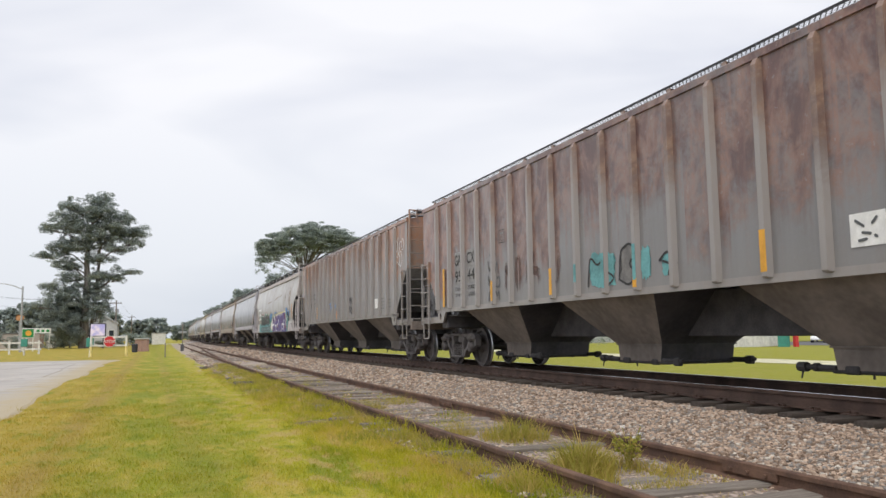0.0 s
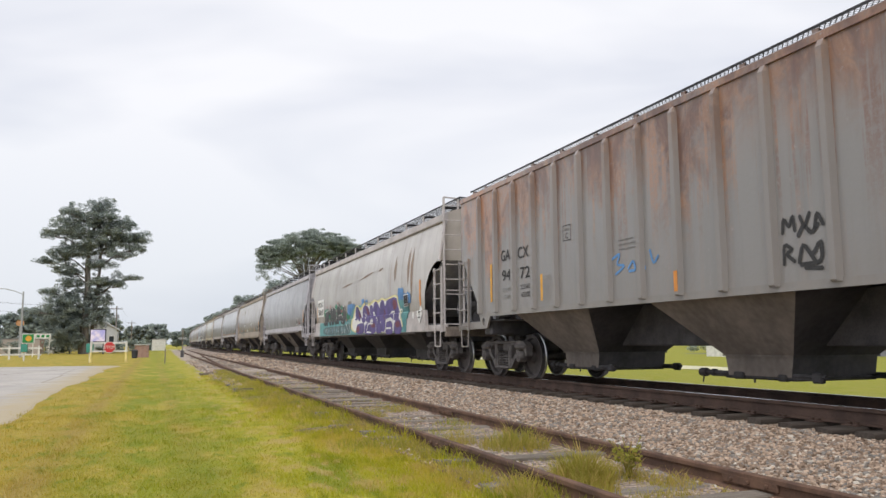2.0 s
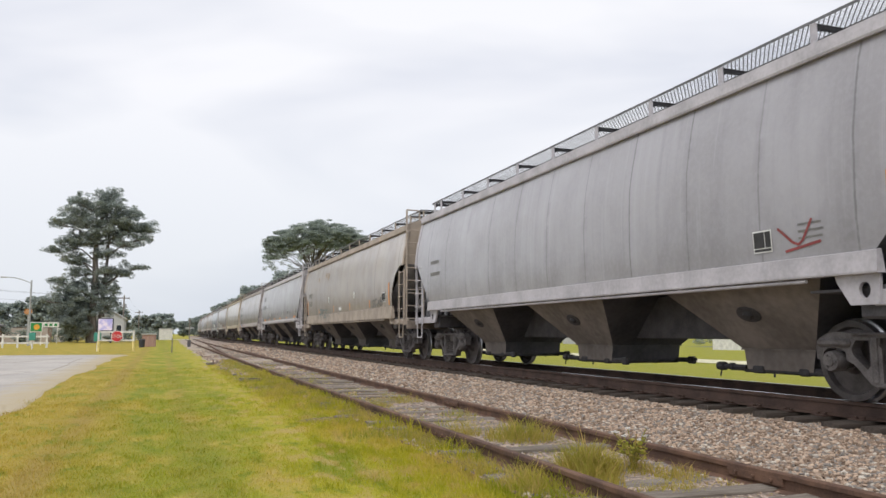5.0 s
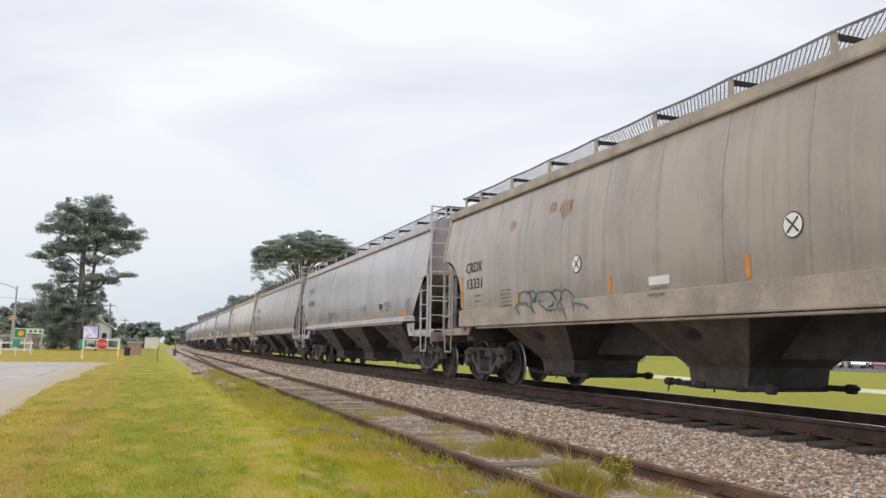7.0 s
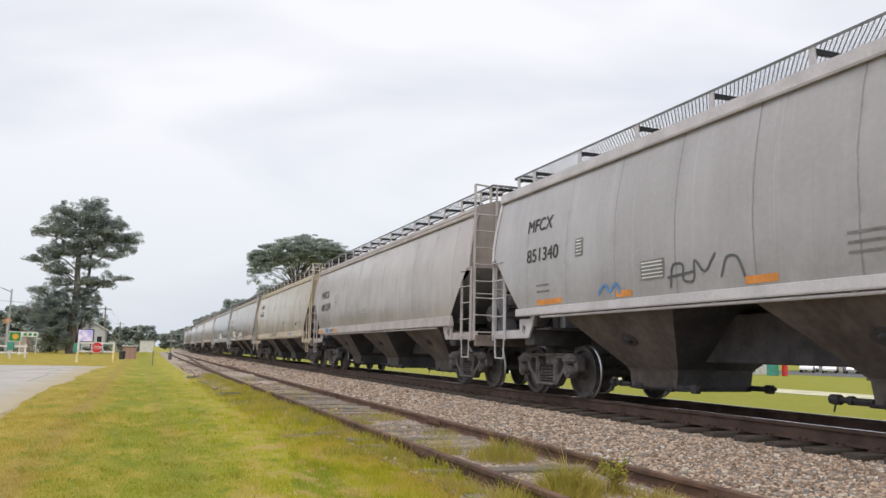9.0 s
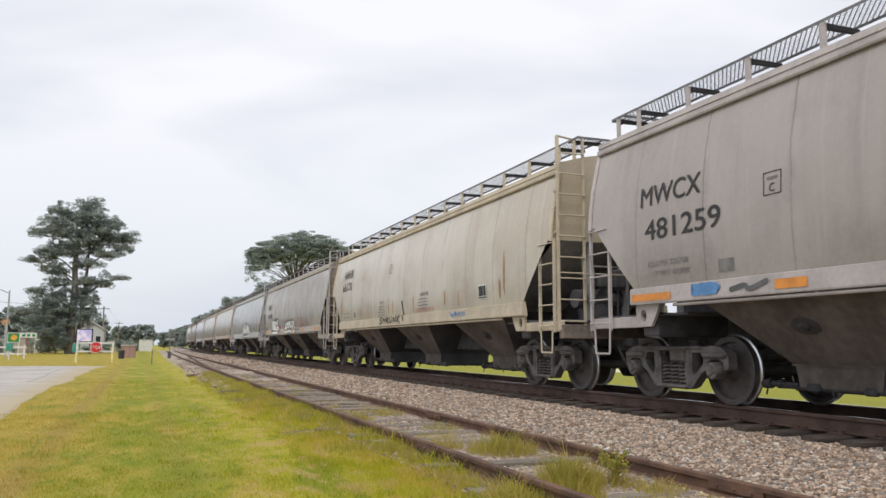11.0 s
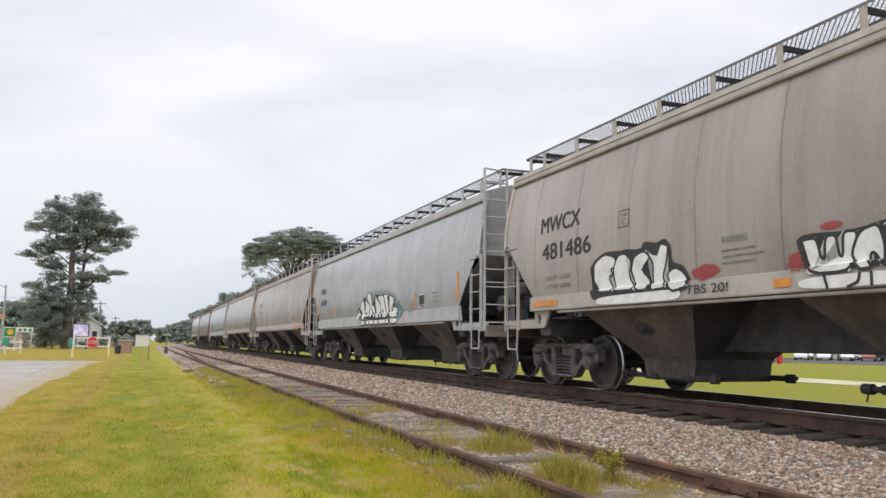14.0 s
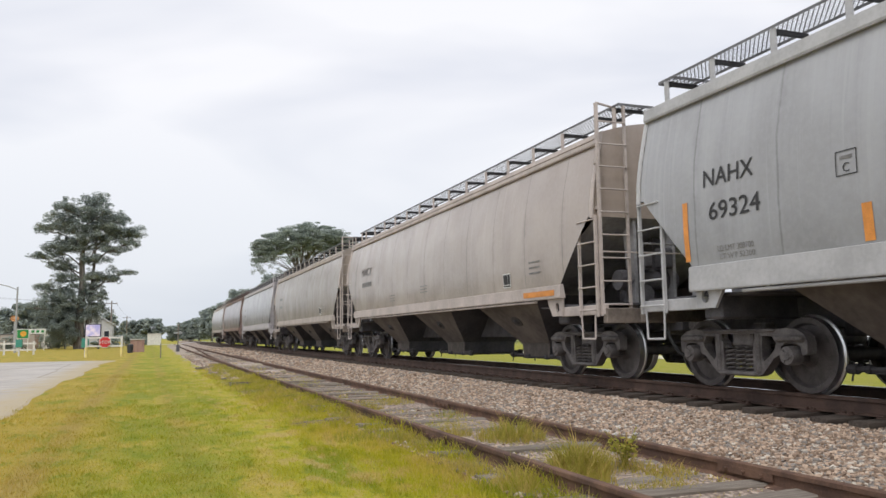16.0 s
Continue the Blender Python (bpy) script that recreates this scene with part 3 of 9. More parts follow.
# ---- hopper bodies ----
class Shape:
    """Cross-section and lengths of one kind of hopper; z from the rail top."""

    def __init__(self, kind, L, walk_z=4.49, arch=False, strand=0.0095, step=1.19, sag=0.0, lip=False, sill=1.36):
        self.strand, self.step, self.sag, self.lip = strand, step, sag, lip
        self.kind, self.L, self.walk_z, self.arch = kind, L, walk_z, arch
        self.ye = L / 2 - (0.66 if kind == "round" else 0.72)      # the body's end
        self.cut = 1.12
        self.board = (0.52, 1.06) if kind == "round" else (0.69, 1.23)
        self.sill0, self.sill1 = sill, 1.57
        self.zc = 2.80 if arch else 2.62
        self.eave = 3.83 if kind == "round" else 4.03
        if kind != "round":
            self.sill0 = self.sill1 = 1.38

    def half(self, z):
        if self.kind != "round":
            return 1.54
        pts = [(1.3, 1.55), (1.57, 1.575), (2.0, 1.60), (2.5, 1.60), (2.9, 1.575), (3.2, 1.53), (3.45, 1.475), (3.7, 1.42), (3.95, 1.35)]
        for (a, b), (c, d) in zip(pts, pts[1:]):
            if z <= c:
                t = max(0, (z - a) / (c - a))
                return b + (d - b) * t
        return pts[-1][1]

    def stays(self):
        """Where the running board's brackets stand, either way from the middle."""
        half = [self.step * (k + 0.5) for k in range(int((self.ye - 0.45) / self.step + 0.5))]
        return sorted([-y for y in half] + half + [-self.ye + 0.05, self.ye - 0.05])

    def board_z(self, y):
        """The running board hangs a little between its brackets where it is worn."""
        return self.walk_z - self.sag * abs(math.cos(math.pi * y / self.step)) if abs(y) < self.ye else self.walk_z

    def roof(self, x):
        if self.kind == "round":
            return 3.99 + 0.27 * (1 - (x / 1.45) ** 2)
        return 4.05 + 0.20 * (1 - abs(x) / 1.56)

    def foot(self, y):
        """The lower edge of the side sheet at y."""
        d = self.ye - abs(y)
        if self.arch:
            return self.sill1 + (self.zc - self.sill1) * math.sqrt(max(0.0, 1 - (max(0.0, d - 0.06) / self.cut) ** 2))
        if d >= self.cut:
            return self.sill1
        return self.sill1 + (self.zc - self.sill1) * min(1, (self.cut - d) / (self.cut - 0.10))


def body_bm(sh):
    bm = bmesh.new()
    ys = sorted({e * v for e in (-1, 1) for v in (sh.ye, sh.ye - 0.05, sh.ye - 0.10, sh.ye - 0.25, sh.ye - 0.4, sh.ye - 0.6, sh.ye - 0.8, sh.ye - 0.95, sh.ye - 1.05, sh.ye - 1.12, sh.ye - sh.cut, sh.ye - sh.cut - 0.06, 6.0, 4.0, 2.0, 0.0)})
    N = 12
    zt = sh.eave
    for s in (-1, 1):
        rows = []
        for y in ys:
            z0 = sh.foot(y)
            rows.append([(s * sh.half(z0 + (zt - z0) * i / N), y, z0 + (zt - z0) * i / N) for i in range(N + 1)])
        sheet(bm, rows)
    xe = sh.half(zt)
    n = 10
    xs = [-xe + 2 * xe * i / n for i in range(n + 1)]
    sheet(bm, [[(x, y, sh.roof(x) if abs(x) < xe - 1e-4 else sh.roof(xe)) for x in xs] for y in (-sh.ye, 0, sh.ye)])
    for s in (-1, 1):   # from the side's top up to the roof's edge
        sheet(bm, [[(s * xe, y, zt), (s * xe, y, sh.roof(xe))] for y in (-sh.ye, 0, sh.ye)])
    for e in (-1, 1):   # end wall above the slope
        zs = [sh.zc + (zt - sh.zc) * i / 6 for i in range(7)]
        rows = [[(-sh.half(z) + 2 * sh.half(z) * i / n, e * sh.ye, z) for i in range(n + 1)] for z in zs]
        rows.append([(x, e * sh.ye, sh.roof(x)) for x in xs])
        sheet(bm, rows)
    bmesh.ops.remove_doubles(bm, verts=bm.verts, dist=0.001)
    return bm


BAY, OUTL, TOPL = 4.55, 0.62, 1.55


def slope_bm(sh, e):
    """The end's slope sheet under the overhang, with its stiffeners."""
    bm = bmesh.new()
    w = 1.50
    a, b = (sh.ye, sh.zc), (BAY + TOPL, 1.47)
    sheet(bm, [[(-w, e * a[0], a[1]), (w, e * a[0], a[1])], [(-w, e * b[0], b[1]), (w, e * b[0], b[1])]])
    return bm


def stiffener_bm(sh, e):
    a = (sh.ye, sh.zc)
    return prism(bmesh.new(), [(e * (a[0] - 0.05), a[1] - 0.02), (e * (a[0] - 0.05), 1.15), (e * (a[0] - 0.20), 1.15), (e * (a[0] - 0.35), a[1] - 0.20)], -0.03, 0.03)


def bay_bm(sh, k):
    """One hopper bay below the side sill: two side sheets, two slopes to the outlet, and the ridges between the bays."""
    bm = bmesh.new()
    c = BAY * k
    zt, zb, wt, wb = 1.47, 0.55, 1.50, 0.70
    top = [(-wt, c - TOPL, zt), (wt, c - TOPL, zt), (wt, c + TOPL, zt), (-wt, c + TOPL, zt)]
    bot = [(-wb, c - OUTL, zb), (wb, c - OUTL, zb), (wb, c + OUTL, zb), (-wb, c + OUTL, zb)]
    T, B = [bm.verts.new(p) for p in top], [bm.verts.new(p) for p in bot]
    for i in range(4):
        j = (i + 1) % 4
        bm.faces.new((T[i], T[j], B[j], B[i]))
    bm.faces.new(B)
    for e in (-1, 1):
        if k * e < 1:    # up to the ridge halfway to the next bay
            y, zr = c + e * BAY / 2, zt + (BAY / 2 - TOPL) * 0.95
            v = [bm.verts.new((x, y, zr)) for x in (-wt, wt)]
            bm.faces.new((T[0], T[1], v[1], v[0]) if e < 0 else (T[3], T[2], v[1], v[0]))
    return bm


def center_sill_bm(sh):
    bm = bmesh.new()
    return box(bm, (0, 0, 1.03), (0.62, 2 * (BAY + TOPL), 0.70), 0.02)


def chute_bm():
    """The short outlet box under a bay, with its bolted flange."""
    bm = bmesh.new()
    prism(bm, [(-0.62, 0.55), (0.62, 0.55), (0.57, 0.29), (-0.57, 0.29)], -0.70, 0.70)
    box(bm, (0, 0, 0.555), (1.46, 1.29, 0.022))
    return bm


def gate_bm():
    """Sliding outlet gate: frame, guide rails, the drive shaft with its stub ends and hand-bar sockets."""
    bm = bmesh.new()
    box(bm, (0, 0.03, 0.268), (1.34, 1.30, 0.05), 0.01)
    for s in (-1, 1):
        box(bm, (s * 0.66, 0.0, 0.285), (0.06, 1.9, 0.05), 0.008)
        rod(bm, (s * 0.68, 0.60, 0.31), (s * 0.68, 1.12, 0.31), 0.034, 8)
        rod(bm, (s * 0.68, 1.04, 0.31), (s * 0.68, 1.17, 0.31), 0.060, 8)
        rod(bm, (s * 0.68, 0.86, 0.31), (s * 0.68, 0.93, 0.31), 0.052, 8)
        rod(bm, (s * 0.68, -1.10, 0.31), (s * 0.68, -0.60, 0.31), 0.030, 8)
        box(bm, (s * 0.68, -0.98, 0.30), (0.09, 0.16, 0.13), 0.02)
        box(bm, (s * 0.68, 0.36, 0.29), (0.10, 0.20, 0.10), 0.02), box(bm, (s * 0.68, -0.42, 0.28), (0.09, 0.16, 0.09), 0.02)
        rod(bm, (s * 0.68, 1.10, 0.31), (s * 0.70, 1.12, 0.17), 0.012, 5)
        rod(bm, (s * 0.68, 0.10, 0.27), (s * 0.68, 0.10, 0.20), 0.014, 5)
    return bm


def vibrator_bm():
    """The cone-shaped vibrator bracket on a bay's sloping side, with its wear plate."""
    n = Vector((-0.92, 0, -0.80)).normalized()
    u, w = Vector((0, 1, 0)), Vector((0.80, 0, -0.92)).normalized()
    c = Vector((-1.10, 0.05, 1.01))
    bm = bmesh.new()
    rings = []
    for r, h in ((1.0, 0.003), (0.95, 0.012), (0.45, 0.014), (0.30, 0.055), (0.0, 0.055)):
        rings.append([c + n * h + u * (0.21 * r * math.cos(a * math.pi / 10)) + w * (0.13 * r * math.sin(a * math.pi / 10)) for a in range(20)])
    vs = [[bm.verts.new(p) for p in r] for r in rings]
    for p, q in zip(vs, vs[1:]):
        for i in range(20):
            bm.faces.new((p[i], p[(i + 1) % 20], q[(i + 1) % 20], q[i]))
    bmesh.ops.remove_doubles(bm, verts=bm.verts, dist=0.0005)
    return bm


def walk_bm(sh, s):
    """A running board of expanded metal along the roof: a lattice of slanted strands between two edge bars."""
    v, f = [], []
    x0, x1 = sh.board
    y0, y1 = -sh.ye - 0.12, sh.ye + 0.12
    nx, ny = 16, int((y1 - y0) / 0.040)
    dx, dy = (x1 - x0) / nx, (y1 - y0) / ny
    px, py = sh.strand * dy / math.hypot(dx, dy), sh.strand * dx / math.hypot(dx, dy)
    for j in range(ny):
        ya, yb = y0 + j * dy, y0 + (j + 1) * dy
        za, zb = sh.board_z(ya), sh.board_z(yb)
        for i in range(nx):
            xa, xb = x0 + i * dx, x0 + (i + 1) * dx
            if (i + j) % 2:
                xa, xb = xb, xa
            q = 1 if xb > xa else -1
            k = len(v)
            v += [(s * (xa - px), ya + q * py, za), (s * (xa + px), ya - q * py, za), (s * (xb + px), yb - q * py, zb), (s * (xb - px), yb + q * py, zb)]
            f.append((k, k + 1, k + 2, k + 3))
    m = 120
    for x in (x0, x1):      # angle bars along both edges
        rows = []
        for i in range(m + 1):
            y = y0 + (y1 - y0) * i / m
            z = sh.board_z(y)
            rows.append(((s * (x - 0.018), y, z + 0.004), (s * (x + 0.018), y, z + 0.004), (s * (x + 0.018), y, z - 0.036)))
        k = len(v)
        for r in rows:
            v += r
        for i in range(m):
            q = k + 3 * i
            f += [(q, q + 1, q + 4, q + 3), (q + 1, q + 2, q + 5, q + 4)]
    return v, f


def cross_walk_bm(sh, e):
    """The end platform that joins the two running boards."""
    v, f = [], []
    z = sh.walk_z - 0.005
    for i in range(26):
        x = -1.06 + 2.12 * i / 25
        for a, b in (((x, 0), (x + 0.07, 0.34)), ((x + 0.07, 0), (x, 0.34))):
            k = len(v)
            v.extend([(a[0], e * (sh.ye - 0.22 + a[1]), z), (a[0] + 0.014, e * (sh.ye - 0.22 + a[1]), z), (b[0] + 0.014, e * (sh.ye - 0.22 + b[1]), z), (b[0], e * (sh.ye - 0.22 + b[1]), z)])
            f.append((k, k + 1, k + 2, k + 3))
    for y in (-0.22, 0.12):
        k = len(v)
        v.extend([(-1.08, e * (sh.ye + y), z - 0.04), (1.08, e * (sh.ye + y), z - 0.04), (1.08, e * (sh.ye + y), z + 0.006), (-1.08, e * (sh.ye + y), z + 0.006)])
        f.append((k, k + 1, k + 2, k + 3))
    return v, f


def bracket_bm(sh):
    """The upright plate that carries the board's outer edge."""
    z, w = sh.walk_z - 0.036, sh.board[1]
    zr = sh.roof(w) - 0.03
    return prism(bmesh.new(), [(w - 0.012, zr), (w + 0.012, zr), (w + 0.012, z), (w - 0.012, z)], -0.045, 0.045, "y")


def arm_bm(sh):
    """The cross arm under the board, from the upright inwards."""
    z, w = sh.walk_z - 0.040, sh.board[1]
    return prism(bmesh.new(), [(w - 0.014, z), (w - 0.55, z), (w - 0.55, z - 0.05), (w - 0.10, z - 0.06), (w - 0.014, z - 0.11)], -0.03, 0.03, "y")


def trim_bm(sh, s):
    """The roof's edge angle, which throws a dark line on the side; some cars have a second lip above it."""
    bm = bmesh.new()
    xe = sh.half(sh.eave)
    if sh.kind == "round":
        z0 = sh.eave - 0.01
        if sh.lip:
            prof = [(xe - 0.02, z0), (xe + 0.045, z0 - 0.005), (xe + 0.055, z0 + 0.02), (xe + 0.050, z0 + 0.075), (xe + 0.018, z0 + 0.085), (xe + 0.018, z0 + 0.10), (xe + 0.036, z0 + 0.11), (xe + 0.020, z0 + 0.19), (xe - 0.06, z0 + 0.225)]
        else:
            prof = [(xe - 0.02, z0), (xe + 0.055, z0 - 0.01), (xe + 0.065, z0 + 0.02), (xe + 0.050, z0 + 0.175), (xe - 0.03, z0 + 0.205)]
    else:
        prof = [(xe - 0.02, 3.97), (xe + 0.03, 3.97), (xe + 0.03, 4.06), (xe - 0.02, 4.09)]
    return prism(bm, [(s * x, z) for x, z in prof], -sh.ye - 0.02, sh.ye + 0.02, "y")


def sill_bm(sh, s):
    bm = bmesh.new()
    x = sh.half(1.5)
    yl = sh.ye - sh.cut + 0.06
    if sh.kind == "round":
        prism(bm, [(s * (x - 0.06), sh.sill0), (s * (x + 0.05), sh.sill0), (s * (x + 0.055), sh.sill0 + 0.02), (s * (x + 0.045), 1.585), (s * (x - 0.02), 1.60)], -yl, yl, "y")
    else:
        prism(bm, [(s * (x - 0.06), 1.30), (s * (x + 0.01), 1.30), (s * (x + 0.01), 1.40), (s * (x - 0.06), 1.40)], -yl, yl, "y")
    return bm


def pipe_bm(sh, s):
    """Train-line pipe under the sill with its hangers."""
    bm = bmesh.new()
    z = sh.sill0 - 0.035
    rod(bm, (s * 1.58, -sh.ye + 2.0, z), (s * 1.58, sh.ye - 2.0, z), 0.022, 8)
    for i in range(7):
        y = -sh.ye + 2.4 + i * (2 * sh.ye - 4.8) / 6
        box(bm, (s * 1.56, y, z + 0.015), (0.04, 0.06, 0.07))
    return bm


def post_bm(sh):
    """A pressed side post of the ribbed car, a hat section with a sloped foot."""
    bm = bmesh.new()
    z0, z1 = sh.sill1 - 0.02, sh.eave - 0.04
    rows = []
    for z, d in ((z0, 0.062), (z0 + 0.02, 0.075), (z1 - 0.10, 0.075), (z1, 0.02)):
        rows.append([(-1.535, -0.07, z), (-1.54 - d, -0.042, z), (-1.54 - d, 0.042, z), (-1.535, 0.07, z)])
    vs = sheet(bm, rows)
    bm.faces.new(vs[0][::-1])
    bm.faces.new(vs[-1])
    return bm


def stub_sill_bm(sh, e):
    return box(bmesh.new(), (0, e * (sh.ye - 1.35), 0.98), (0.42, 3.4, 0.42), 0.02)


def corner_post_bm(sh, e, s):
    """The rounded edge bar where the side meets the end wall."""
    zs = [sh.zc - 0.03 + (sh.eave + 0.02 - sh.zc) * i / 8 for i in range(9)]
    bm = bmesh.new()
    sheet(bm, [[(s * (sh.half(z) + 0.004) + 0.034 * math.cos(a * math.pi / 4), e * (sh.ye + 0.012) + 0.034 * math.sin(a * math.pi / 4), z) for a in range(9)] for z in zs])
    bmesh.ops.remove_doubles(bm, verts=bm.verts, dist=0.0005)
    return bm


def center_web_bm(sh, e):
    """The upright web on the stub sill that carries the slope sheet."""
    a = BAY + TOPL
    return prism(bmesh.new(), [(e * (sh.ye - 0.4), 1.1), (e * (sh.ye - 0.4), sh.zc - 0.26), (e * (a - 0.02), 1.43), (e * (a - 0.02), 1.1)], -0.16, 0.16)


def shear_plate_bm(sh, e):
    """The flat plate over the truck, from the end sill back under the slope."""
    return box(bmesh.new(), (0, e * (sh.ye - 1.0), 1.215), (2.86, 2.2, 0.03))


def end_sill_bm(sh, e):
    return box(bmesh.new(), (0, e * (sh.ye + 0.16), 1.02), (3.0, 0.12, 0.24), 0.01)


def body_bolster_bm(sh, e):
    return box(bmesh.new(), (0, e * (sh.ye - 1.28), 1.08), (2.9, 0.34, 0.34), 0.03)


def side_stub_bm(sh, e):
    return box(bmesh.new(), (0, e * (sh.ye - 0.52), 1.12), (0.08, 1.40, 0.16), 0.01)


def pad_bm():
    """Jacking pad plate with a round hole, below the side sheet's corner."""
    n = 14
    hole = [(0.07 * math.cos(2 * math.pi * i / n) + 0.08, 1.20 + 0.085 * math.sin(2 * math.pi * i / n)) for i in range(n)]
    return outline_fill(bmesh.new(), [[(-0.30, 1.40), (0.26, 1.40), (0.26, 1.30), (0.24, 1.05), (-0.10, 1.05), (-0.26, 1.28)], hole], -0.02, 0.02)


def side_ladder_bm(sh, e):
    bm = bmesh.new()
    ya, yb = sh.ye + 0.06, sh.ye - 0.46
    for y in (ya, yb):
        box(bm, (0, e * y, 1.82), (0.045, 0.042, 1.62))
    for i in range(5):
        z = 1.12 + 0.36 * i
        rods(bm, [(0, e * ya, z), (-0.05, e * (ya - 0.02), z), (-0.05, e * (yb + 0.02), z), (0, e * yb, z)], 0.013)
    rods(bm, [(0, e * (sh.ye - 0.02), 1.06), (0, e * (sh.ye - 0.04), 0.66), (0, e * (sh.ye - 0.42), 0.66), (0, e * (sh.ye - 0.44), 1.06)], 0.016)
    return bm


def end_ladder_bm(sh, e, s):
    bm = bmesh.new()
    top = sh.walk_z - 0.03
    y = e * (sh.ye + 0.10)
    box(bm, (s * 1.50, y, (1.02 + top) / 2), (0.040, 0.065, top - 1.02))
    box(bm, (s * 0.98, y, (1.02 + top) / 2), (0.040, 0.045, top - 1.02))
    for i in range(9):
        z = 1.20 + 0.37 * i
        rod(bm, (s * 1.50, y + e * 0.04, z), (s * 0.98, y + e * 0.04, z), 0.014, 6)
    rods(bm, [(s * 1.50, y, top), (s * 1.06, e * (sh.ye - 0.1), top + 0.02)], 0.02)
    for z in (1.35, 2.75, 3.5):
        box(bm, (s * 1.50, e * (sh.ye + 0.04), z), (0.05, 0.12, 0.05))
    return bm


def handrail_bm(sh, e):
    bm = bmesh.new()
    y = e * (sh.ye + 0.10)
    rods(bm, [(-0.98, y, 2.04), (1.5, y, 2.04)], 0.014)
    rods(bm, [(-1.5, y, 1.45), (-1.5, y, 2.04), (-0.98, y, 2.04)], 0.014)
    return bm


def brake_bm(sh, e):
    """Hand brake: wheel, gear box and post on the end platform."""
    bm = bmesh.new()
    y = e * (sh.ye + 0.06)
    box(bm, (0.55, y - e * 0.05, 2.0), (0.10, 0.10, 1.9), 0.01)
    box(bm, (0.55, y + e * 0.04, 2.15), (0.30, 0.14, 0.30), 0.03)
    n = 20
    pts = [(0.55 + 0.27 * math.cos(2 * math.pi * i / n), y + e * 0.16, 2.15 + 0.27 * math.sin(2 * math.pi * i / n)) for i in range(n + 1)]
    rods(bm, pts, 0.016, 5)
    for i in range(0, n, 4):
        rod(bm, (0.55, y + e * 0.13, 2.15), pts[i], 0.012, 5)
    rod(bm, (-0.5, e * (sh.ye - 0.7), 1.38), (-0.5, e * (sh.ye - 0.15), 1.38), 0.16, 14)
    rod(bm, (-0.95, e * (sh.ye - 0.30), 1.62), (0.15, e * (sh.ye - 0.30), 1.62), 0.17, 14)
    box(bm, (-0.15, e * (sh.ye - 0.12), 1.98), (0.26, 0.20, 0.34), 0.03), box(bm, (-0.52, e * (sh.ye - 0.10), 1.92), (0.18, 0.16, 0.22), 0.03)
    rods(bm, [(-0.15, e * (sh.ye - 0.12), 1.8), (-0.15, e * (sh.ye - 0.15), 1.25), (0.55, e * (sh.ye - 0.1), 1.22)], 0.022)
    rods(bm, [(-0.52, e * (sh.ye - 0.1), 1.82), (-0.9, e * (sh.ye - 0.05), 1.5), (-0.9, e * sh.ye, 1.1)], 0.018)
    box(bm, (-0.2, e * (sh.ye - 0.34), 1.40), (0.08, 0.10, 0.42), 0.01), box(bm, (-0.75, e * (sh.ye - 0.34), 1.36), (0.08, 0.10, 0.36), 0.01)
    return bm


def coupler_bm(sh, e):
    bm = bmesh.new()
    yc = sh.L / 2
    box(bm, (0, e * (yc - 0.42), 0.86), (0.15, 0.64, 0.16), 0.03)
    prism(bm, [(-0.17, e * (yc - 0.14)), (-0.20, e * (yc + 0.02)), (-0.08, e * (yc + 0.10)), (-0.03, e * (yc - 0.02)), (0.06, e * (yc - 0.03)), (0.17, e * (yc + 0.10)), (0.21, e * (yc + 0.02)), (0.15, e * (yc - 0.14))], 0.72, 1.0, "z")
    box(bm, (0, e * (yc - 0.66), 0.90), (0.46, 0.10, 0.40), 0.03)
    return bm


def hose_bm(sh, e):
    bm = bmesh.new()
    yc = sh.L / 2
    return rods(bm, [(-0.36, e * (yc - 0.5), 0.78), (-0.38, e * (yc - 0.36), 0.62), (-0.36, e * (yc - 0.2), 0.42), (-0.30, e * (yc - 0.05), 0.36), (-0.25, e * yc, 0.37)], 0.026, 7)


def hatch_bm(sh):
    """The long trough hatch between the running boards, with its battens."""
    bm = bmesh.new()
    z = sh.roof(0)
    prism(bm, [(-0.34, z - 0.05), (-0.30, z + 0.10), (-0.15, z + 0.15), (0.15, z + 0.15), (0.30, z + 0.10), (0.34, z - 0.05)], -sh.ye + 0.9, sh.ye - 0.9, "y")
    for i in range(9):
        y = -sh.ye + 1.4 + i * (2 * sh.ye - 2.8) / 8
        box(bm, (0, y, z + 0.16), (0.74, 0.07, 0.05))
    return bm


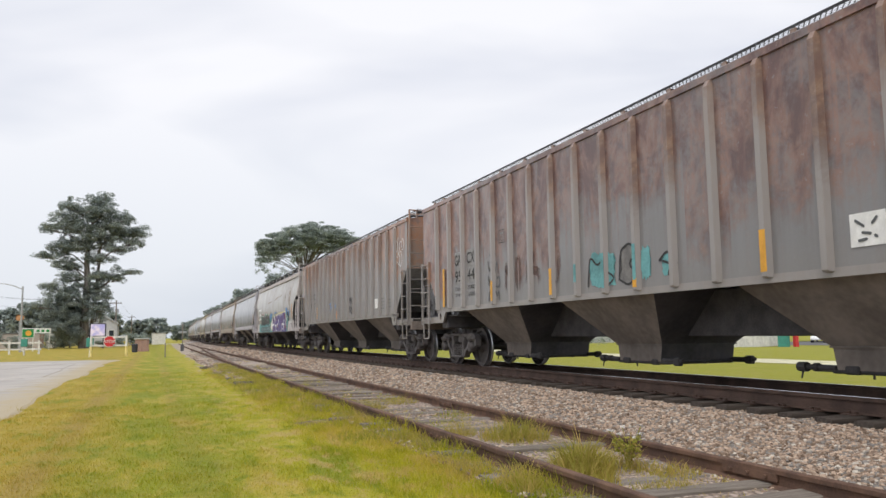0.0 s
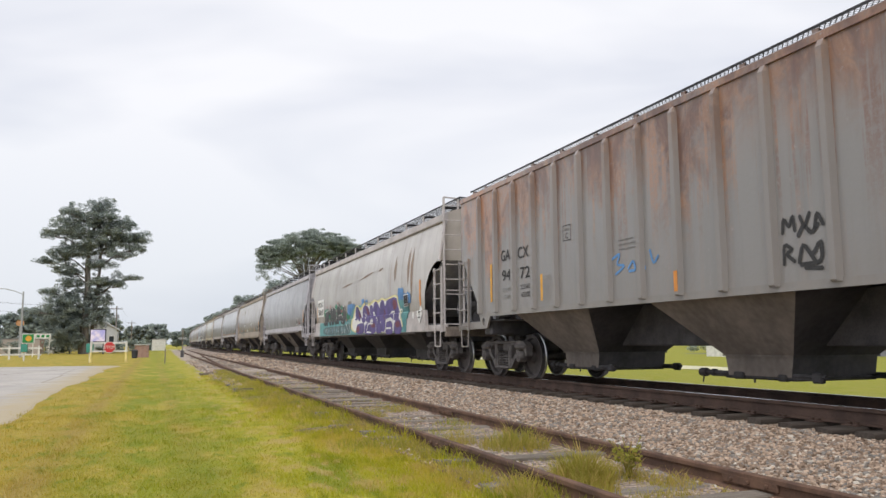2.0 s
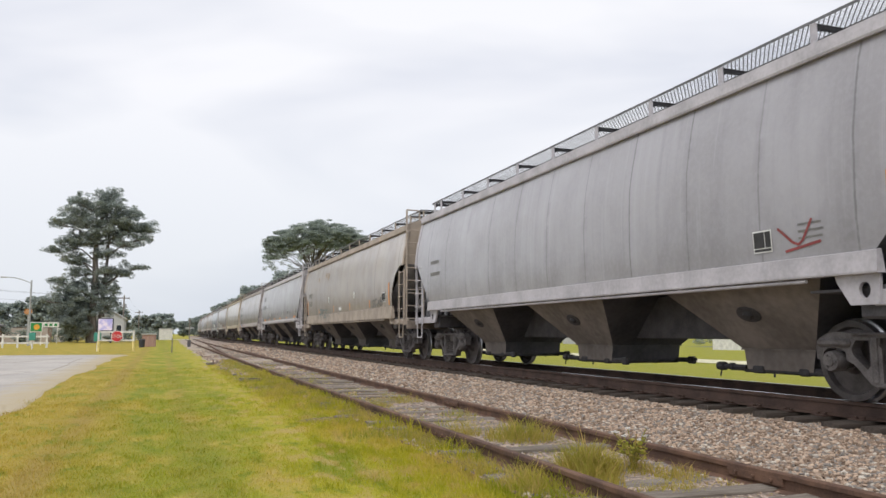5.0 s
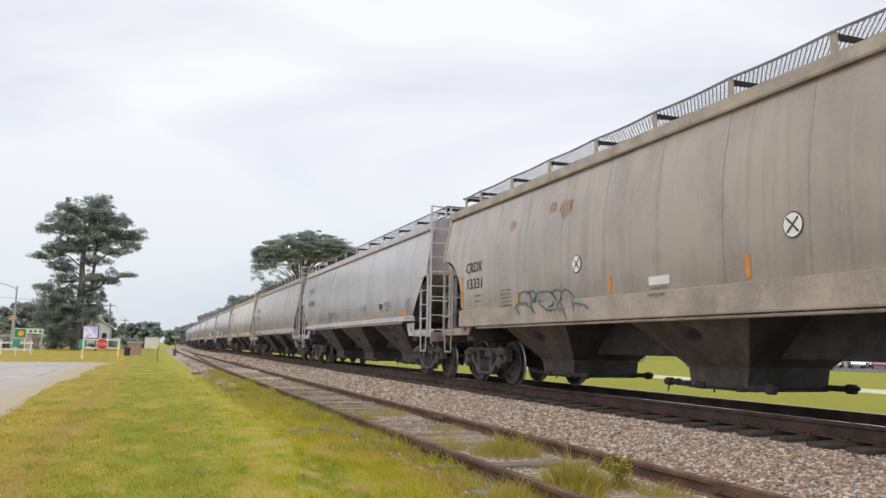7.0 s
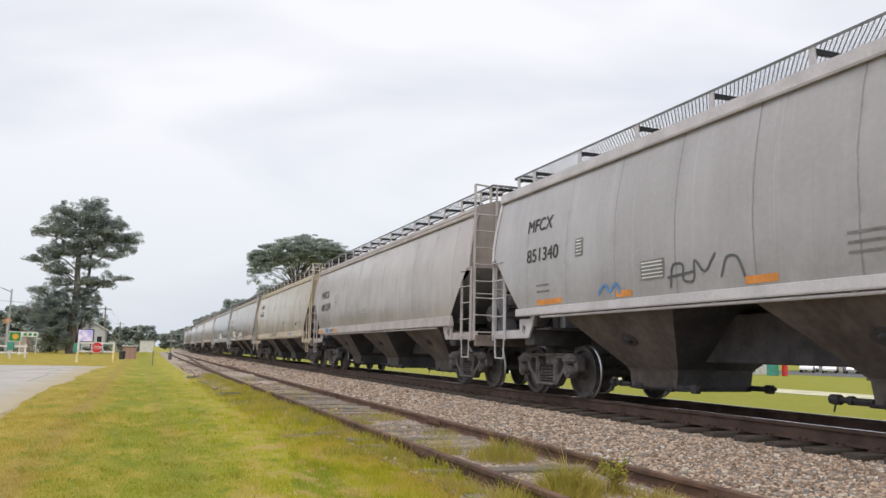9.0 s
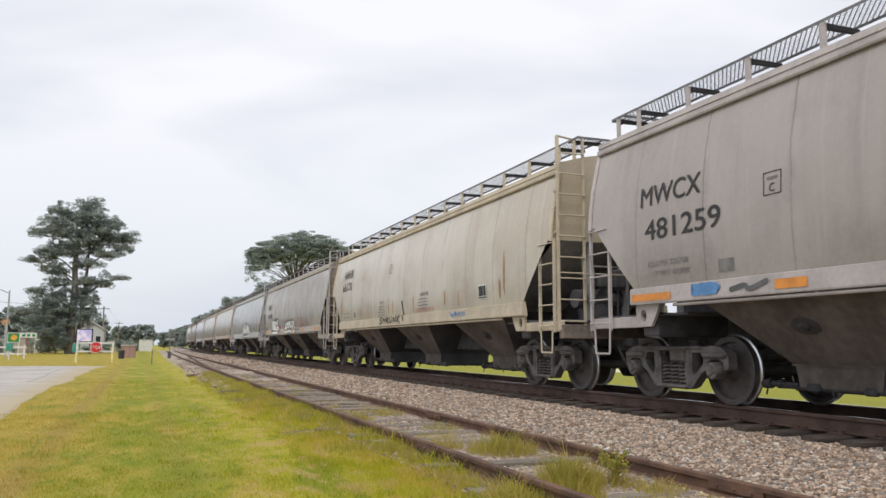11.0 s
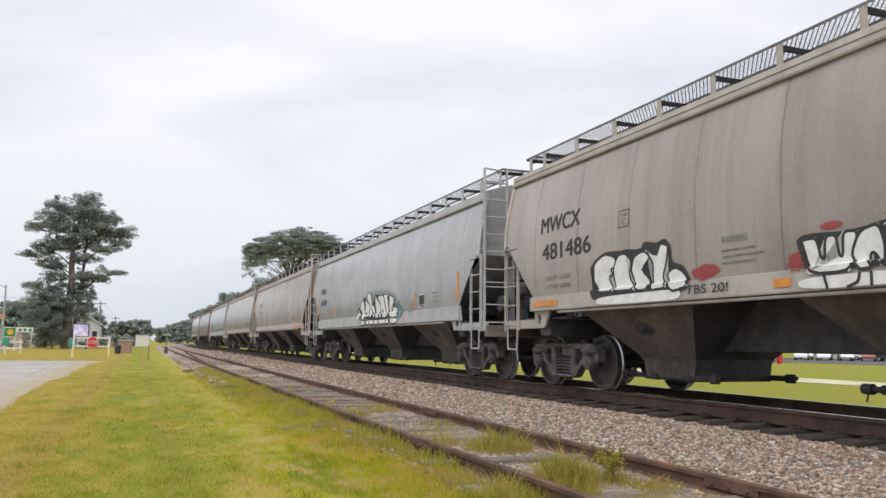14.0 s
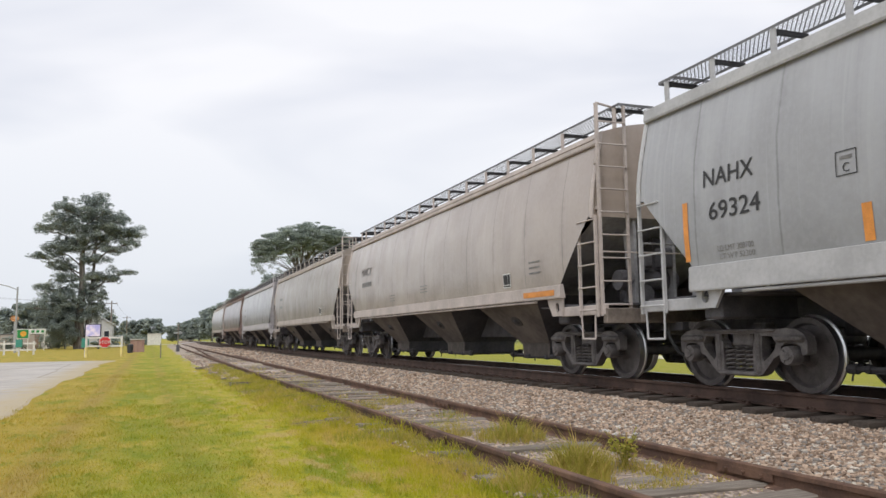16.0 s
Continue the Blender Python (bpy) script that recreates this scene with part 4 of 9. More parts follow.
def hopper_car(kind, L, walk_z, arch, top, paint, trim_paint, under, grate, label):
    sh = Shape(kind, L, walk_z, arch, 0.0105 if grate is M_GRATED and kind == "round" else 0.0062, *top)
    key = (kind, round(L, 2), walk_z, arch, *top)
    car = tagged(empty("covered_hopper_car"), label, "freight car", "cars of the freight train")
    body = part("body", tinted(shared(("body", *key), lambda: body_bm(sh), paint, True), paint, ("body", *key, paint.name)), None, car)
    for s in (-1, 1):
        part("roof_edge", tinted(shared(("roof_edge", *key, s), lambda: trim_bm(sh, s), trim_paint), trim_paint if kind == "round" else paint, ("roof_edge", *key, s, trim_paint.name)), None, body)
        part("side_sill", tinted(shared(("side_sill", *key, s), lambda: sill_bm(sh, s), trim_paint), trim_paint, ("side_sill", *key, s, trim_paint.name)), None, body)
        if kind == "round":
            tone = trim_paint if grate is M_GRATE else M_UNDER
            part("air_pipe", tinted(shared(("air_pipe", *key, s), lambda: pipe_bm(sh, s), M_UNDER), tone, ("air_pipe", *key, s, tone.name)), None, car)
        wk = ("running_board", *key, s, grate.name)
        if wk not in CACHE:
            CACHE[wk] = raw_mesh("running_board", *walk_bm(sh, s), grate)
        board = part("running_board", CACHE[wk], None, car, "open metal grating walkway")
        for y in sh.stays():
            part("arm", shared(("arm", kind, walk_z), lambda: arm_bm(sh), M_GRATED), None, board, "", pose(0, y, 0, 0, 0, 0 if s > 0 else 180))
            part("bracket", tinted(shared(("bracket", kind, walk_z), lambda: bracket_bm(sh), trim_paint), trim_paint, ("bracket", kind, walk_z, trim_paint.name)), None, board, "", pose(0, y, 0, 0, 0, 0 if s > 0 else 180))
        if kind != "round":
            for i in range(-9, 9):
                y = (i + 0.5) * 0.865
                part("side_post", tinted(shared(("side_post", kind), lambda: post_bm(sh), trim_paint), trim_paint, ("side_post", kind, trim_paint.name)), None, body, "", pose(0, y, 0, 0, 0, 0 if s < 0 else 180))
    part("hatch", tinted(shared(("hatch", *key), lambda: hatch_bm(sh), paint), trim_paint, ("hatch", *key, trim_paint.name)), None, car)
    for k in (-1, 0, 1):
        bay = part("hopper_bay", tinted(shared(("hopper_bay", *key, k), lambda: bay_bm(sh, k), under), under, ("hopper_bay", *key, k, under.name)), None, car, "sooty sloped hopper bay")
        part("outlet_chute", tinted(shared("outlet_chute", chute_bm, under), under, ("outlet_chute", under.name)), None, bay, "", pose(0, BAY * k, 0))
        part("outlet_gate", shared("outlet_gate", gate_bm, M_GATE), None, bay, "black sliding outlet gate", pose(0, BAY * k, 0))
        for s in (-1, 1) if kind == "round" else ():
            part("vibrator_bracket", shared("vibrator_bracket", vibrator_bm, M_GATE, True), None, bay, "", pose(0, BAY * k, 0, 0, 0, 0 if s < 0 else 180))
    if label.find("purple") < 0:
        part("center_sill", shared(("center_sill", *key), lambda: center_sill_bm(sh), M_DARK), None, car)
    for e in (-1, 1):
        part("slope_sheet", shared(("slope_sheet", *key, e), lambda: slope_bm(sh, e), M_SLOPE), None, car, "dark end slope sheet")
        for x in (-0.75, 0.0, 0.75):
            part("stiffener", shared(("stiffener", *key, e), lambda: stiffener_bm(sh, e), M_SLOPE), None, car, "", pose(x, 0, 0))
        part("stub_sill", shared(("stub_sill", *key, e), lambda: stub_sill_bm(sh, e), M_DARK), None, car)
        if kind == "round":
            for s in (-1, 1):
                part("corner_post", tinted(shared(("corner_post", *key, e, s), lambda: corner_post_bm(sh, e, s), trim_paint, True), trim_paint, ("corner_post", *key, e, s, trim_paint.name)), None, body)
        part("center_web", shared(("center_web", *key, e), lambda: center_web_bm(sh, e), M_DARK), None, car)
        part("shear_plate", shared(("shear_plate", *key, e), lambda: shear_plate_bm(sh, e), M_DARK), None, car)
        part("end_sill", tinted(shared(("end_sill", *key, e), lambda: end_sill_bm(sh, e), M_DARK), M_GRIMY, ("end_sill", *key, e, "grimy")), None, car)
        part("body_bolster", shared(("body_bolster", *key, e), lambda: body_bolster_bm(sh, e), M_DARK), None, car)
        for s in (-1, 1):
            part("side_stub", tinted(shared(("side_stub", *key, e), lambda: side_stub_bm(sh, e), trim_paint), trim_paint, ("side_stub", *key, e, trim_paint.name)), None, car, "", pose(s * 1.47, 0, 0))
        part("coupler", shared(("coupler", *key, e), lambda: coupler_bm(sh, e), M_TRUCK), None, car)
        part("air_hose", shared(("air_hose", *key, e), lambda: hose_bm(sh, e), M_HOSE), None, car)
        ck = ("end_running_board", *key, e, grate.name)
        if ck not in CACHE:
            CACHE[ck] = raw_mesh("end_running_board", *cross_walk_bm(sh, e), grate)
        part("end_running_board", CACHE[ck], None, car)
        part("handrail", tinted(shared(("handrail", *key, e), lambda: handrail_bm(sh, e), trim_paint), trim_paint, ("handrail", *key, e, trim_paint.name)), None, car)
        for s in (-1, 1):
            part("side_ladder", tinted(shared(("side_ladder", *key, e), lambda: side_ladder_bm(sh, e), trim_paint), trim_paint, ("side_ladder", *key, e, trim_paint.name)), None, car, "", pose(s * 1.56, 0, 0))
            part("jacking_pad", tinted(shared("jacking_pad", pad_bm, trim_paint), trim_paint, ("jacking_pad", trim_paint.name)), None, car, "", pose(s * 1.53, e * (sh.ye - 1.36), 0, 0, 0, 180 if e < 0 else 0))
        part("end_ladder", tinted(shared(("end_ladder", *key, e), lambda: end_ladder_bm(sh, e, e), trim_paint), trim_paint, ("end_ladder", *key, e, trim_paint.name)), None, car)
        truck(car, e * (L / 2 - 1.93))
    part("hand_brake", shared(("hand_brake", *key), lambda: brake_bm(sh, -1), M_DARK), None, car)
    return car, sh, body


# ---- the fifteen cars, from the first one in view to the last ----
LENGTHS = [18.4, 18.4, 18.4, 17.25, 18.4, 18.55, 18.0, 18.0, 18.0, 18.0, 18.0, 18.0, 18.0, 18.0, 18.0]
START, SPEED, GAIN = 20.2, 10.505, 0.0393     # rear coupler of the first car at 0 s, metres a second, and its gain
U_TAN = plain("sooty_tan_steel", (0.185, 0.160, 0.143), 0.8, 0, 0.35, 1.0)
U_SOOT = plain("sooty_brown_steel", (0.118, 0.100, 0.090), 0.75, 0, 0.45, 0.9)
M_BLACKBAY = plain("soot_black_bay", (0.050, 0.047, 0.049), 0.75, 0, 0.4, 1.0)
CARS = []
SPECS = [
    ("rib", rust_panel("rusty_grey_panels", 0.3, 1.62, (0.185, 0.180, 0.180), (0.082, 0.036, 0.031), (0.205, 0.103, 0.070), 0.7), rust_panel("weathered_grey_posts", 4.1, 0.70, (0.265, 0.242, 0.228), (0.12, 0.066, 0.05), (0.26, 0.155, 0.095), 0.9, True), U_TAN, M_GRATED, "grey ribbed hopper car with heavy brown rust and teal graffiti"),
    ("rib", rust_panel("rusty_pale_panels", 2.3, 0.98, (0.222, 0.212, 0.206), (0.120, 0.058, 0.040), (0.285, 0.145, 0.078), 1.1), rust_panel("worn_pale_posts", 6.1, 0.55, (0.215, 0.197, 0.186), (0.145, 0.09, 0.066), (0.28, 0.165, 0.10), 1.2, True), U_TAN, M_GRATED, "pale grey ribbed hopper car streaked with orange rust"),
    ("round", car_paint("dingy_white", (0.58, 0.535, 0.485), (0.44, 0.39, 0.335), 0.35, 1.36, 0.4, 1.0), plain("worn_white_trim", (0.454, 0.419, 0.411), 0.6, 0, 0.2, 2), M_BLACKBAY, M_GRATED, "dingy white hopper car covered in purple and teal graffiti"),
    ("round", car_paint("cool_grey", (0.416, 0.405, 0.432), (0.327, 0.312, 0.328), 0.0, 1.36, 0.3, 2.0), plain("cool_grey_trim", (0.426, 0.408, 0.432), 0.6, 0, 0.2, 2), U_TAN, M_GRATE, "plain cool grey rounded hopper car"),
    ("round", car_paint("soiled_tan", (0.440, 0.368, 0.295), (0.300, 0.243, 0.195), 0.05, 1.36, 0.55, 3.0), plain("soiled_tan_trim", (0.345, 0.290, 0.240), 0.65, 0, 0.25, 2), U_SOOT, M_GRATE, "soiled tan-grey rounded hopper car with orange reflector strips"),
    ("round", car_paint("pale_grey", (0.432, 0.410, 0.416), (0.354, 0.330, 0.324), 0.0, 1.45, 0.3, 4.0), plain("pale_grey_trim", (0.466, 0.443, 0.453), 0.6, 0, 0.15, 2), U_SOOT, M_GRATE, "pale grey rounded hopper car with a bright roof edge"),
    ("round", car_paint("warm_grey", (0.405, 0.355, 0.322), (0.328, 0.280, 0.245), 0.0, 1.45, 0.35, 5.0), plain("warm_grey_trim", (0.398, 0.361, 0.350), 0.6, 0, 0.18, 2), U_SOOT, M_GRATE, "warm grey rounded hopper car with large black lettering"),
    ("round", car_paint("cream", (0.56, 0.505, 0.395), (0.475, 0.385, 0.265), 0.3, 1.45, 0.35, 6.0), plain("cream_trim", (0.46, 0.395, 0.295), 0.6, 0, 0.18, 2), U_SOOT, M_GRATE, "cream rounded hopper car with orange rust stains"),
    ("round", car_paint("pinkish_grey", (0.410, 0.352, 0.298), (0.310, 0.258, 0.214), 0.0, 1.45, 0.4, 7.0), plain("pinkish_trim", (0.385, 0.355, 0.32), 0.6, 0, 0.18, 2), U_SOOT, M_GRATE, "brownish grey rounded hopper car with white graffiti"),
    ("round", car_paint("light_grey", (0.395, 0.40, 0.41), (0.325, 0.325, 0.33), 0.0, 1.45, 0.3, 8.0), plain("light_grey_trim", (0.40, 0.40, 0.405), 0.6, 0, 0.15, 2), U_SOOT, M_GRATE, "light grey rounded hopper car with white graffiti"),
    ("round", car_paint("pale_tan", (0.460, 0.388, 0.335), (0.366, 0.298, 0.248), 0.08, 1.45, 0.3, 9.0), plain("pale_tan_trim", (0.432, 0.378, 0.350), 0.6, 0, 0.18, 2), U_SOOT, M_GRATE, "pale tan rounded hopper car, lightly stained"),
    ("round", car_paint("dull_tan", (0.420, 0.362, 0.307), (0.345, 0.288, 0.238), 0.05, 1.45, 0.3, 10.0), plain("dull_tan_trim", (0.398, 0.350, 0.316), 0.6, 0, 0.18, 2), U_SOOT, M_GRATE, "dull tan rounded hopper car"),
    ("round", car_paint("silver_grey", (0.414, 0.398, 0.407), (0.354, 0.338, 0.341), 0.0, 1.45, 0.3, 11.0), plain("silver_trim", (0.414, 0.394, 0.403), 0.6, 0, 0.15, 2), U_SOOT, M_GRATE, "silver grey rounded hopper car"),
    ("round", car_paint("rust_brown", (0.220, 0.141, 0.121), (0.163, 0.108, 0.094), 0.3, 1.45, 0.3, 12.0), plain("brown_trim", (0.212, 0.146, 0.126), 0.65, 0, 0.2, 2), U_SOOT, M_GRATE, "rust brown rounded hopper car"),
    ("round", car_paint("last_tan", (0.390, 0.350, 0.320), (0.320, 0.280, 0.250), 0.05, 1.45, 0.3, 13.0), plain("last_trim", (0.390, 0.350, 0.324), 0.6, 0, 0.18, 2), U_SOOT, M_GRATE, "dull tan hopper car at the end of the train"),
]
WALKS = [4.315, 4.315, 4.41, 4.44, 4.43, 4.42, 4.50, 4.50, 4.46] + [4.50] * 6
# bracket spacing, sag of the running board, a second lip on the roof edge, the sill's lower edge
TOPS = {0: (1.19, 0.0, False), 1: (1.19, 0.0, False), 2: (1.64, 0.0, False, 1.04), 3: (1.64, 0.0, False), 4: (1.69, 0.022, False, 1.225), 5: (1.75, 0.0, False, 1.45), 7: (1.19, 0.0, True, 1.33), 8: (1.19, 0.0, True, 1.345), 9: (1.12, 0.0, False, 1.27), 12: (1.12, 0.0, False, 1.27)}
ARCHED = (2, 4)
for i, (spec, length) in enumerate(zip(SPECS, LENGTHS)):
    CARS.append(hopper_car(spec[0], length, WALKS[i], i in ARCHED, TOPS.get(i, (1.19, 0.0, True)), *spec[1:]))


# ---- plants ----
def thin_leaf(k, col, share):
    """Leaf surface that also lets light through."""
    k.done(col, 0.9, 0, 0.04)
    thin, both = k.n.new("ShaderNodeBsdfTranslucent"), k.n.new("ShaderNodeMixShader")
    k.l.new(col, thin.inputs["Color"])
    both.inputs[0].default_value = share
    k.l.new(k.b.outputs[0], both.inputs[1])
    k.l.new(thin.outputs[0], both.inputs[2])
    k.l.new(both.outputs[0], k.out.inputs[0])
    return k.m


def leaf_mat(name, dark, light, warm):
    k = Net(name)
    r = k.island()
    col = k.mix(r, dark, light)
    col = k.mix(k.step(k.noise(k.co(), 0.35, 3), 0.5, 0.72, 0, 0.6), col, warm)
    return thin_leaf(k, col, 0.45)


def bark_mat(name, a, b):
    k = Net(name)
    f = k.noise(k.co((5, 5, 0.8)), 1.0, 5, 0.7)
    k.bump(f, 0.8, 0.06)
    return k.done(k.mix(k.step(f, 0.35, 0.65), a, b), 0.95, 0, 0.15)


# leaf colours paled and greyed: the haze of distance is painted into them
M_NEEDLE = leaf_mat("hazed_pine_needles", (0.235, 0.28, 0.28), (0.36, 0.40, 0.36), (0.41, 0.435, 0.325))
M_LEAF = leaf_mat("hazed_broad_leaves", (0.26, 0.305, 0.285), (0.37, 0.415, 0.355), (0.40, 0.43, 0.34))
M_FARLEAF = leaf_mat("hazed_far_leaves", (0.31, 0.355, 0.345), (0.40, 0.45, 0.41), (0.42, 0.45, 0.38))
M_BARK = bark_mat("grey_bark", (0.13, 0.115, 0.105), (0.27, 0.245, 0.225))


def leaves(rng, clumps, size, per):
    """Small bent leaf sprays scattered in flattened clumps: (centre, radii, share)."""
    v, f = [], []
    for (cx, cy, cz), (rx, ry, rz), share in clumps:
        for _ in range(int(per * share)):
            while True:
                a, b, c = rng.uniform(-1, 1), rng.uniform(-1, 1), rng.uniform(-1, 1)
                if a * a + b * b + c * c < 1:
                    break
            x, y, z = cx + a * rx, cy + b * ry, cz + c * rz
            t, u = rng.uniform(0, 6.283), rng.uniform(-0.7, 0.7)
            s = size * rng.uniform(0.6, 1.35)
            dx, dy, dz = math.cos(t) * s, math.sin(t) * s, u * s
            ex, ey, ez = -math.sin(t) * s * 0.5, math.cos(t) * s * 0.5, rng.uniform(-0.5, 0.5) * s
            i = len(v)
            v += [(x - dx, y - dy, z - dz), (x + ex, y + ey, z + ez), (x + dx, y + dy, z + dz), (x - ex, y - ey, z - ez)]
            f.append((i, i + 1, i + 2, i + 3))
    return v, f


def limb(bm, pts, r0, r1, seg=8):
    n = len(pts) - 1
    for i in range(n):
        a, b = r0 + (r1 - r0) * i / n, r0 + (r1 - r0) * (i + 1) / n
        rod(bm, pts[i], pts[i + 1], a, seg, b)
    return bm


def old_pine(x, y):
    """A tall old pine: a bare forked trunk and uneven boughs with sky between them."""
    rng = random.Random(31)
    tree = tagged(empty("pine_tree", pose(x, y, 0)), "tall old dark green pine tree with a bare trunk", "tree")
    bm = bmesh.new()
    limb(bm, [(0, 0, -0.3), (-0.1, 0, 1), (0.0, 0, 5), (0.15, 0, 9), (-0.05, 0, 12), (0.3, 0, 16), (1.2, 0, 20.0)], 0.72, 0.10, 12)
    limb(bm, [(0.75, 0.5, -0.3), (0.85, 0.5, 3), (1.2, 0.5, 8), (1.6, 0.4, 12), (1.5, 0.3, 16.5)], 0.30, 0.08, 10)
    # the boughs: offset from the trunk, height, half width, half height
    boughs = [(1.5, 20.1, 1.9, 0.9), (-2.1, 19.2, 1.3, 0.6), (-0.8, 18.4, 2.8, 0.9), (2.4, 18.4, 2.0, 0.8), (-2.9, 17.4, 1.9, 0.9), (-4.7, 16.1, 1.4, 0.5),
              (-1.5, 16.2, 2.6, 1.0), (1.9, 16.6, 2.2, 1.0), (4.9, 17.7, 1.1, 0.5), (6.6, 16.0, 1.4, 0.8), (4.4, 15.9, 1.7, 0.8), (2.5, 14.9, 2.4, 0.8),
              (5.9, 14.4, 1.2, 0.6), (-1.0, 14.2, 2.5, 1.0), (-3.2, 13.2, 1.5, 0.9), (4.1, 13.6, 2.1, 0.5), (-5.5, 12.5, 0.9, 0.3), (-2.6, 11.3, 1.8, 0.9), (1.6, 12.2, 2.0, 0.6)]
    low = [(-2.1, 9.6, 1.7, 0.8), (1.8, 9.6, 1.6, 0.8), (3.8, 9.5, 1.0, 0.5), (-4.4, 8.2, 1.1, 0.5), (-2.4, 7.3, 2.0, 0.9), (1.4, 7.6, 1.5, 1.1), (-3.3, 6.1, 2.3, 0.8), (-6.2, 5.8, 0.7, 0.3),
           (-2.1, 4.8, 2.4, 1.1), (1.6, 5.4, 1.6, 1.1), (-2.7, 3.2, 1.8, 1.2), (-1.6, 2.0, 1.6, 0.9), (5.6, 10.4, 1.0, 0.16)]
    clumps = []
    for dx, z, w, h in boughs + low:
        side = 1.3 if dx > 1.0 and z < 17 else 0.1
        limb(bm, [(side, 0, z - 1.6 - 0.18 * abs(dx)), (side + (dx - side) * 0.55, 0.2, z - 0.6), (dx, rng.uniform(-1, 1), z - 0.1)], 0.12, 0.03, 5)
        for _ in range(int(12 + 15 * w * h)):
            a, r = rng.uniform(0, 6.283), rng.random() ** 0.6
            px, pz = dx + w * r * math.cos(a), z + h * r * math.sin(a)
            py = rng.uniform(-1, 1) * min(3.2, 1.0 + w)
            k = rng.uniform(0.35, 0.85)
            clumps.append(((px, py, pz), (0.95 * k, 0.95 * k, 0.50 * k), 0.8 * k))
            if rng.random() < 0.22:
                limb(bm, [(dx * 0.75 + side * 0.25, py * 0.4, z - 0.5), (px, py, pz - 0.08)], 0.05, 0.015, 4)
    # needle tufts that fill the crown's body, with gaps, and the darker growth low round the trunk
    for cx, cz, rx, rz, n, gap in ((0.4, 17.0, 4.9, 3.6, 260, 0.10), (4.2, 15.6, 3.4, 1.6, 70, 0.05), (-1.6, 12.4, 3.0, 1.9, 90, 0.12), (2.6, 10.2, 2.2, 1.0, 40, 0.1), (-2.0, 5.8, 3.6, 3.2, 230, 0.22), (1.6, 6.2, 1.6, 3.2, 80, 0.15), (-1.8, 2.6, 2.6, 2.0, 120, 0.3)):
        for _ in range(n):
            a, r = rng.uniform(0, 6.283), math.sqrt(rng.random())
            px, pz, py = cx + rx * r * math.cos(a), cz + rz * r * math.sin(a), rng.uniform(-2.4, 2.4)
            if noise.noise((px * 0.55, py * 0.3, pz * 0.8)) > gap:
                continue
            k = rng.uniform(0.4, 0.8)
            clumps.append(((px, py, pz), (0.75 * k, 0.75 * k, 0.60 * k), 0.7 * k))
    part("trunk", bm, M_BARK, tree, "grey-brown bark", smooth=True)
    part("crown", raw_mesh("crown", *leaves(rng, clumps, 0.10, 190), M_NEEDLE), None, tree)
    return tree


def spreading_tree(x, y):
    """A wide umbrella-shaped tree: thin layered sprays over spreading limbs, drooping at the rim."""
    rng = random.Random(8)
    tree = tagged(empty("spreading_tree", pose(x, y, 0)), "broad umbrella-shaped dark green tree behind the train", "tree")
    bm = bmesh.new()
    limb(bm, [(-0.8, 0, -0.3), (-0.8, 0, 8), (-0.5, 0, 13.5)], 0.6, 0.35, 10)
    clumps = []
    for i in range(860):
        a = rng.uniform(0, 6.283)
        r = math.sqrt(rng.random())
        r = min(r, 0.97)
        px, py = 10.4 * r * math.cos(a) + 0.7, 7.5 * r * math.sin(a)
        rise = 0.16 * px
        top = 23.0 - 4.4 * (px / 10.8) ** 2 - 3.5 * (py / 8) ** 2 + rise * 0.55 + 0.9 * noise.noise((px * 0.45, py * 0.45, 0))
        z = top - 4.9 * rng.random() ** 1.25 * (1.1 - 0.35 * r)
        if noise.noise((px * 0.42, py * 0.42, z * 0.9)) > 0.34:
            continue
        k = rng.uniform(0.6, 1.1)
        clumps.append(((px, py, z), (1.05 * k, 1.05 * k, 0.30 * k), 0.8 * k))
        if i % 11 == 0:
            limb(bm, [(-0.6, 0, 12.5 + rng.uniform(0, 1.5)), (px * 0.45, py * 0.45, z - 2.0), (px, py, z - 0.1)], 0.09, 0.02, 5)
    for i in range(60):   # drooping outer sprays
        a = rng.uniform(0, 6.283)
        q = rng.uniform(0.86, 1.03)
        px, py = 9.7 * q * math.cos(a), 7.4 * q * math.sin(a)
        z = 16.2 + 0.10 * px + rng.uniform(-2.2, 1.2)
        clumps.append(((px, py, z), (0.55, 0.55, 0.6), 0.4))
    part("trunk", bm, M_BARK, tree, "", smooth=True)
    part("crown", raw_mesh("crown", *leaves(rng, clumps, 0.13, 170), M_LEAF), None, tree)
    return tree


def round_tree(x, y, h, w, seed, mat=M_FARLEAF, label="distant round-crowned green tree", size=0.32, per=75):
    rng = random.Random(seed)
    tree = tagged(empty("tree", pose(x, y, 0)), label, "tree")
    bm = bmesh.new()
    limb(bm, [(0, 0, -0.2), (0.1, 0, h * 0.35), (0.0, 0, h * 0.75)], 0.035 * h + 0.05, 0.05, 7)
    clumps = []
    for i in range(70):
        a, q = rng.uniform(0, 6.283), rng.random()
        z = h * (0.16 + 0.76 * q)
        r = 0.5 * w * math.sqrt(max(0.02, 1 - ((z / h - 0.55) / 0.50) ** 2)) * math.sqrt(rng.random())
        cx, cy = r * math.cos(a), r * math.sin(a)
        clumps.append(((cx, cy, z), (0.14 * w, 0.14 * w, 0.085 * h), 1.0))
        if i % 9 == 0:
            limb(bm, [(0, 0, z * 0.6), (cx, cy, z)], 0.02 * h, 0.02, 5)
    part("trunk", bm, M_BARK, tree, "", smooth=True)
    part("crown", raw_mesh("crown", *leaves(rng, clumps, size, per), mat), None, tree)
    return tree


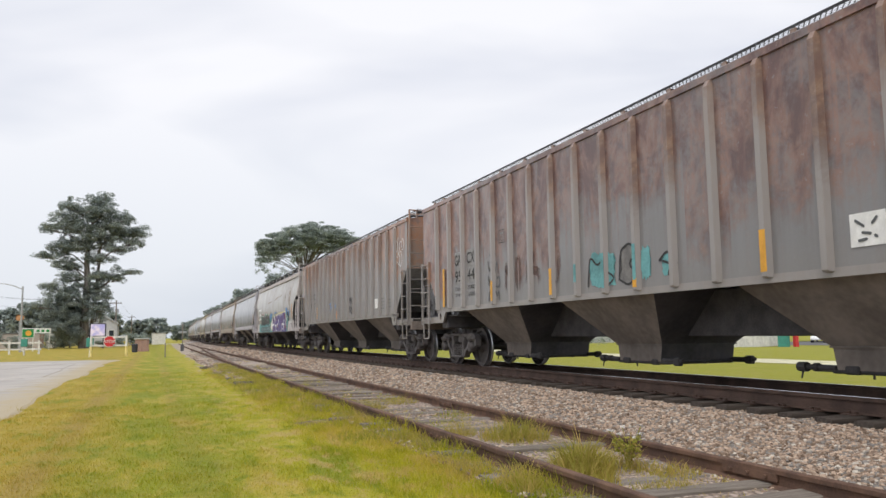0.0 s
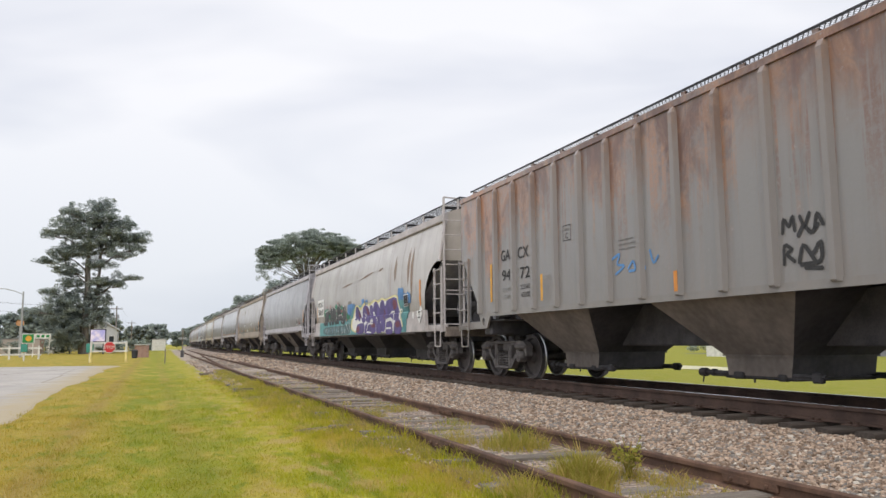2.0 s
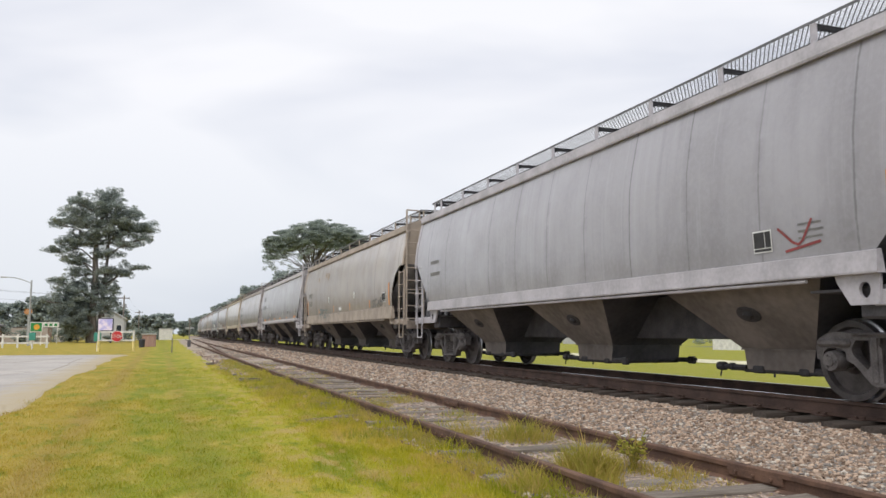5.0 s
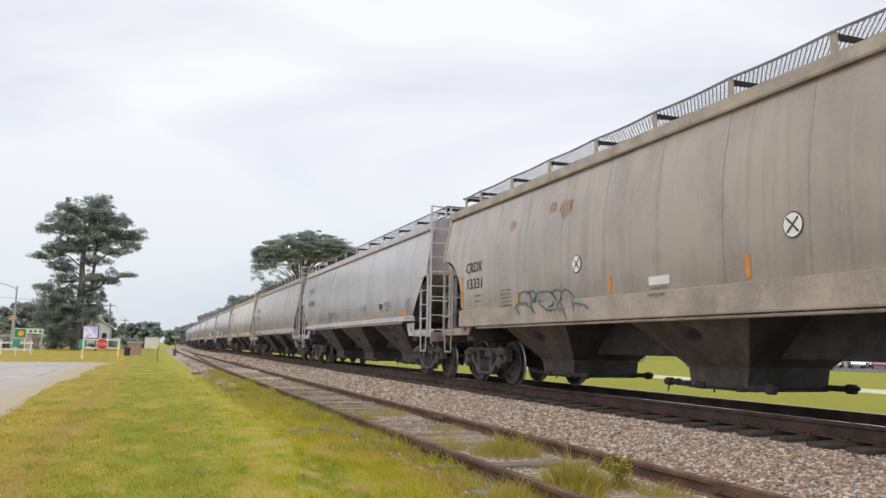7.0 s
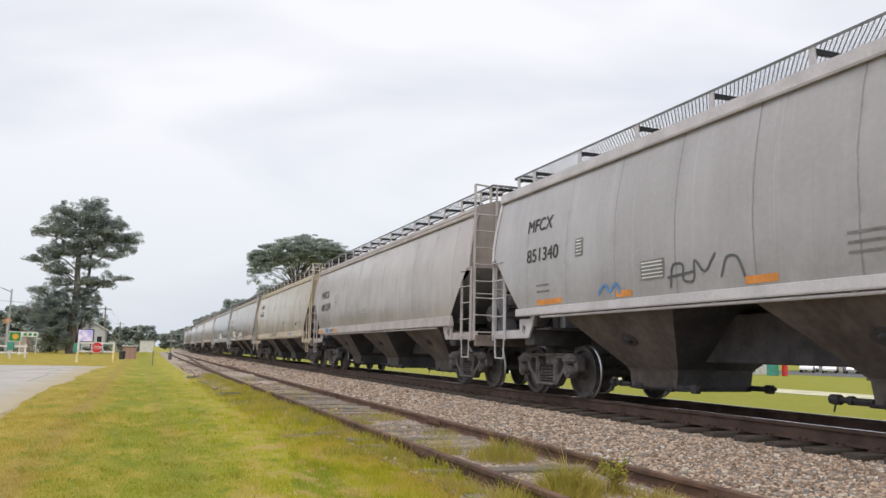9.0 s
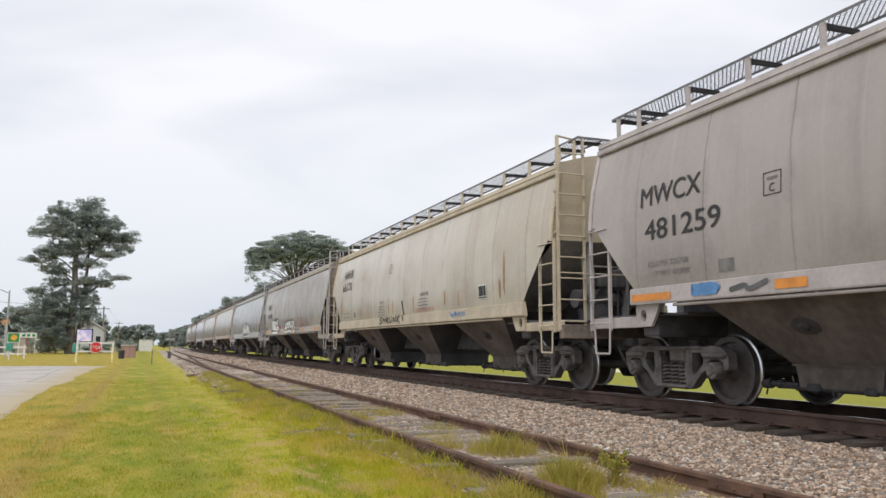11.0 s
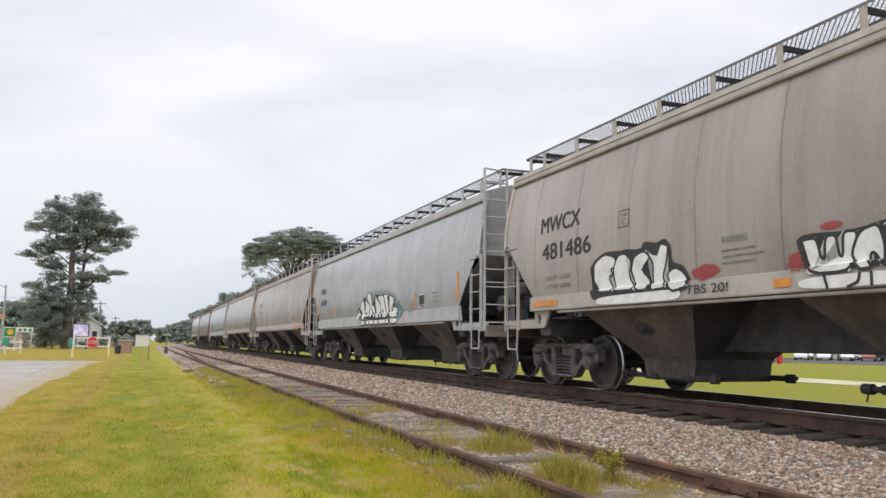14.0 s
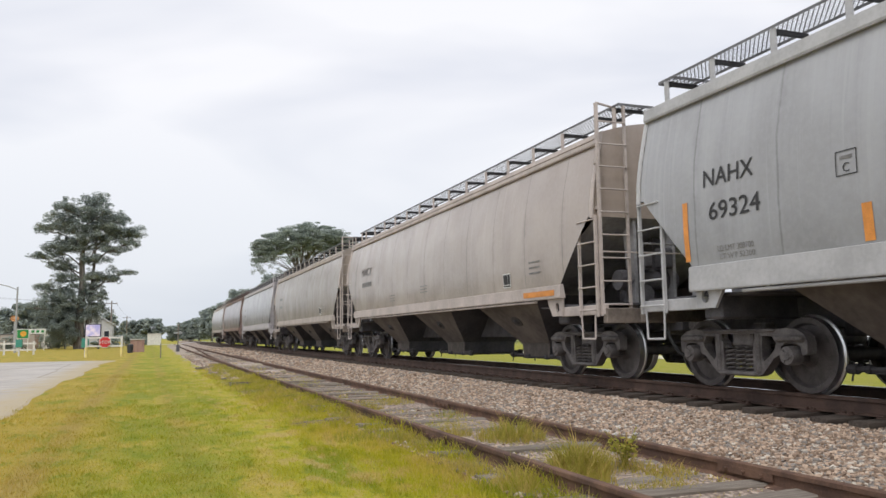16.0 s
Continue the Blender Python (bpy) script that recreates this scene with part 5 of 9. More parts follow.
old_pine(-8.75, 116)
spreading_tree(27.6, 150)
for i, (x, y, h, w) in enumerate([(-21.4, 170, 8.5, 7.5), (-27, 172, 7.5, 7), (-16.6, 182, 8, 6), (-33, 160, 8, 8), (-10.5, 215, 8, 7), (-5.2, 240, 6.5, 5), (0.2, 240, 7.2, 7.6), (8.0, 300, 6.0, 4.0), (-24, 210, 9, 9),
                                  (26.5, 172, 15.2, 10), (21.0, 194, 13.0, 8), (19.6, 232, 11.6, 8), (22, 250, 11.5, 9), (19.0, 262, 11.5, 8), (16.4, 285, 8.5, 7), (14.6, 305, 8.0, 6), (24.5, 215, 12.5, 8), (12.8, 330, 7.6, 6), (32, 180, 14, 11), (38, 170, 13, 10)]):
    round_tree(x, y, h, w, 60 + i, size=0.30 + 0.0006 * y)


def far_woods():
    """The distant belt of trees all round, one ragged mass of small leaves."""
    rng = random.Random(77)
    clumps = []
    for i in range(620):
        a = rng.uniform(0, 6.283)
        d = rng.uniform(430, 560)
        x, y = d * math.sin(a), d * math.cos(a)
        if abs(a) < 0.02 or abs(a - 6.283) < 0.02:
            continue
        h = rng.uniform(3.5, 9.5)
        clumps.append(((x, y, h * 0.5), (6.5, 6.5, h * 0.55), 1.0))
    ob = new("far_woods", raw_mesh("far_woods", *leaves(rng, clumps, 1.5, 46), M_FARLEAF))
    return tagged(ob, "distant belt of hazy green woods", "woods", kind="stuff")


far_woods()

# ---- beside the line, on the camera's side ----
M_FENCE = plain("chalky_white_paint", (0.62, 0.61, 0.58), 0.7, 0, 0.2, 3)
M_YPOST = plain("yellow_post_paint", (0.66, 0.55, 0.22), 0.6, 0, 0.2, 3)
M_RED = plain("stop_red", (0.50, 0.03, 0.035), 0.5, 0, 0.15, 3)
M_TEAL = plain("teal_box_paint", (0.05, 0.25, 0.20), 0.5, 0, 0.15, 3)
M_POLE = plain("weathered_pole_wood", (0.20, 0.175, 0.15), 0.9, 0, 0.25, 2)
M_METAL = plain("dull_galvanized", (0.38, 0.39, 0.40), 0.5, 0.6, 0.15, 3)
M_ROOF = plain("grey_shingles", (0.17, 0.165, 0.16), 0.9, 0, 0.2, 3)
M_TILE = plain("brown_roof_shingles", (0.26, 0.19, 0.155), 0.9, 0, 0.2, 3)
M_SIDING = plain("pale_siding_boards", (0.43, 0.435, 0.445), 0.7, 0, 0.12, 2)
M_GREYWALL = plain("grey_wall_paint", (0.34, 0.345, 0.35), 0.7, 0, 0.15, 2)
M_GLASS = plain("dark_window_glass", (0.035, 0.04, 0.05), 0.08, 0, 0.2, 2)
M_BIN = plain("dark_bin_plastic", (0.03, 0.032, 0.04), 0.6, 0, 0.2, 3)
M_GREEN = plain("green_sign_paint", (0.02, 0.22, 0.06), 0.5, 0, 0.1, 3)
M_CONC = plain("pale_concrete", (0.46, 0.45, 0.43), 0.85, 0, 0.15, 1.5)
M_DULLO = plain("faded_orange_sign", (0.50, 0.27, 0.13), 0.6, 0, 0.2, 3)
M_DRY = plain("dry_mown_strip", (0.52, 0.49, 0.33), 0.9, 0, 0.3, 1.2)
M_TAR = plain("dark_asphalt", (0.10, 0.10, 0.10), 0.9, 0, 0.2, 2)


def brick_mat():
    k = Net("red_brick_wall")
    t = k.n.new("ShaderNodeTexBrick")
    k.l.new(k.co((1, 1, 1)), t.inputs["Vector"])
    t.inputs["Scale"].default_value = 4.4
    for key, val in (("Color1", (0.34, 0.21, 0.165, 1)), ("Color2", (0.27, 0.16, 0.13, 1)), ("Mortar", (0.42, 0.38, 0.34, 1))):
        t.inputs[key].default_value = val
    return k.done(k.mix(k.step(k.noise(k.co(), 3, 3), 0.4, 0.7, 0, 0.4), t.outputs[0], (0.38, 0.25, 0.20)), 0.9)


M_BRICK = brick_mat()


def screen_mat():
    k = Net("lit_led_screen")
    k.b.inputs["Emission Strength"].default_value = 0.75
    k.put(k.b.inputs["Emission Color"], k.mix(k.step(k.noise(k.co(), 1.4, 2), 0.4, 0.65), (0.42, 0.38, 0.72), (0.92, 0.78, 0.82)))
    return k.done((0.1, 0.1, 0.12), 0.3)


M_SCREEN = screen_mat()


def text_mesh(body, size, material, name="lettering", offset=0.0, thick=0.0, align="CENTER"):
    c = bpy.data.curves.new("lettering", "FONT")
    c.body, c.size, c.align_x, c.offset, c.extrude = body, size, align, offset, thick
    ob = bpy.data.objects.new("lettering", c)
    scene.collection.objects.link(ob)
    me = bpy.data.meshes.new_from_object(ob.evaluated_get(bpy.context.evaluated_depsgraph_get()))
    bpy.data.objects.remove(ob)
    me.name = name
    me.materials.clear()
    me.materials.append(material)
    return me


def stop_gate():
    g = tagged(empty("stop_gate", pose(0, 59.1, 0)), "white and yellow pipe gate with a red stop sign", "gate")
    for x in (-4.0, -1.75):
        bm = bmesh.new()
        rod(bm, (x, 0, -0.1), (x, 0, 0.72), 0.085, 12)
        part("post_base", bm, M_YPOST, g, "faded yellow post foot")
        bm = bmesh.new()
        rod(bm, (x, 0, 0.72), (x, 0, 1.48), 0.075, 12)
        part("post", bm, M_FENCE, g)
    for z in (1.36, 0.78):
        bm = bmesh.new()
        box(bm, (-2.87, 0.0, z), (2.3, 0.07, 0.11), 0.01)
        part("rail", bm, M_FENCE, g)
    bm = bmesh.new()
    n = 8
    prism(bm, [(-2.84 + 0.41 * math.cos(math.pi / 8 + i * math.pi / 4), 1.06 + 0.41 * math.sin(math.pi / 8 + i * math.pi / 4)) for i in range(n)], -0.10, -0.085, "y")
    s = part("stop_sign", bm, M_FENCE, g, "red octagonal stop sign with a white rim")
    bm = bmesh.new()
    prism(bm, [(-2.84 + 0.375 * math.cos(math.pi / 8 + i * math.pi / 4), 1.06 + 0.375 * math.sin(math.pi / 8 + i * math.pi / 4)) for i in range(n)], -0.106, -0.101, "y")
    part("sign_face", bm, M_RED, s)
    part("lettering", text_mesh("STOP", 0.30, M_FENCE), None, s, "white letters", pose(-2.84, -0.111, 0.955, 90, 0, 0))
    return g


stop_gate()


def litter_box(x, y, h=0.62):
    b = tagged(empty("mail_box", pose(x, y, 0)), "small teal box on a thin post", "box", "teal boxes by the fence")
    bm = bmesh.new()
    box(bm, (0, 0, 0.70 + h / 2), (0.46, 0.30, h), 0.03)
    part("case", bm, M_TEAL, b)
    bm = bmesh.new()
    rod(bm, (0, 0, -0.1), (0, 0, 0.72), 0.05, 8)
    part("post", bm, M_FENCE, b)


litter_box(-4.15, 60.2), litter_box(-9.6, 70.0)


def rail_fence():
    f = tagged(empty("rail_fence", pose(-12.6, 77, 0)), "low white two-rail fence with square posts", "fence")
    for i in range(9):
        bm = bmesh.new()
        box(bm, (-6.0 + 1.15 * i, 0, 0.55), (0.15, 0.15, 1.3), 0.01)
        part("post", bm, M_FENCE, f)
    for z in (0.98, 0.42):
        bm = bmesh.new()
        box(bm, (-1.4, -0.03, z), (9.6, 0.05, 0.14), 0.01)
        part("rail", bm, M_FENCE, f)


rail_fence()


def brick_pier():
    p = tagged(empty("brick_sign_wall", pose(-1.0, 80.5, 0)), "low red brick wall with a pale cap", "wall")
    bm = bmesh.new()
    box(bm, (0, 0, 0.55), (1.25, 0.9, 1.2), 0.01)
    part("wall", bm, M_BRICK, p)
    bm = bmesh.new()
    box(bm, (0, 0, 1.19), (1.4, 1.05, 0.10), 0.02)
    part("cap", bm, M_CONC, p, "pale concrete cap")
    b = tagged(empty("trash_can", pose(-1.55, 76.2, 0)), "dark trash can on the grass", "trash can")
    bm = bmesh.new()
    rod(bm, (0, 0, 0), (0, 0, 0.68), 0.24, 14, 0.28)
    part("can", bm, M_BIN, b)
    bm = bmesh.new()
    rod(bm, (0, 0, 0.68), (0, 0, 0.78), 0.30, 14, 0.2)
    part("lid", bm, M_BIN, b)


brick_pier()


def shed(name, x, y, w, d, h, wall, roof, label, turn=0.0, gable=0.0, windows=0):
    s = tagged(empty(name, pose(x, y, ground_z(x), 0, 0, turn)), label, "building")
    bm = bmesh.new()
    if gable:
        prism(bm, [(-w / 2, 0), (w / 2, 0), (w / 2, h), (0, h + gable), (-w / 2, h)], -d / 2, d / 2, "y")
    else:
        box(bm, (0, 0, h / 2), (w, d, h), 0.02)
    wl_ = part("wall", bm, wall, s)
    for q in (-1, 1):
        bm = bmesh.new()
        if gable:
            prism(bm, [(q * (w / 2 + 0.3), h - 0.2), (0, h + gable + 0.05), (0, h + gable + 0.22), (q * (w / 2 + 0.3), h - 0.02)], -d / 2 - 0.3, d / 2 + 0.3, "y")
        else:
            box(bm, (q * w / 4, 0, h + 0.06), (w / 2 + 0.08, d + 0.15, 0.12), 0.01)
        part("roof", bm, roof, s)
    for i in range(windows):
        wx = -w / 2 + w * (i + 0.5) / windows
        bm = bmesh.new()
        box(bm, (wx, -d / 2 - 0.02, h * 0.55), (0.95, 0.06, 1.25), 0.01)
        fr = part("window", bm, M_FENCE, wl_)
        bm = bmesh.new()
        box(bm, (wx, -d / 2 - 0.055, h * 0.55), (0.78, 0.02, 1.08))
        part("pane", bm, M_GLASS, fr)
    return s


shed("white_shed", 1.0, 165, 2.5, 4, 2.15, M_FENCE, M_CONC, "small white flat-roofed shed by the road")
shed("house", -8.6, 152, 5.2, 8, 3.9, M_SIDING, M_SIDING, "pale boarded house with a low gable", 0, 1.5, 3)
shed("house", -26, 118, 11, 9, 2.4, M_BRICK, M_ROOF, "low house with a grey shingle roof", 0, 1.6, 4)
shed("shop", -19.5, 130, 8, 5, 2.1, M_BRICK, M_ROOF, "low brick shop with a flat dark roof", 0, 0, 2)
shed("house", -2.6, 262, 9, 8, 3.2, M_SIDING, M_ROOF, "far white house with a grey roof", 0, 1.8, 3)


def led_sign():
    s = tagged(empty("led_sign", pose(-6.87, 112.5, 0)), "lit white electronic message board on a dark frame", "sign")
    bm = bmesh.new()
    box(bm, (0, 0, 2.35), (2.0, 0.35, 1.85), 0.03)
    c = part("case", bm, M_BIN, s)
    bm = bmesh.new()
    box(bm, (0, -0.185, 2.42), (1.72, 0.02, 1.5))
    part("screen", bm, M_SCREEN, c, "glowing pale screen")
    for x in (-0.7, 0.7):
        bm = bmesh.new()
        rod(bm, (x, 0, -0.1), (x, 0, 1.45), 0.10, 10)
        part("post", bm, M_BIN, s)


led_sign()


def board_sign():
    s = tagged(empty("shop_sign", pose(-12.7, 95, 0)), "green and yellow shop sign in a white frame", "sign")
    bm = bmesh.new()
    box(bm, (0, 0, 1.95), (1.25, 0.16, 1.05), 0.02)
    c = part("frame", bm, M_FENCE, s)
    bm = bmesh.new()
    box(bm, (0, -0.085, 1.95), (1.08, 0.02, 0.90))
    part("panel", bm, M_GREEN, c)
    bm = bmesh.new()
    lathe(bm, [(0.0, 0.0), (0.30, 0.0)], 18, "z")
    bmesh.ops.rotate(bm, verts=bm.verts, matrix=Matrix.Rotation(radians(90), 3, "X"))
    part("emblem", bm, M_YELLOW, c, "yellow round emblem", pose(0.05, -0.105, 1.95))
    for x in (-0.5, 0.5):
        bm = bmesh.new()
        rod(bm, (x, 0, -0.1), (x, 0, 1.45), 0.06, 8)
        part("post", bm, M_FENCE, s)
    b = tagged(empty("banner", pose(-13.6, 110, 0)), "long white and green banner on posts", "sign")
    bm = bmesh.new()
    box(bm, (0, 0, 2.35), (2.9, 0.08, 0.62), 0.01)
    pn = part("panel", bm, M_FENCE, b)
    for i in range(5):
        bm = bmesh.new()
        box(bm, (-1.1 + 0.55 * i, -0.05, 2.35), (0.34, 0.02, 0.3))
        part("letter_bar", bm, M_GREEN, pn)
    for x in (-1.3, 1.3):
        bm = bmesh.new()
        rod(bm, (x, 0, -0.1), (x, 0, 2.1), 0.05, 8)
        part("post", bm, M_FENCE, b)
    w = tagged(empty("notice_panel", pose(-14.3, 131, 0)), "white painted panel with faded marks", "sign")
    bm = bmesh.new()
    box(bm, (0, 0, 1.05), (1.5, 0.10, 2.1), 0.02)
    part("panel", bm, M_FENCE, w)
    for i in range(4):
        bm = bmesh.new()
        box(bm, (-0.35 + 0.2 * i, -0.06, 0.7 + 0.28 * i), (0.32, 0.02, 0.16))
        part("mark", bm, M_GREYT, w)
    o = tagged(empty("orange_sign", pose(-15.7, 110, 0)), "orange round sign on a tall post", "sign")
    bm = bmesh.new()
    box(bm, (0, 0, 4.0), (0.9, 0.15, 0.7), 0.2)
    part("panel", bm, M_DULLO, o)
    bm = bmesh.new()
    rod(bm, (0, 0, -0.1), (0, 0, 3.6), 0.07, 8)
    part("post", bm, M_METAL, o)


board_sign()


def utility_pole(x, y, h, arms=1):
    p = tagged(empty("utility_pole", pose(x, y, 0)), "weathered wooden utility pole with a crossarm", "utility pole", "utility poles")
    bm = bmesh.new()
    rod(bm, (0, 0, -0.3), (0, 0, h), 0.17, 10, 0.11)
    part("pole", bm, M_POLE, p)
    for i in range(arms):
        bm = bmesh.new()
        box(bm, (0, -0.12, h - 0.5 - 0.8 * i), (1.9, 0.10, 0.12), 0.01)
        a = part("crossarm", bm, M_POLE, p)
        for xx in (-0.85, -0.3, 0.3, 0.85):
            bm = bmesh.new()
            rod(bm, (xx, -0.12, h - 0.44 - 0.8 * i), (xx, -0.12, h - 0.26 - 0.8 * i), 0.05, 7, 0.03)
            part("insulator", bm, M_METAL, a)
    bm = bmesh.new()
    rod(bm, (0.28, 0, h - 2.2), (0.28, 0, h - 1.5), 0.18, 10)
    part("transformer", bm, M_METAL, p)


utility_pole(-6.3, 150, 8.0), utility_pole(-5.6, 226, 7.4), utility_pole(-3.2, 300, 7.4), utility_pole(-1.6, 360, 7.4)


def street_lamp(x, y):
    p = tagged(empty("street_lamp", pose(x, y, 0)), "grey metal street lamp with a long curved arm", "street lamp")
    bm = bmesh.new()
    rod(bm, (0, 0, -0.2), (0, 0, 6.7), 0.12, 10, 0.08)
    part("pole", bm, M_METAL, p)
    bm = bmesh.new()
    rods(bm, [(0, 0, 6.4), (-0.8, 0, 6.75), (-1.6, 0, 6.95), (-2.3, 0, 7.0)], 0.045, 8)
    part("arm", bm, M_METAL, p)
    bm = bmesh.new()
    box(bm, (-2.55, 0, 6.98), (0.6, 0.22, 0.13), 0.04)
    part("lamp_head", bm, M_METAL, p)


street_lamp(-12.7, 90)


def wires():
    for i, (z, dx) in enumerate(((7.6, -0.8), (7.6, 0.8), (6.4, 0.0))):
        c = bpy.data.curves.new("overhead_wire", "CURVE")
        c.dimensions, c.bevel_depth = "3D", 0.012
        s = c.splines.new("POLY")
        pts = []
        stops = [(-40.0, 95.0, 8.2), (-6.3, 150, 7.6), (-5.6, 226, 7.0), (-3.2, 300, 7.0)]
        for (x0, y0, z0), (x1, y1, z1) in zip(stops, stops[1:]):
            for j in range(9):
                t = j / 9
                pts.append((x0 + (x1 - x0) * t + dx, y0 + (y1 - y0) * t, z0 + (z1 - z0) * t + z - 7.6 - 2.2 * t * (1 - t)))
        s.points.add(len(pts) - 1)
        for q, p in zip(s.points, pts):
            q.co = (*p, 1)
        c.materials.append(M_DARK)
        tagged(new("overhead_wire", c), "thin dark overhead power wire", "wire", "overhead wires")


wires()


def switch_stand():
    p = tagged(empty("switch_stand", pose(2.55, 77, 0)), "tall dark railway switch stand with a target", "switch stand")
    bm = bmesh.new()
    rod(bm, (0, 0, -0.1), (0, 0, 2.5), 0.05, 8)
    part("mast", bm, M_POLE, p)
    bm = bmesh.new()
    box(bm, (0, 0, 0.3), (0.3, 0.3, 0.7), 0.03)
    part("stand", bm, M_DARK, p)
    bm = bmesh.new()
    box(bm, (0, 0, 1.75), (0.75, 0.03, 0.16), 0.01)
    part("target", bm, M_METAL, p)
    bm = bmesh.new()
    rods(bm, [(-0.2, 0, 2.1), (0.2, 0, 2.1)], 0.02), rods(bm, [(-0.12, 0, 2.5), (0.12, 0, 2.5)], 0.04)
    part("lamp_bracket", bm, M_POLE, p)
    m = tagged(empty("marker_post", pose(0.74, 54, 0)), "thin dark marker post in the grass", "post")
    bm = bmesh.new()
    box(bm, (0, 0, 0.45), (0.07, 0.05, 1.0), 0.01)
    part("post", bm, M_POLE, m)


switch_stand()


def crossing_road():
    bm = bmesh.new()
    sheet(bm, [[(-160, 168, 0.03), (-160, 176, 0.03)], [(5.5, 168, 0.05), (5.5, 176, 0.05)], [(CX + 1.6, 168, 0.50), (CX + 1.6, 176, 0.50)], [(13.5, 168, 0.50), (13.5, 176, 0.50)], [(20, 168, 0.04), (20, 176, 0.04)], [(160, 168, 0.03), (160, 176, 0.03)]])
    tagged(part("road", bm, M_CONC), "pale concrete road over the grade crossing", "road", kind="structure")
    bm = bmesh.new()
    sheet(bm, [[(22.1, -120, 0.015), (25.1, -120, 0.015)], [(22.1, 10, 0.015), (25.1, 10, 0.015)], [(22.0, 34, 0.015), (25.0, 34, 0.015)], [(22.0, 160, 0.015), (24.6, 160, 0.015)]])
    tagged(part("footpath", bm, M_DRY), "pale dry strip across the far lawn", "path", kind="structure")
    bm = bmesh.new()
    sheet(bm, [[(82, -60, ground_z(82) + 0.03), (140, -60, ground_z(140) + 0.03)], [(72, 96, ground_z(72) + 0.03), (140, 96, ground_z(140) + 0.03)]])
    tagged(part("car_park", bm, M_TAR), "dark asphalt car park beyond the far lawn", "car park", kind="structure")


crossing_road()


# ---- beyond the line ----
def store():
    s = tagged(empty("store_building", pose(57.6, 65.6, ground_z(57.6), 0, 0, 17)), "low white store building with a red and white striped upper band", "building")
    bm = bmesh.new()
    box(bm, (0, 0, 0.7), (9.3, 3, 1.4), 0.01)
    part("wall", bm, M_FENCE, s)
    bm = bmesh.new()
    box(bm, (0, 0, 2.0), (9.4, 3.1, 1.2), 0.01)
    band = part("band", bm, M_RED, s, "red upper band")
    for i in range(6):
        bm = bmesh.new()
        box(bm, (-4.45 + 0.55 * i, -1.565, 2.0), (0.26, 0.03, 1.16))
        part("stripe", bm, M_FENCE, band)
    for i in range(3):
        bm = bmesh.new()
        box(bm, (-4.715, -1.1 + 0.9 * i, 2.0), (0.03, 0.4, 1.16))
        part("stripe", bm, M_FENCE, band)
    bm = bmesh.new()
    box(bm, (0, 0, 2.66), (9.6, 3.3, 0.14), 0.02)
    part("roof", bm, M_ROOF, s)
    p = tagged(empty("red_post", pose(61.9, 63.1, ground_z(61.9))), "red post beside a dark panel by the car park", "post")
    bm = bmesh.new()
    box(bm, (0, 0, 0.9), (0.42, 0.42, 1.8), 0.03)
    part("post", bm, M_RED, p)
    bm = bmesh.new()
    box(bm, (-1.0, 0.6, 0.8), (1.5, 0.12, 1.6), 0.02)
    part("panel", bm, M_TEAL, p, "dark teal panel")
    shed("house", 78, 128, 12, 9, 2.8, M_SIDING, M_ROOF, "far white house with a dark roof beyond the lawn", 10, 2.0, 4)
    shed("house", 60, 150, 13, 9, 2.8, M_BRICK, M_ROOF, "far brick house with a low roof", -8, 1.8, 4)
    shed("house", 118, 101, 15, 9, 2.6, M_GREYWALL, M_TILE, "low house with a brown gabled roof by the car park", -40, 2.2, 5)
    shed("shop", 168, 128, 26, 10, 4.2, M_GREYWALL, M_ROOF, "long grey shop beyond the car park", 60, 0, 6)
    round_tree(100, 98, 5.4, 8.5, 91, label="low spreading tree by the car park", size=0.22, per=90)


store()


def hedge(x, y, w, h, seed):
    rng = random.Random(seed)
    cl = [((x + rng.uniform(-w / 2, w / 2), y + rng.uniform(-0.5, 0.5), h * rng.uniform(0.3, 0.75)), (0.7, 0.6, h * 0.35), 1.0) for _ in range(int(w * 3))]
    ob = new("hedge", raw_mesh("hedge", *leaves(rng, cl, 0.10, 70), M_LEAF))
    tagged(ob, "clipped dark green hedge on the far lawn", "hedge")


hedge(43.5, 71, 5, 1.25, 1), hedge(48.5, 71.5, 3.4, 1.1, 2), hedge(38, 74, 3.0, 1.2, 3), hedge(55, 69, 5, 1.1, 4)


def parked_car(x, y, turn, paint, label):
    c = tagged(empty("parked_car", pose(x, y, ground_z(x) + 0.035, 0, 0, turn)), label, "car", "cars in the far car park")
    bm = bmesh.new()
    prism(bm, [(-2.2, 0.35), (-2.25, 0.62), (-2.1, 0.85), (-1.3, 0.95), (-0.6, 1.42), (0.8, 1.45), (1.55, 0.98), (2.15, 0.88), (2.25, 0.6), (2.2, 0.35)], -0.86, 0.86, "y")
    bmesh.ops.bevel(bm, geom=list(bm.edges), offset=0.06, segments=2, affect="EDGES")
    b = part("body", bm, paint, c, smooth=True)
    for s in (-1, 1):
        bm = bmesh.new()
        prism(bm, [(-1.05, 0.98), (-0.5, 1.35), (0.72, 1.37), (1.3, 1.0)], s * 0.865, s * 0.875, "y")
        part("window", bm, M_GLASS, b)
    for sx in (-1.35, 1.35):
        for s in (-1, 1):
            bm = bmesh.new()
            rod(bm, (sx, s * 0.70, 0.32), (sx, s * 0.89, 0.32), 0.32, 16)
            w = part("tyre", bm, M_HOSE, c)
            bm = bmesh.new()
            rod(bm, (sx, s * 0.88, 0.32), (sx, s * 0.90, 0.32), 0.19, 12)
            part("rim", bm, M_METAL, w)


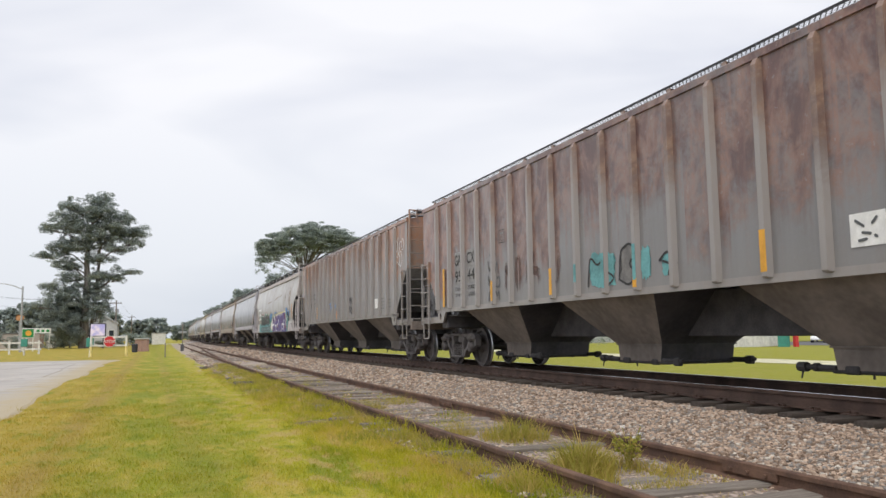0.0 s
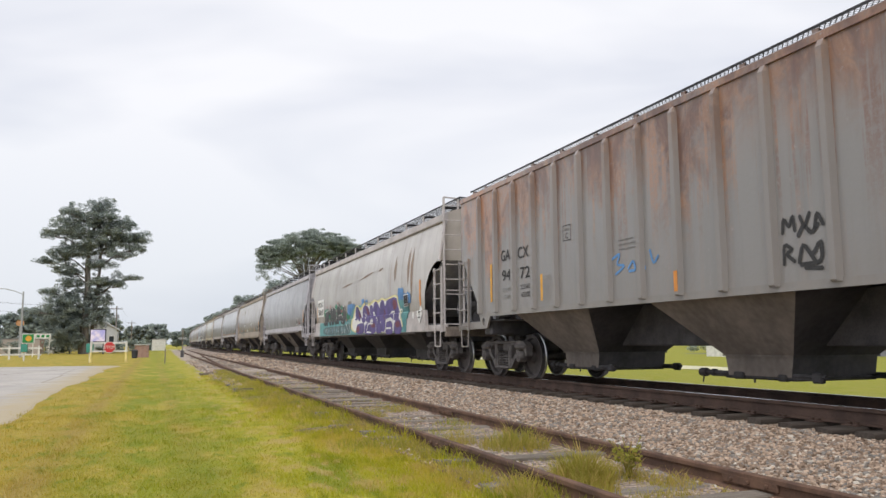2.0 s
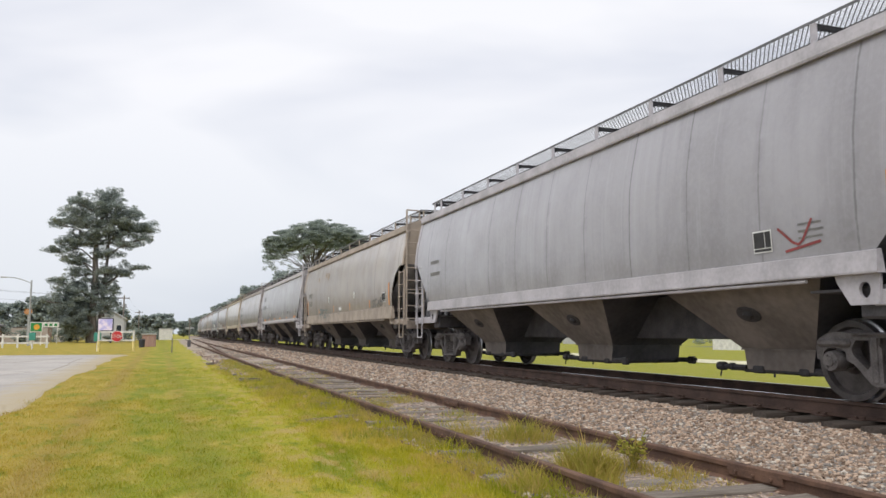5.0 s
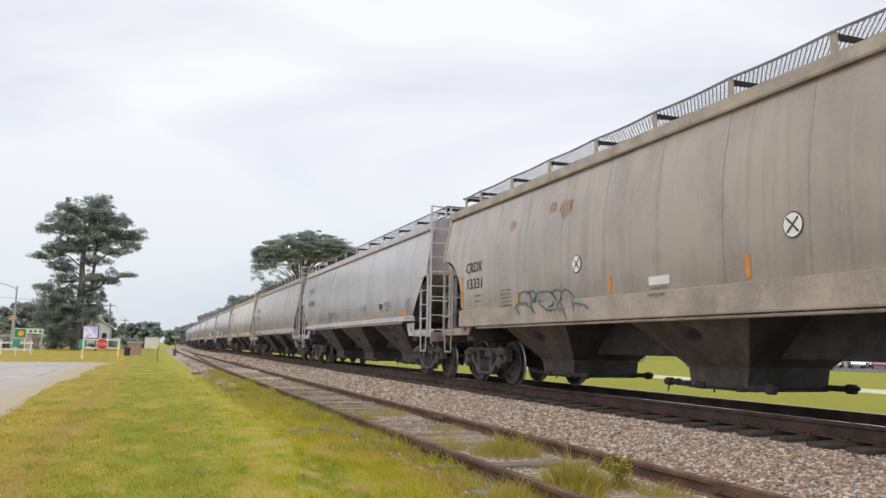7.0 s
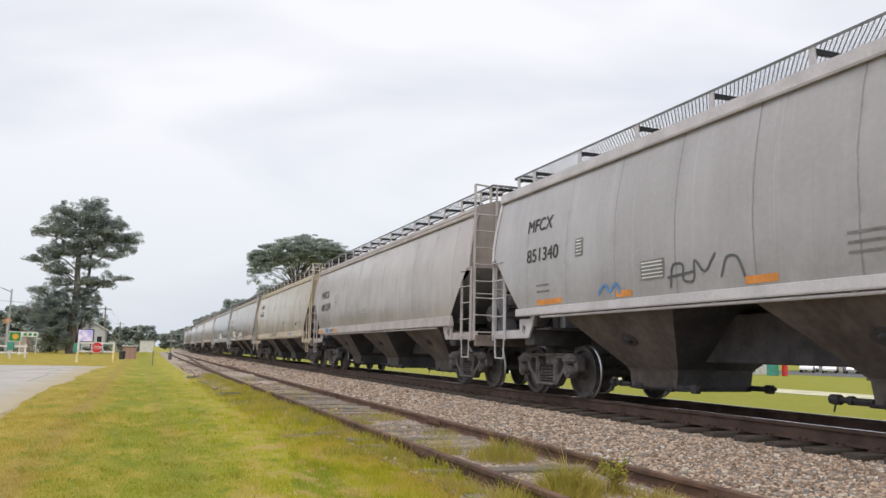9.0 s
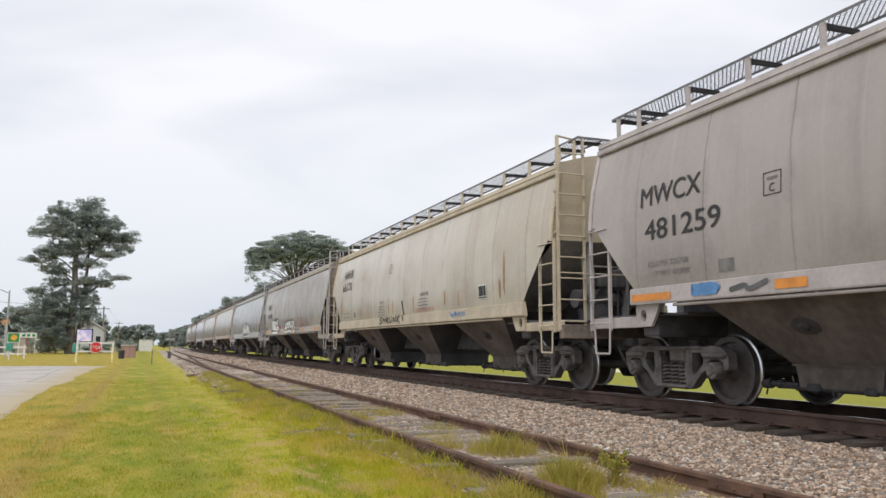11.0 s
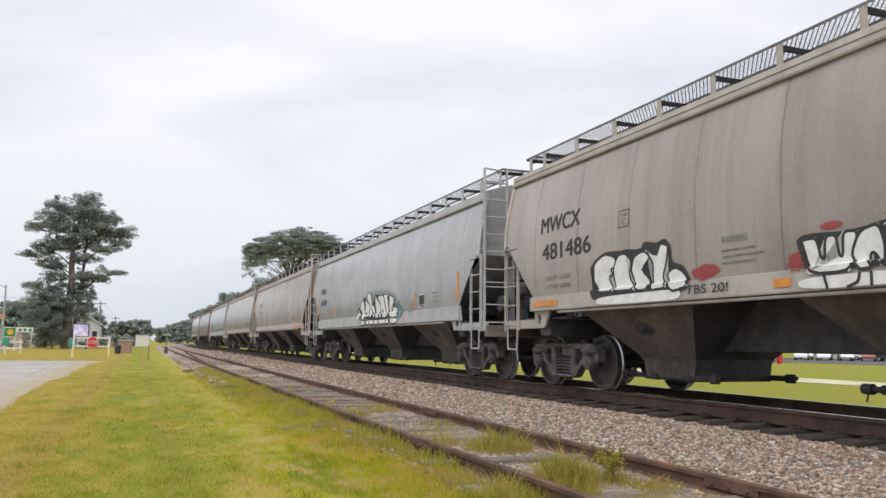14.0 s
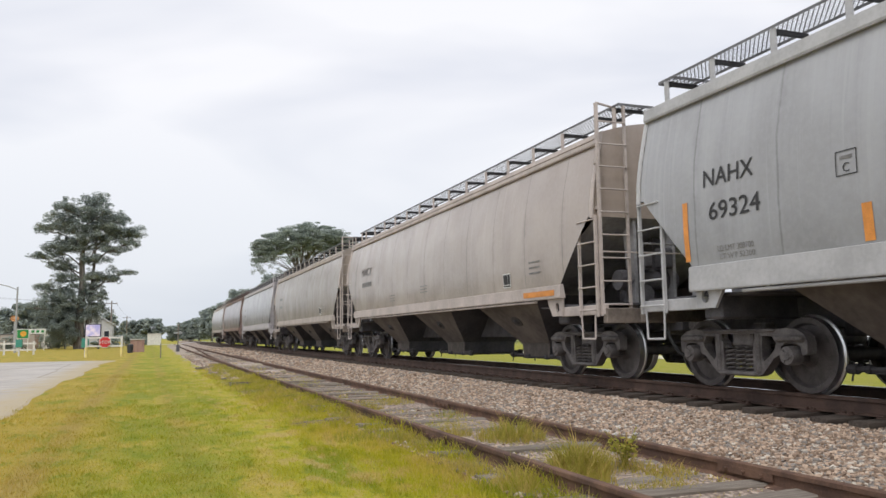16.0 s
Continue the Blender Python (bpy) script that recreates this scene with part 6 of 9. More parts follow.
P_SILVER = plain("silver_car_paint", (0.50, 0.51, 0.53), 0.25, 0.5, 0.05)
P_WHITE = plain("white_car_paint", (0.75, 0.75, 0.75), 0.25, 0, 0.05)
P_REDC = plain("dull_red_car_paint", (0.25, 0.07, 0.06), 0.3, 0.1, 0.05)
P_DARKC = plain("dark_car_paint", (0.06, 0.07, 0.09), 0.25, 0.2, 0.05)
SEDANS = [(P_WHITE, "white sedan in the far car park"), (P_SILVER, "silver sedan in the far car park"), (P_DARKC, "dark sedan in the far car park"), (P_WHITE, "white sedan in the far car park"), (P_REDC, "dull red sedan in the far car park")]
for i in range(18):
    row, j = divmod(i, 10)
    parked_car(88.5 + 1.75 * j + 7 * row, 86.0 - 2.15 * j + 6 * row, 40 + (i * 37) % 11 + (70 if i in (4, 13) else 0), *SEDANS[(i * 3 + row) % 5])


def shrub(x, y, w, h, seed):
    rng = random.Random(seed)
    b = tagged(empty("shrub", pose(x, y, 0)), "dark green shrub behind the fence", "shrub", "shrubs behind the fence")
    bm = bmesh.new()
    for i in range(4):
        limb(bm, [(0, 0, -0.1), (rng.uniform(-0.3, 0.3) * w, rng.uniform(-0.2, 0.2) * w, h * 0.6)], 0.05, 0.02, 5)
    part("stem", bm, M_BARK, b)
    cl = [((rng.uniform(-0.42, 0.42) * w, rng.uniform(-0.3, 0.3) * w, h * rng.uniform(0.12, 0.80)), (0.2 * w, 0.2 * w, h * 0.2), 1.0) for _ in range(16)]
    part("leaves", raw_mesh("leaves", *leaves(rng, cl, 0.16, 60), M_LEAF), None, b)


for i, (x, y, w, h) in enumerate([(-40, 112, 5, 2.6), (-36, 118, 6, 3.0), (-31, 104, 4, 1.6), (-21.5, 122, 4.5, 2.6), (-17.2, 121, 3.6, 2.0), (-13.0, 122, 3.6, 2.4), (-10.9, 121, 3.2, 2.8), (-5.5, 134, 2.6, 1.5), (-3.2, 150, 3.4, 2.4), (-1.5, 168, 3.0, 2.0), (-7.0, 130, 2.4, 1.1), (-16.2, 140, 5, 4.2), (-12.4, 138, 4.2, 4.4), (-23, 140, 6, 5.0)]):
    shrub(x, y, w, h, 300 + i)


# ---- markings on the cars: letters, reflectors, placards, painted graffiti ----
def soft_spray(name, color, full=0.85, streak=(8.0, 8.0), ragged=0.35):
    """A thin sprayed or run-down film that fades out towards its ragged rim."""
    k = Net(name)
    g = k.co(kind="Generated")
    v = k.co()
    fine = k.noise(k.co((1, streak[0], streak[1])), 1.0, 5, 0.65)
    grain = k.noise(v, 30, 3, 0.7)
    dy, dz = k.math("SUBTRACT", k.axis(g, "Y"), 0.5), k.math("SUBTRACT", k.axis(g, "Z"), 0.5)
    rim = k.math("SUBTRACT", 0.5, k.math("SQRT", k.math("ADD", k.math("MULTIPLY", dy, dy), k.math("MULTIPLY", dz, dz))))
    cover = k.step(k.math("ADD", rim, k.math("MULTIPLY", k.math("SUBTRACT", fine, 0.5), ragged)), 0.02, 0.24, 0.0, full)
    cover = k.math("MULTIPLY", cover, k.step(grain, 0.25, 0.55, 0.75, 1.0))
    k.done(k.mix(fine, tuple(c * 0.8 for c in color), tuple(min(1, c * 1.15) for c in color)), 0.6)
    clear, both = k.n.new("ShaderNodeBsdfTransparent"), k.n.new("ShaderNodeMixShader")
    k.l.new(cover, both.inputs[0])
    k.l.new(clear.outputs[0], both.inputs[1])
    k.l.new(k.b.outputs[0], both.inputs[2])
    k.l.new(both.outputs[0], k.out.inputs[0])
    return k.m


M_PURPLE = plain("purple_spray", (0.105, 0.080, 0.235), 0.6, 0, 0.35, 3)
M_MAROON = plain("maroon_spray", (0.16, 0.045, 0.075), 0.6, 0, 0.3, 3)
M_TEALP = plain("teal_spray", (0.13, 0.33, 0.34), 0.65, 0, 0.3, 3)
M_BLUEP = plain("blue_spray", (0.10, 0.24, 0.48), 0.65, 0, 0.25, 3)
M_REDP = plain("dull_red_spray", (0.26, 0.055, 0.055), 0.65, 0, 0.25, 3)
M_CREAMP = plain("pale_yellow_spray", (0.66, 0.60, 0.30), 0.65, 0, 0.15, 3)
M_GREYP = plain("charcoal_spray", (0.095, 0.10, 0.105), 0.65, 0, 0.25, 3)
M_HALO = soft_spray("thin_teal_overspray", (0.27, 0.36, 0.37), 0.75)
M_HALOD = soft_spray("teal_overspray", (0.17, 0.28, 0.29), 0.8)
M_TEALL = plain("pale_teal_spray", (0.22, 0.33, 0.36), 0.65, 0, 0.3, 3)
M_FADED2 = soft_spray("painted_out_grey", (0.27, 0.25, 0.235), 0.7)
M_GREENS, M_PINKS, M_BLUES, M_REDS = soft_spray("green_mist", (0.07, 0.30, 0.19), 0.9), soft_spray("pink_mist", (0.48, 0.20, 0.21), 0.9), soft_spray("blue_mist", (0.10, 0.25, 0.46), 0.9), soft_spray("red_mist", (0.34, 0.06, 0.065), 0.95, (9.0, 9.0), 0.75)
M_SCAR = plain("bare_scraped_steel", (0.17, 0.11, 0.075), 0.75, 0, 0.3, 5)
M_FADERED = plain("faded_red_stencil", (0.40, 0.16, 0.12), 0.7, 0, 0.3, 5)
M_FAINT = soft_spray("faint_orange_stain", (0.42, 0.26, 0.12), 0.5, (2.5, 1.6), 1.0)
M_TEALD = plain("dark_teal_spray", (0.09, 0.15, 0.16), 0.65, 0, 0.3, 3)
M_FADED = plain("faded_black_panel", (0.24, 0.235, 0.23), 0.7, 0, 0.3, 4)
M_BROWNP = soft_spray("brown_spray", (0.13, 0.072, 0.06), 0.7, (5.0, 3.0), 0.5)
M_RUSTP = soft_spray("rust_wash", (0.30, 0.185, 0.115), 0.6, (7.0, 0.7), 0.7)
M_RUSTO = soft_spray("orange_rust_run", (0.46, 0.24, 0.09), 0.8, (9.0, 0.8), 0.7)


def skin(sh, z, lift):
    """How far out the near side's surface lies at a height, sill included."""
    if sh.kind != "round":
        return -(1.54 + lift)
    return -(sh.half(z) + lift) if z > 1.605 else -(sh.half(1.5) + 0.056 + lift)


def lay(bm, sh, lift):
    """Lays a flat shape, drawn in y and z, onto the car's side."""
    for z in [1.595, 1.612] + [1.10 + 0.15 * i for i in range(18)]:
        bmesh.ops.bisect_plane(bm, geom=list(bm.verts) + list(bm.edges) + list(bm.faces), plane_co=(0, 0, z), plane_no=(0, 0, 1))
    for v in bm.verts:
        v.co.x = skin(sh, v.co.z, lift + v.co.x)
        v.co.y += 0.15 if sh is CARS[4][1] else 0.0


def shape_bm(pts):
    bm = bmesh.new()
    vs = [bm.verts.new((0, y, z)) for y, z in pts]
    f = bm.faces.new(vs)
    bmesh.ops.triangulate(bm, faces=[f])
    return bm


def stroke_bm(lines, w):
    """Spray strokes of width w along open lines, with rounded ends and bends."""
    bm = bmesh.new()
    h = w / 2
    for k, pts in enumerate(lines):
        # soften the corners
        fine = [pts[0]]
        for i in range(1, len(pts) - 1):
            (a, b), (c, d), (e, f) = pts[i - 1], pts[i], pts[i + 1]
            fine += [(c + (a - c) * 0.28, d + (b - d) * 0.28), (c + (a - c) * 0.08 + (e - c) * 0.08, d + (b - d) * 0.08 + (f - d) * 0.08), (c + (e - c) * 0.28, d + (f - d) * 0.28)]
        fine.append(pts[-1])
        left, right = [], []
        for i, (y, z) in enumerate(fine):
            p, q = fine[max(0, i - 1)], fine[min(len(fine) - 1, i + 1)]
            dy, dz = q[0] - p[0], q[1] - p[1]
            l = math.hypot(dy, dz) or 1
            left.append((y - dz / l * h, z + dy / l * h)), right.append((y + dz / l * h, z - dy / l * h))
        x = 0.0009 * (k % 4)
        L, R = [bm.verts.new((x, *p)) for p in left], [bm.verts.new((x, *p)) for p in right]
        for i in range(len(L) - 1):
            bm.faces.new((L[i], L[i + 1], R[i + 1], R[i]))
        for (y, z), (u, v), a, b in ((fine[0], fine[1], L[0], R[0]), (fine[-1], fine[-2], L[-1], R[-1])):
            l = math.hypot(y - u, z - v) or 1
            c = bm.verts.new((x, y + (y - u) / l * h * 0.75, z + (z - v) / l * h * 0.75))
            bm.faces.new((a, b, c))
    return bm


def paint(ci, name, bm, material, lift=0.006, label=""):
    car, sh, body = CARS[ci]
    lay(bm, sh, lift)
    return part(name, bm, material, body, label)


def patch(ci, name, y0, y1, z0, z1, material, lift=0.006, label="", slant=0.0):
    return paint(ci, name, shape_bm([(y0, z0), (y1, z0), (y1 + slant, z1), (y0 + slant, z1)]), material, lift, label)


def letters(ci, text, y, z, cap, material=M_BLACK, lift=0.008, width=None, name="lettering", label="black stencilled letters"):
    """Writing on the near side; y is its left end, cap the height of its capitals."""
    car, sh, body = CARS[ci]
    me = text_mesh(text, cap / 0.70, material, name, 0.0, 0.0, "LEFT")
    xs = [v.co.x for v in me.vertices]
    k = (width / (max(xs) - min(xs))) if width else 1.0
    bm = bmesh.new()
    passes = 3 if cap > 0.1 else 1      # large stencils are sprayed over again, a little aside
    for n in range(passes):
        old = len(bm.verts)
        bm.from_mesh(me)
        bm.verts.ensure_lookup_table()
        for v in bm.verts[old:]:
            q = n - (passes - 1) / 2
            v.co = (0.0006 * n, y - (v.co.x - min(xs)) * k - 0.016 * cap * q, z + v.co.y + 0.011 * cap * q)
    bmesh.ops.triangulate(bm, faces=bm.faces)
    lay(bm, sh, lift)
    return part(name, bm, material, body, label)


def bars(ci, y, z, w, rows, gap=0.075, material=M_GREYT, lift=0.006, seed=0):
    """Small print too faint to read: plain rows."""
    rng = random.Random(seed + ci)
    for i in range(rows):
        patch(ci, "print_bar", y, y - w * rng.uniform(0.75, 1.0), z - gap * i, z - gap * i + gap * 0.30, material, lift)


def reflector(ci, y, z0, z1, material=M_ORANGE, w=0.10, slant=0.0, lift=0.006):
    patch(ci, "reflector", y, y - w, z0, z1, material, lift, "", slant)


def placard(ci, y, z, w, h, lift=0.008):
    p = patch(ci, "placard", y, y - w, z, z + h, M_WHITE, lift, "black and white data placard")
    for a, b, c, d in ((0.05, 0.62, 0.22, 0.93), (0.66, 0.95, 0.22, 0.93), (0.05, 0.95, 0.06, 0.17)):
        car, sh, body = CARS[ci]
        bm = shape_bm([(y - w * a, z + h * c), (y - w * b, z + h * c), (y - w * b, z + h * d), (y - w * a, z + h * d)])
        lay(bm, sh, lift + 0.004)
        part("placard_field", bm, M_BLACK, body)


def plate_box(ci, y, z, s, letter="C"):
    l = 0.012
    paint(ci, "plate_frame", stroke_bm([[(y, z), (y - s, z)], [(y - s, z), (y - s, z + s)], [(y - s, z + s), (y, z + s)], [(y, z + s), (y, z)]], l), M_BLACK)
    letters(ci, letter, y - s * 0.33, z + s * 0.12, s * 0.38, width=s * 0.32)
    patch(ci, "print_bar", y - s * 0.2, y - s * 0.8, z + s * 0.66, z + s * 0.80, M_GREYT)


def disc_bm(y, z, r, n=20):
    return shape_bm([(y + r * math.cos(2 * math.pi * i / n), z + r * math.sin(2 * math.pi * i / n)) for i in range(n)])


def cloud_bm(y0, y1, z0, z1, seed, n=34, rough=0.25):
    """An uneven sprayed field."""
    rng = random.Random(seed)
    cy, cz, ry, rz = (y0 + y1) / 2, (z0 + z1) / 2, abs(y1 - y0) / 2, (z1 - z0) / 2
    pts = []
    for i in range(n):
        a = 2 * math.pi * i / n
        k = 1 - rough * rng.random()
        q = 1.0 / max(abs(math.cos(a)), abs(math.sin(a))) ** 0.75
        pts.append((cy + ry * k * math.cos(a) * q * 0.97, max(z0, min(z1 + 0.05, cz + rz * k * math.sin(a) * q))))
    return shape_bm(pts)


FORMS = {
    "S": [[(0.9, 0.88), (0.45, 1.0), (0.12, 0.74), (0.5, 0.5), (0.85, 0.24), (0.45, 0.0), (0.05, 0.15)]],
    "C": [[(0.9, 0.84), (0.5, 1.0), (0.1, 0.6), (0.15, 0.14), (0.5, 0.0), (0.92, 0.2)]],
    "A": [[(0.05, 0.0), (0.45, 1.0), (0.88, 0.0)], [(0.18, 0.38), (0.75, 0.42)]],
    "B": [[(0.1, 0.0), (0.12, 1.0), (0.7, 0.9), (0.62, 0.6), (0.15, 0.52)], [(0.15, 0.52), (0.85, 0.4), (0.78, 0.06), (0.1, 0.0)]],
    "H": [[(0.12, 1.0), (0.08, 0.0)], [(0.1, 0.5), (0.85, 0.55)], [(0.88, 1.05), (0.82, -0.05)]],
    "R": [[(0.1, 0.0), (0.12, 1.0), (0.75, 0.85), (0.6, 0.55), (0.15, 0.48), (0.9, -0.05)]],
    "U": [[(0.1, 1.0), (0.12, 0.2), (0.45, 0.0), (0.8, 0.2), (0.85, 1.0)]],
    "N": [[(0.1, 0.0), (0.12, 1.0), (0.78, 0.0), (0.85, 1.05)]],
    "K": [[(0.12, 1.05), (0.08, 0.0)], [(0.85, 1.0), (0.15, 0.5), (1.05, -0.08)]],
}


def scrawl(ci, text, y, z, cap, width, stroke, material, lift, label):
    """Hand-sprayed letters, each one its own stroke, a little uneven."""
    rng = random.Random(ci * 7 + len(text))
    w = width / len(text)
    for i, ch in enumerate(text):
        dz, k, lean = rng.uniform(-0.06, 0.06) * cap, rng.uniform(0.88, 1.1), rng.uniform(0.0, 0.25)
        lines = [[(y - w * (i + 0.86 * u + lean * v * 0.4), z + dz + cap * k * v) for u, v in line] for line in FORMS[ch]]
        for line in lines:
            paint(ci, "graffiti", stroke_bm([line], stroke), material, lift + 0.001 * (i % 3), label)


def rounded(pts, turns=2):
    """Cuts a closed outline's corners, as fat spray caps do."""
    for _ in range(turns):
        out = []
        for (a, b), (c, d) in zip(pts, pts[1:] + pts[:1]):
            out += [(a + (c - a) * 0.22, b + (d - b) * 0.22), (a + (c - a) * 0.78, b + (d - b) * 0.78)]
        pts = out
    return pts


def spray(ci, pts, material, lift, label):
    return paint(ci, "graffiti", shape_bm(rounded(pts)), material, lift, label)


def tick(ci, pts, w, material, lift, label):
    return paint(ci, "graffiti", stroke_bm([pts], w), material, lift, label)


def fat(ci, pts, fill, edge, lift, label):
    """A filled letter with a dark rim."""
    soft = rounded(pts, 1)
    paint(ci, "graffiti_outline", stroke_bm([soft + soft[:1]], 0.05), edge, lift + 0.004)
    return paint(ci, "graffiti", shape_bm(soft), fill, lift, label)


def grown(pts, d):
    """Moves a closed outline outwards."""
    area = sum(a * f - c * b for (a, b), (c, f) in zip(pts, pts[1:] + pts[:1]))
    q, out = (1 if area > 0 else -1), []
    for (a, b), (c, e), (f, g) in zip(pts[-1:] + pts[:-1], pts, pts[1:] + pts[:1]):
        dy, dz = f - a, g - b
        l = math.hypot(dy, dz) or 1.0
        out.append((c + q * d * dz / l, e - q * d * dy / l))
    return out


def white(ci, pts, lift, label):
    """A fat white letter inside a thin black line; each lies a little over the one before."""
    WHITES.append(ci)
    soft = grown(pts, 0.008)
    lift += 0.0012 * (len(WHITES) % 4)
    paint(ci, "graffiti_outline", stroke_bm([soft + soft[:1]], 0.034), M_BLACK, lift + 0.0006)
    return paint(ci, "graffiti", shape_bm(soft), M_WHITE, lift, label)


WHITES = []


def purple(pts):
    return paint(2, "graffiti", shape_bm(grown(rounded(pts, 1), 0.05)), M_PURPLE, 0.020, "purple graffiti letter")


def ground_coat(ci, pts, label):
    return paint(ci, "graffiti", shape_bm(grown(rounded(pts), -0.025)), M_BLACK, 0.010, label)


def bay_scrawl(ci, lines, w):
    """Sprayed strokes on the sloping side of a hopper bay, drawn in y and z."""
    car, sh, body = CARS[ci]
    for line in lines:
        bm = stroke_bm([line], w)
        for v in bm.verts:
            v.co.x = -1.5 + 0.8 * (1.47 - v.co.z) / 0.92 - 0.012
        part("graffiti", bm, M_BLACK, body, "loose black sprayed scrawl")


def pieces():
    bay_scrawl(5, [[(-3.51, 1.26), (-3.47, 1.31), (-3.61, 1.35), (-3.77, 1.3), (-3.7, 1.21), (-3.54, 1.19)], [(-3.77, 1.32), (-3.95, 1.27), (-3.89, 1.18), (-4.04, 1.28), (-4.07, 1.2), (-4.19, 1.3), (-4.17, 1.39), (-4.31, 1.23), (-4.53, 1.2)], [(-4.27, 1.36), (-4.58, 1.22), (-5.09, 1.26), (-5.42, 1.35), (-5.5, 1.3), (-5.36, 1.19)]], 0.035)
    # the charcoal piece and its colour clouds
    spray(2, [(5.73, 1.72), (5.83, 1.95), (5.58, 2.1), (5.2, 2.12), (4.8, 2.22), (4.51, 2.21), (4.47, 2.06), (5.2, 1.95), (5.42, 1.7)], M_GREENS, 0.0080, "green sprayed cloud")
    spray(2, [(3.62, 2.15), (3.54, 2.3), (3.17, 2.26), (3.04, 2.12), (3.19, 1.98)], M_GREENS, 0.0080, "green sprayed cloud")
    spray(2, [(2.58, 2.08), (2.51, 2.18), (2.26, 2.2), (2.14, 2.13), (2.16, 1.99), (2.4, 1.93)], M_GREENS, 0.0080, "green sprayed cloud")
    spray(2, [(1.63, 1.53), (1.67, 1.85), (1.46, 1.92), (1.07, 1.85), (0.95, 1.65), (1.11, 1.52)], M_GREENS, 0.0080, "green sprayed cloud")
    spray(2, [(1.45, 1.97), (1.34, 2.06), (1.26, 2.0), (1.3, 1.91)], M_GREENS, 0.0080, "green sprayed cloud")
    spray(2, [(4.47, 2.24), (4.39, 2.3), (4.27, 2.23), (4.31, 2.11), (4.45, 2.13)], M_PINKS, 0.0095, "pink sprayed spot")
    spray(2, [(3.14, 2.27), (3.08, 2.35), (2.96, 2.32), (2.98, 2.22)], M_PINKS, 0.0095, "pink sprayed spot")
    spray(2, [(2.5, 1.9), (2.47, 2.05), (2.27, 2.04), (2.21, 1.91), (2.34, 1.86)], M_PINKS, 0.0095, "pink sprayed spot")
    spray(2, [(1.6, 1.51), (1.58, 1.64), (1.38, 1.62), (1.28, 1.53)], M_PINKS, 0.0095, "pink sprayed spot")
    spray(2, [(1.31, 1.97), (1.27, 2.07), (1.18, 2.04), (1.21, 1.96)], M_PINKS, 0.0095, "pink sprayed spot")
    spray(2, [(5.19, 2.16), (5.07, 2.3), (4.94, 2.24), (5.0, 2.13)], M_PINKS, 0.0095, "pink sprayed spot")
    spray(2, [(1.1, 1.74), (1.02, 1.95), (0.84, 1.98), (0.7, 1.87), (0.75, 1.7), (0.95, 1.67)], M_BLUES, 0.0110, "blue sprayed spot")
    spray(2, [(0.68, 2.08), (0.44, 2.19), (0.17, 2.11), (0.18, 1.93), (0.5, 1.98)], M_BLUES, 0.0110, "blue sprayed spot")
    spray(2, [(5.64, 1.38), (3.48, 1.4), (1.82, 1.4), (0.74, 1.46), (0.68, 1.26), (0.74, 1.07), (3.07, 1.08), (5.59, 1.09)], M_TEALD, 0.0120, "dark teal sprayed band")
    fat(2, [(5.5, 1.52), (5.5, 1.79), (5.29, 1.79), (5.36, 2.01), (4.49, 2.08), (4.53, 1.96), (4.71, 1.9), (4.71, 1.47), (4.97, 1.46), (5.03, 1.87), (5.06, 1.48), (5.28, 1.49)], M_GREYP, M_BLACK, 0.014, "charcoal graffiti letter")
    fat(2, [(4.4, 1.48), (4.39, 1.96), (4.24, 2.15), (4.02, 2.16), (3.82, 1.94), (3.71, 1.49), (3.93, 1.48), (4.01, 1.74), (4.16, 1.73), (4.1, 1.48)], M_GREYP, M_BLACK, 0.014, "charcoal graffiti letter")
    fat(2, [(3.76, 1.49), (3.87, 2.13), (3.38, 2.12), (3.12, 1.6), (3.04, 1.48), (3.31, 1.49), (3.58, 1.86), (3.53, 1.49)], M_GREYP, M_BLACK, 0.014, "charcoal graffiti letter")
    fat(2, [(3.07, 1.52), (3.12, 2.01), (2.93, 2.21), (2.75, 2.24), (2.49, 2.04), (2.44, 1.88), (2.66, 1.86), (2.77, 1.97), (2.88, 1.9), (2.84, 1.77), (2.28, 1.85), (1.96, 1.47), (2.2, 1.48), (2.42, 1.68), (2.75, 1.64), (2.64, 1.48)], M_GREYP, M_BLACK, 0.014, "charcoal graffiti letter")
    fat(2, [(2.09, 1.48), (2.11, 2.1), (1.83, 2.12), (1.79, 1.96), (1.69, 1.93), (1.63, 1.46)], M_GREYP, M_BLACK, 0.014, "charcoal graffiti letter")
    tick(2, [(5.36, 2.01), (4.49, 2.08)], 0.022, M_WHITE, 0.024, "white graffiti highlight")
    tick(2, [(4.39, 1.96), (4.24, 2.15), (4.02, 2.16), (3.82, 1.94)], 0.022, M_WHITE, 0.024, "white graffiti highlight")
    tick(2, [(3.7, 2.13), (3.38, 2.12), (3.12, 1.6)], 0.022, M_WHITE, 0.024, "white graffiti highlight")
    tick(2, [(3.0, 2.14), (2.76, 2.23), (2.49, 2.04)], 0.022, M_WHITE, 0.024, "white graffiti highlight")
    tick(2, [(2.84, 1.77), (2.28, 1.85), (1.96, 1.47)], 0.022, M_WHITE, 0.024, "white graffiti highlight")
    tick(2, [(2.03, 2.11), (1.83, 2.12), (1.78, 1.96), (1.68, 1.93)], 0.022, M_WHITE, 0.024, "white graffiti highlight")
    tick(2, [(4.99, 1.41), (4.77, 1.12)], 0.022, M_WHITE, 0.024, "white graffiti highlight")
    tick(2, [(4.1, 1.39), (4.02, 1.12)], 0.022, M_WHITE, 0.024, "white graffiti highlight")
    tick(2, [(3.48, 1.4), (3.29, 1.08)], 0.022, M_WHITE, 0.024, "white graffiti highlight")
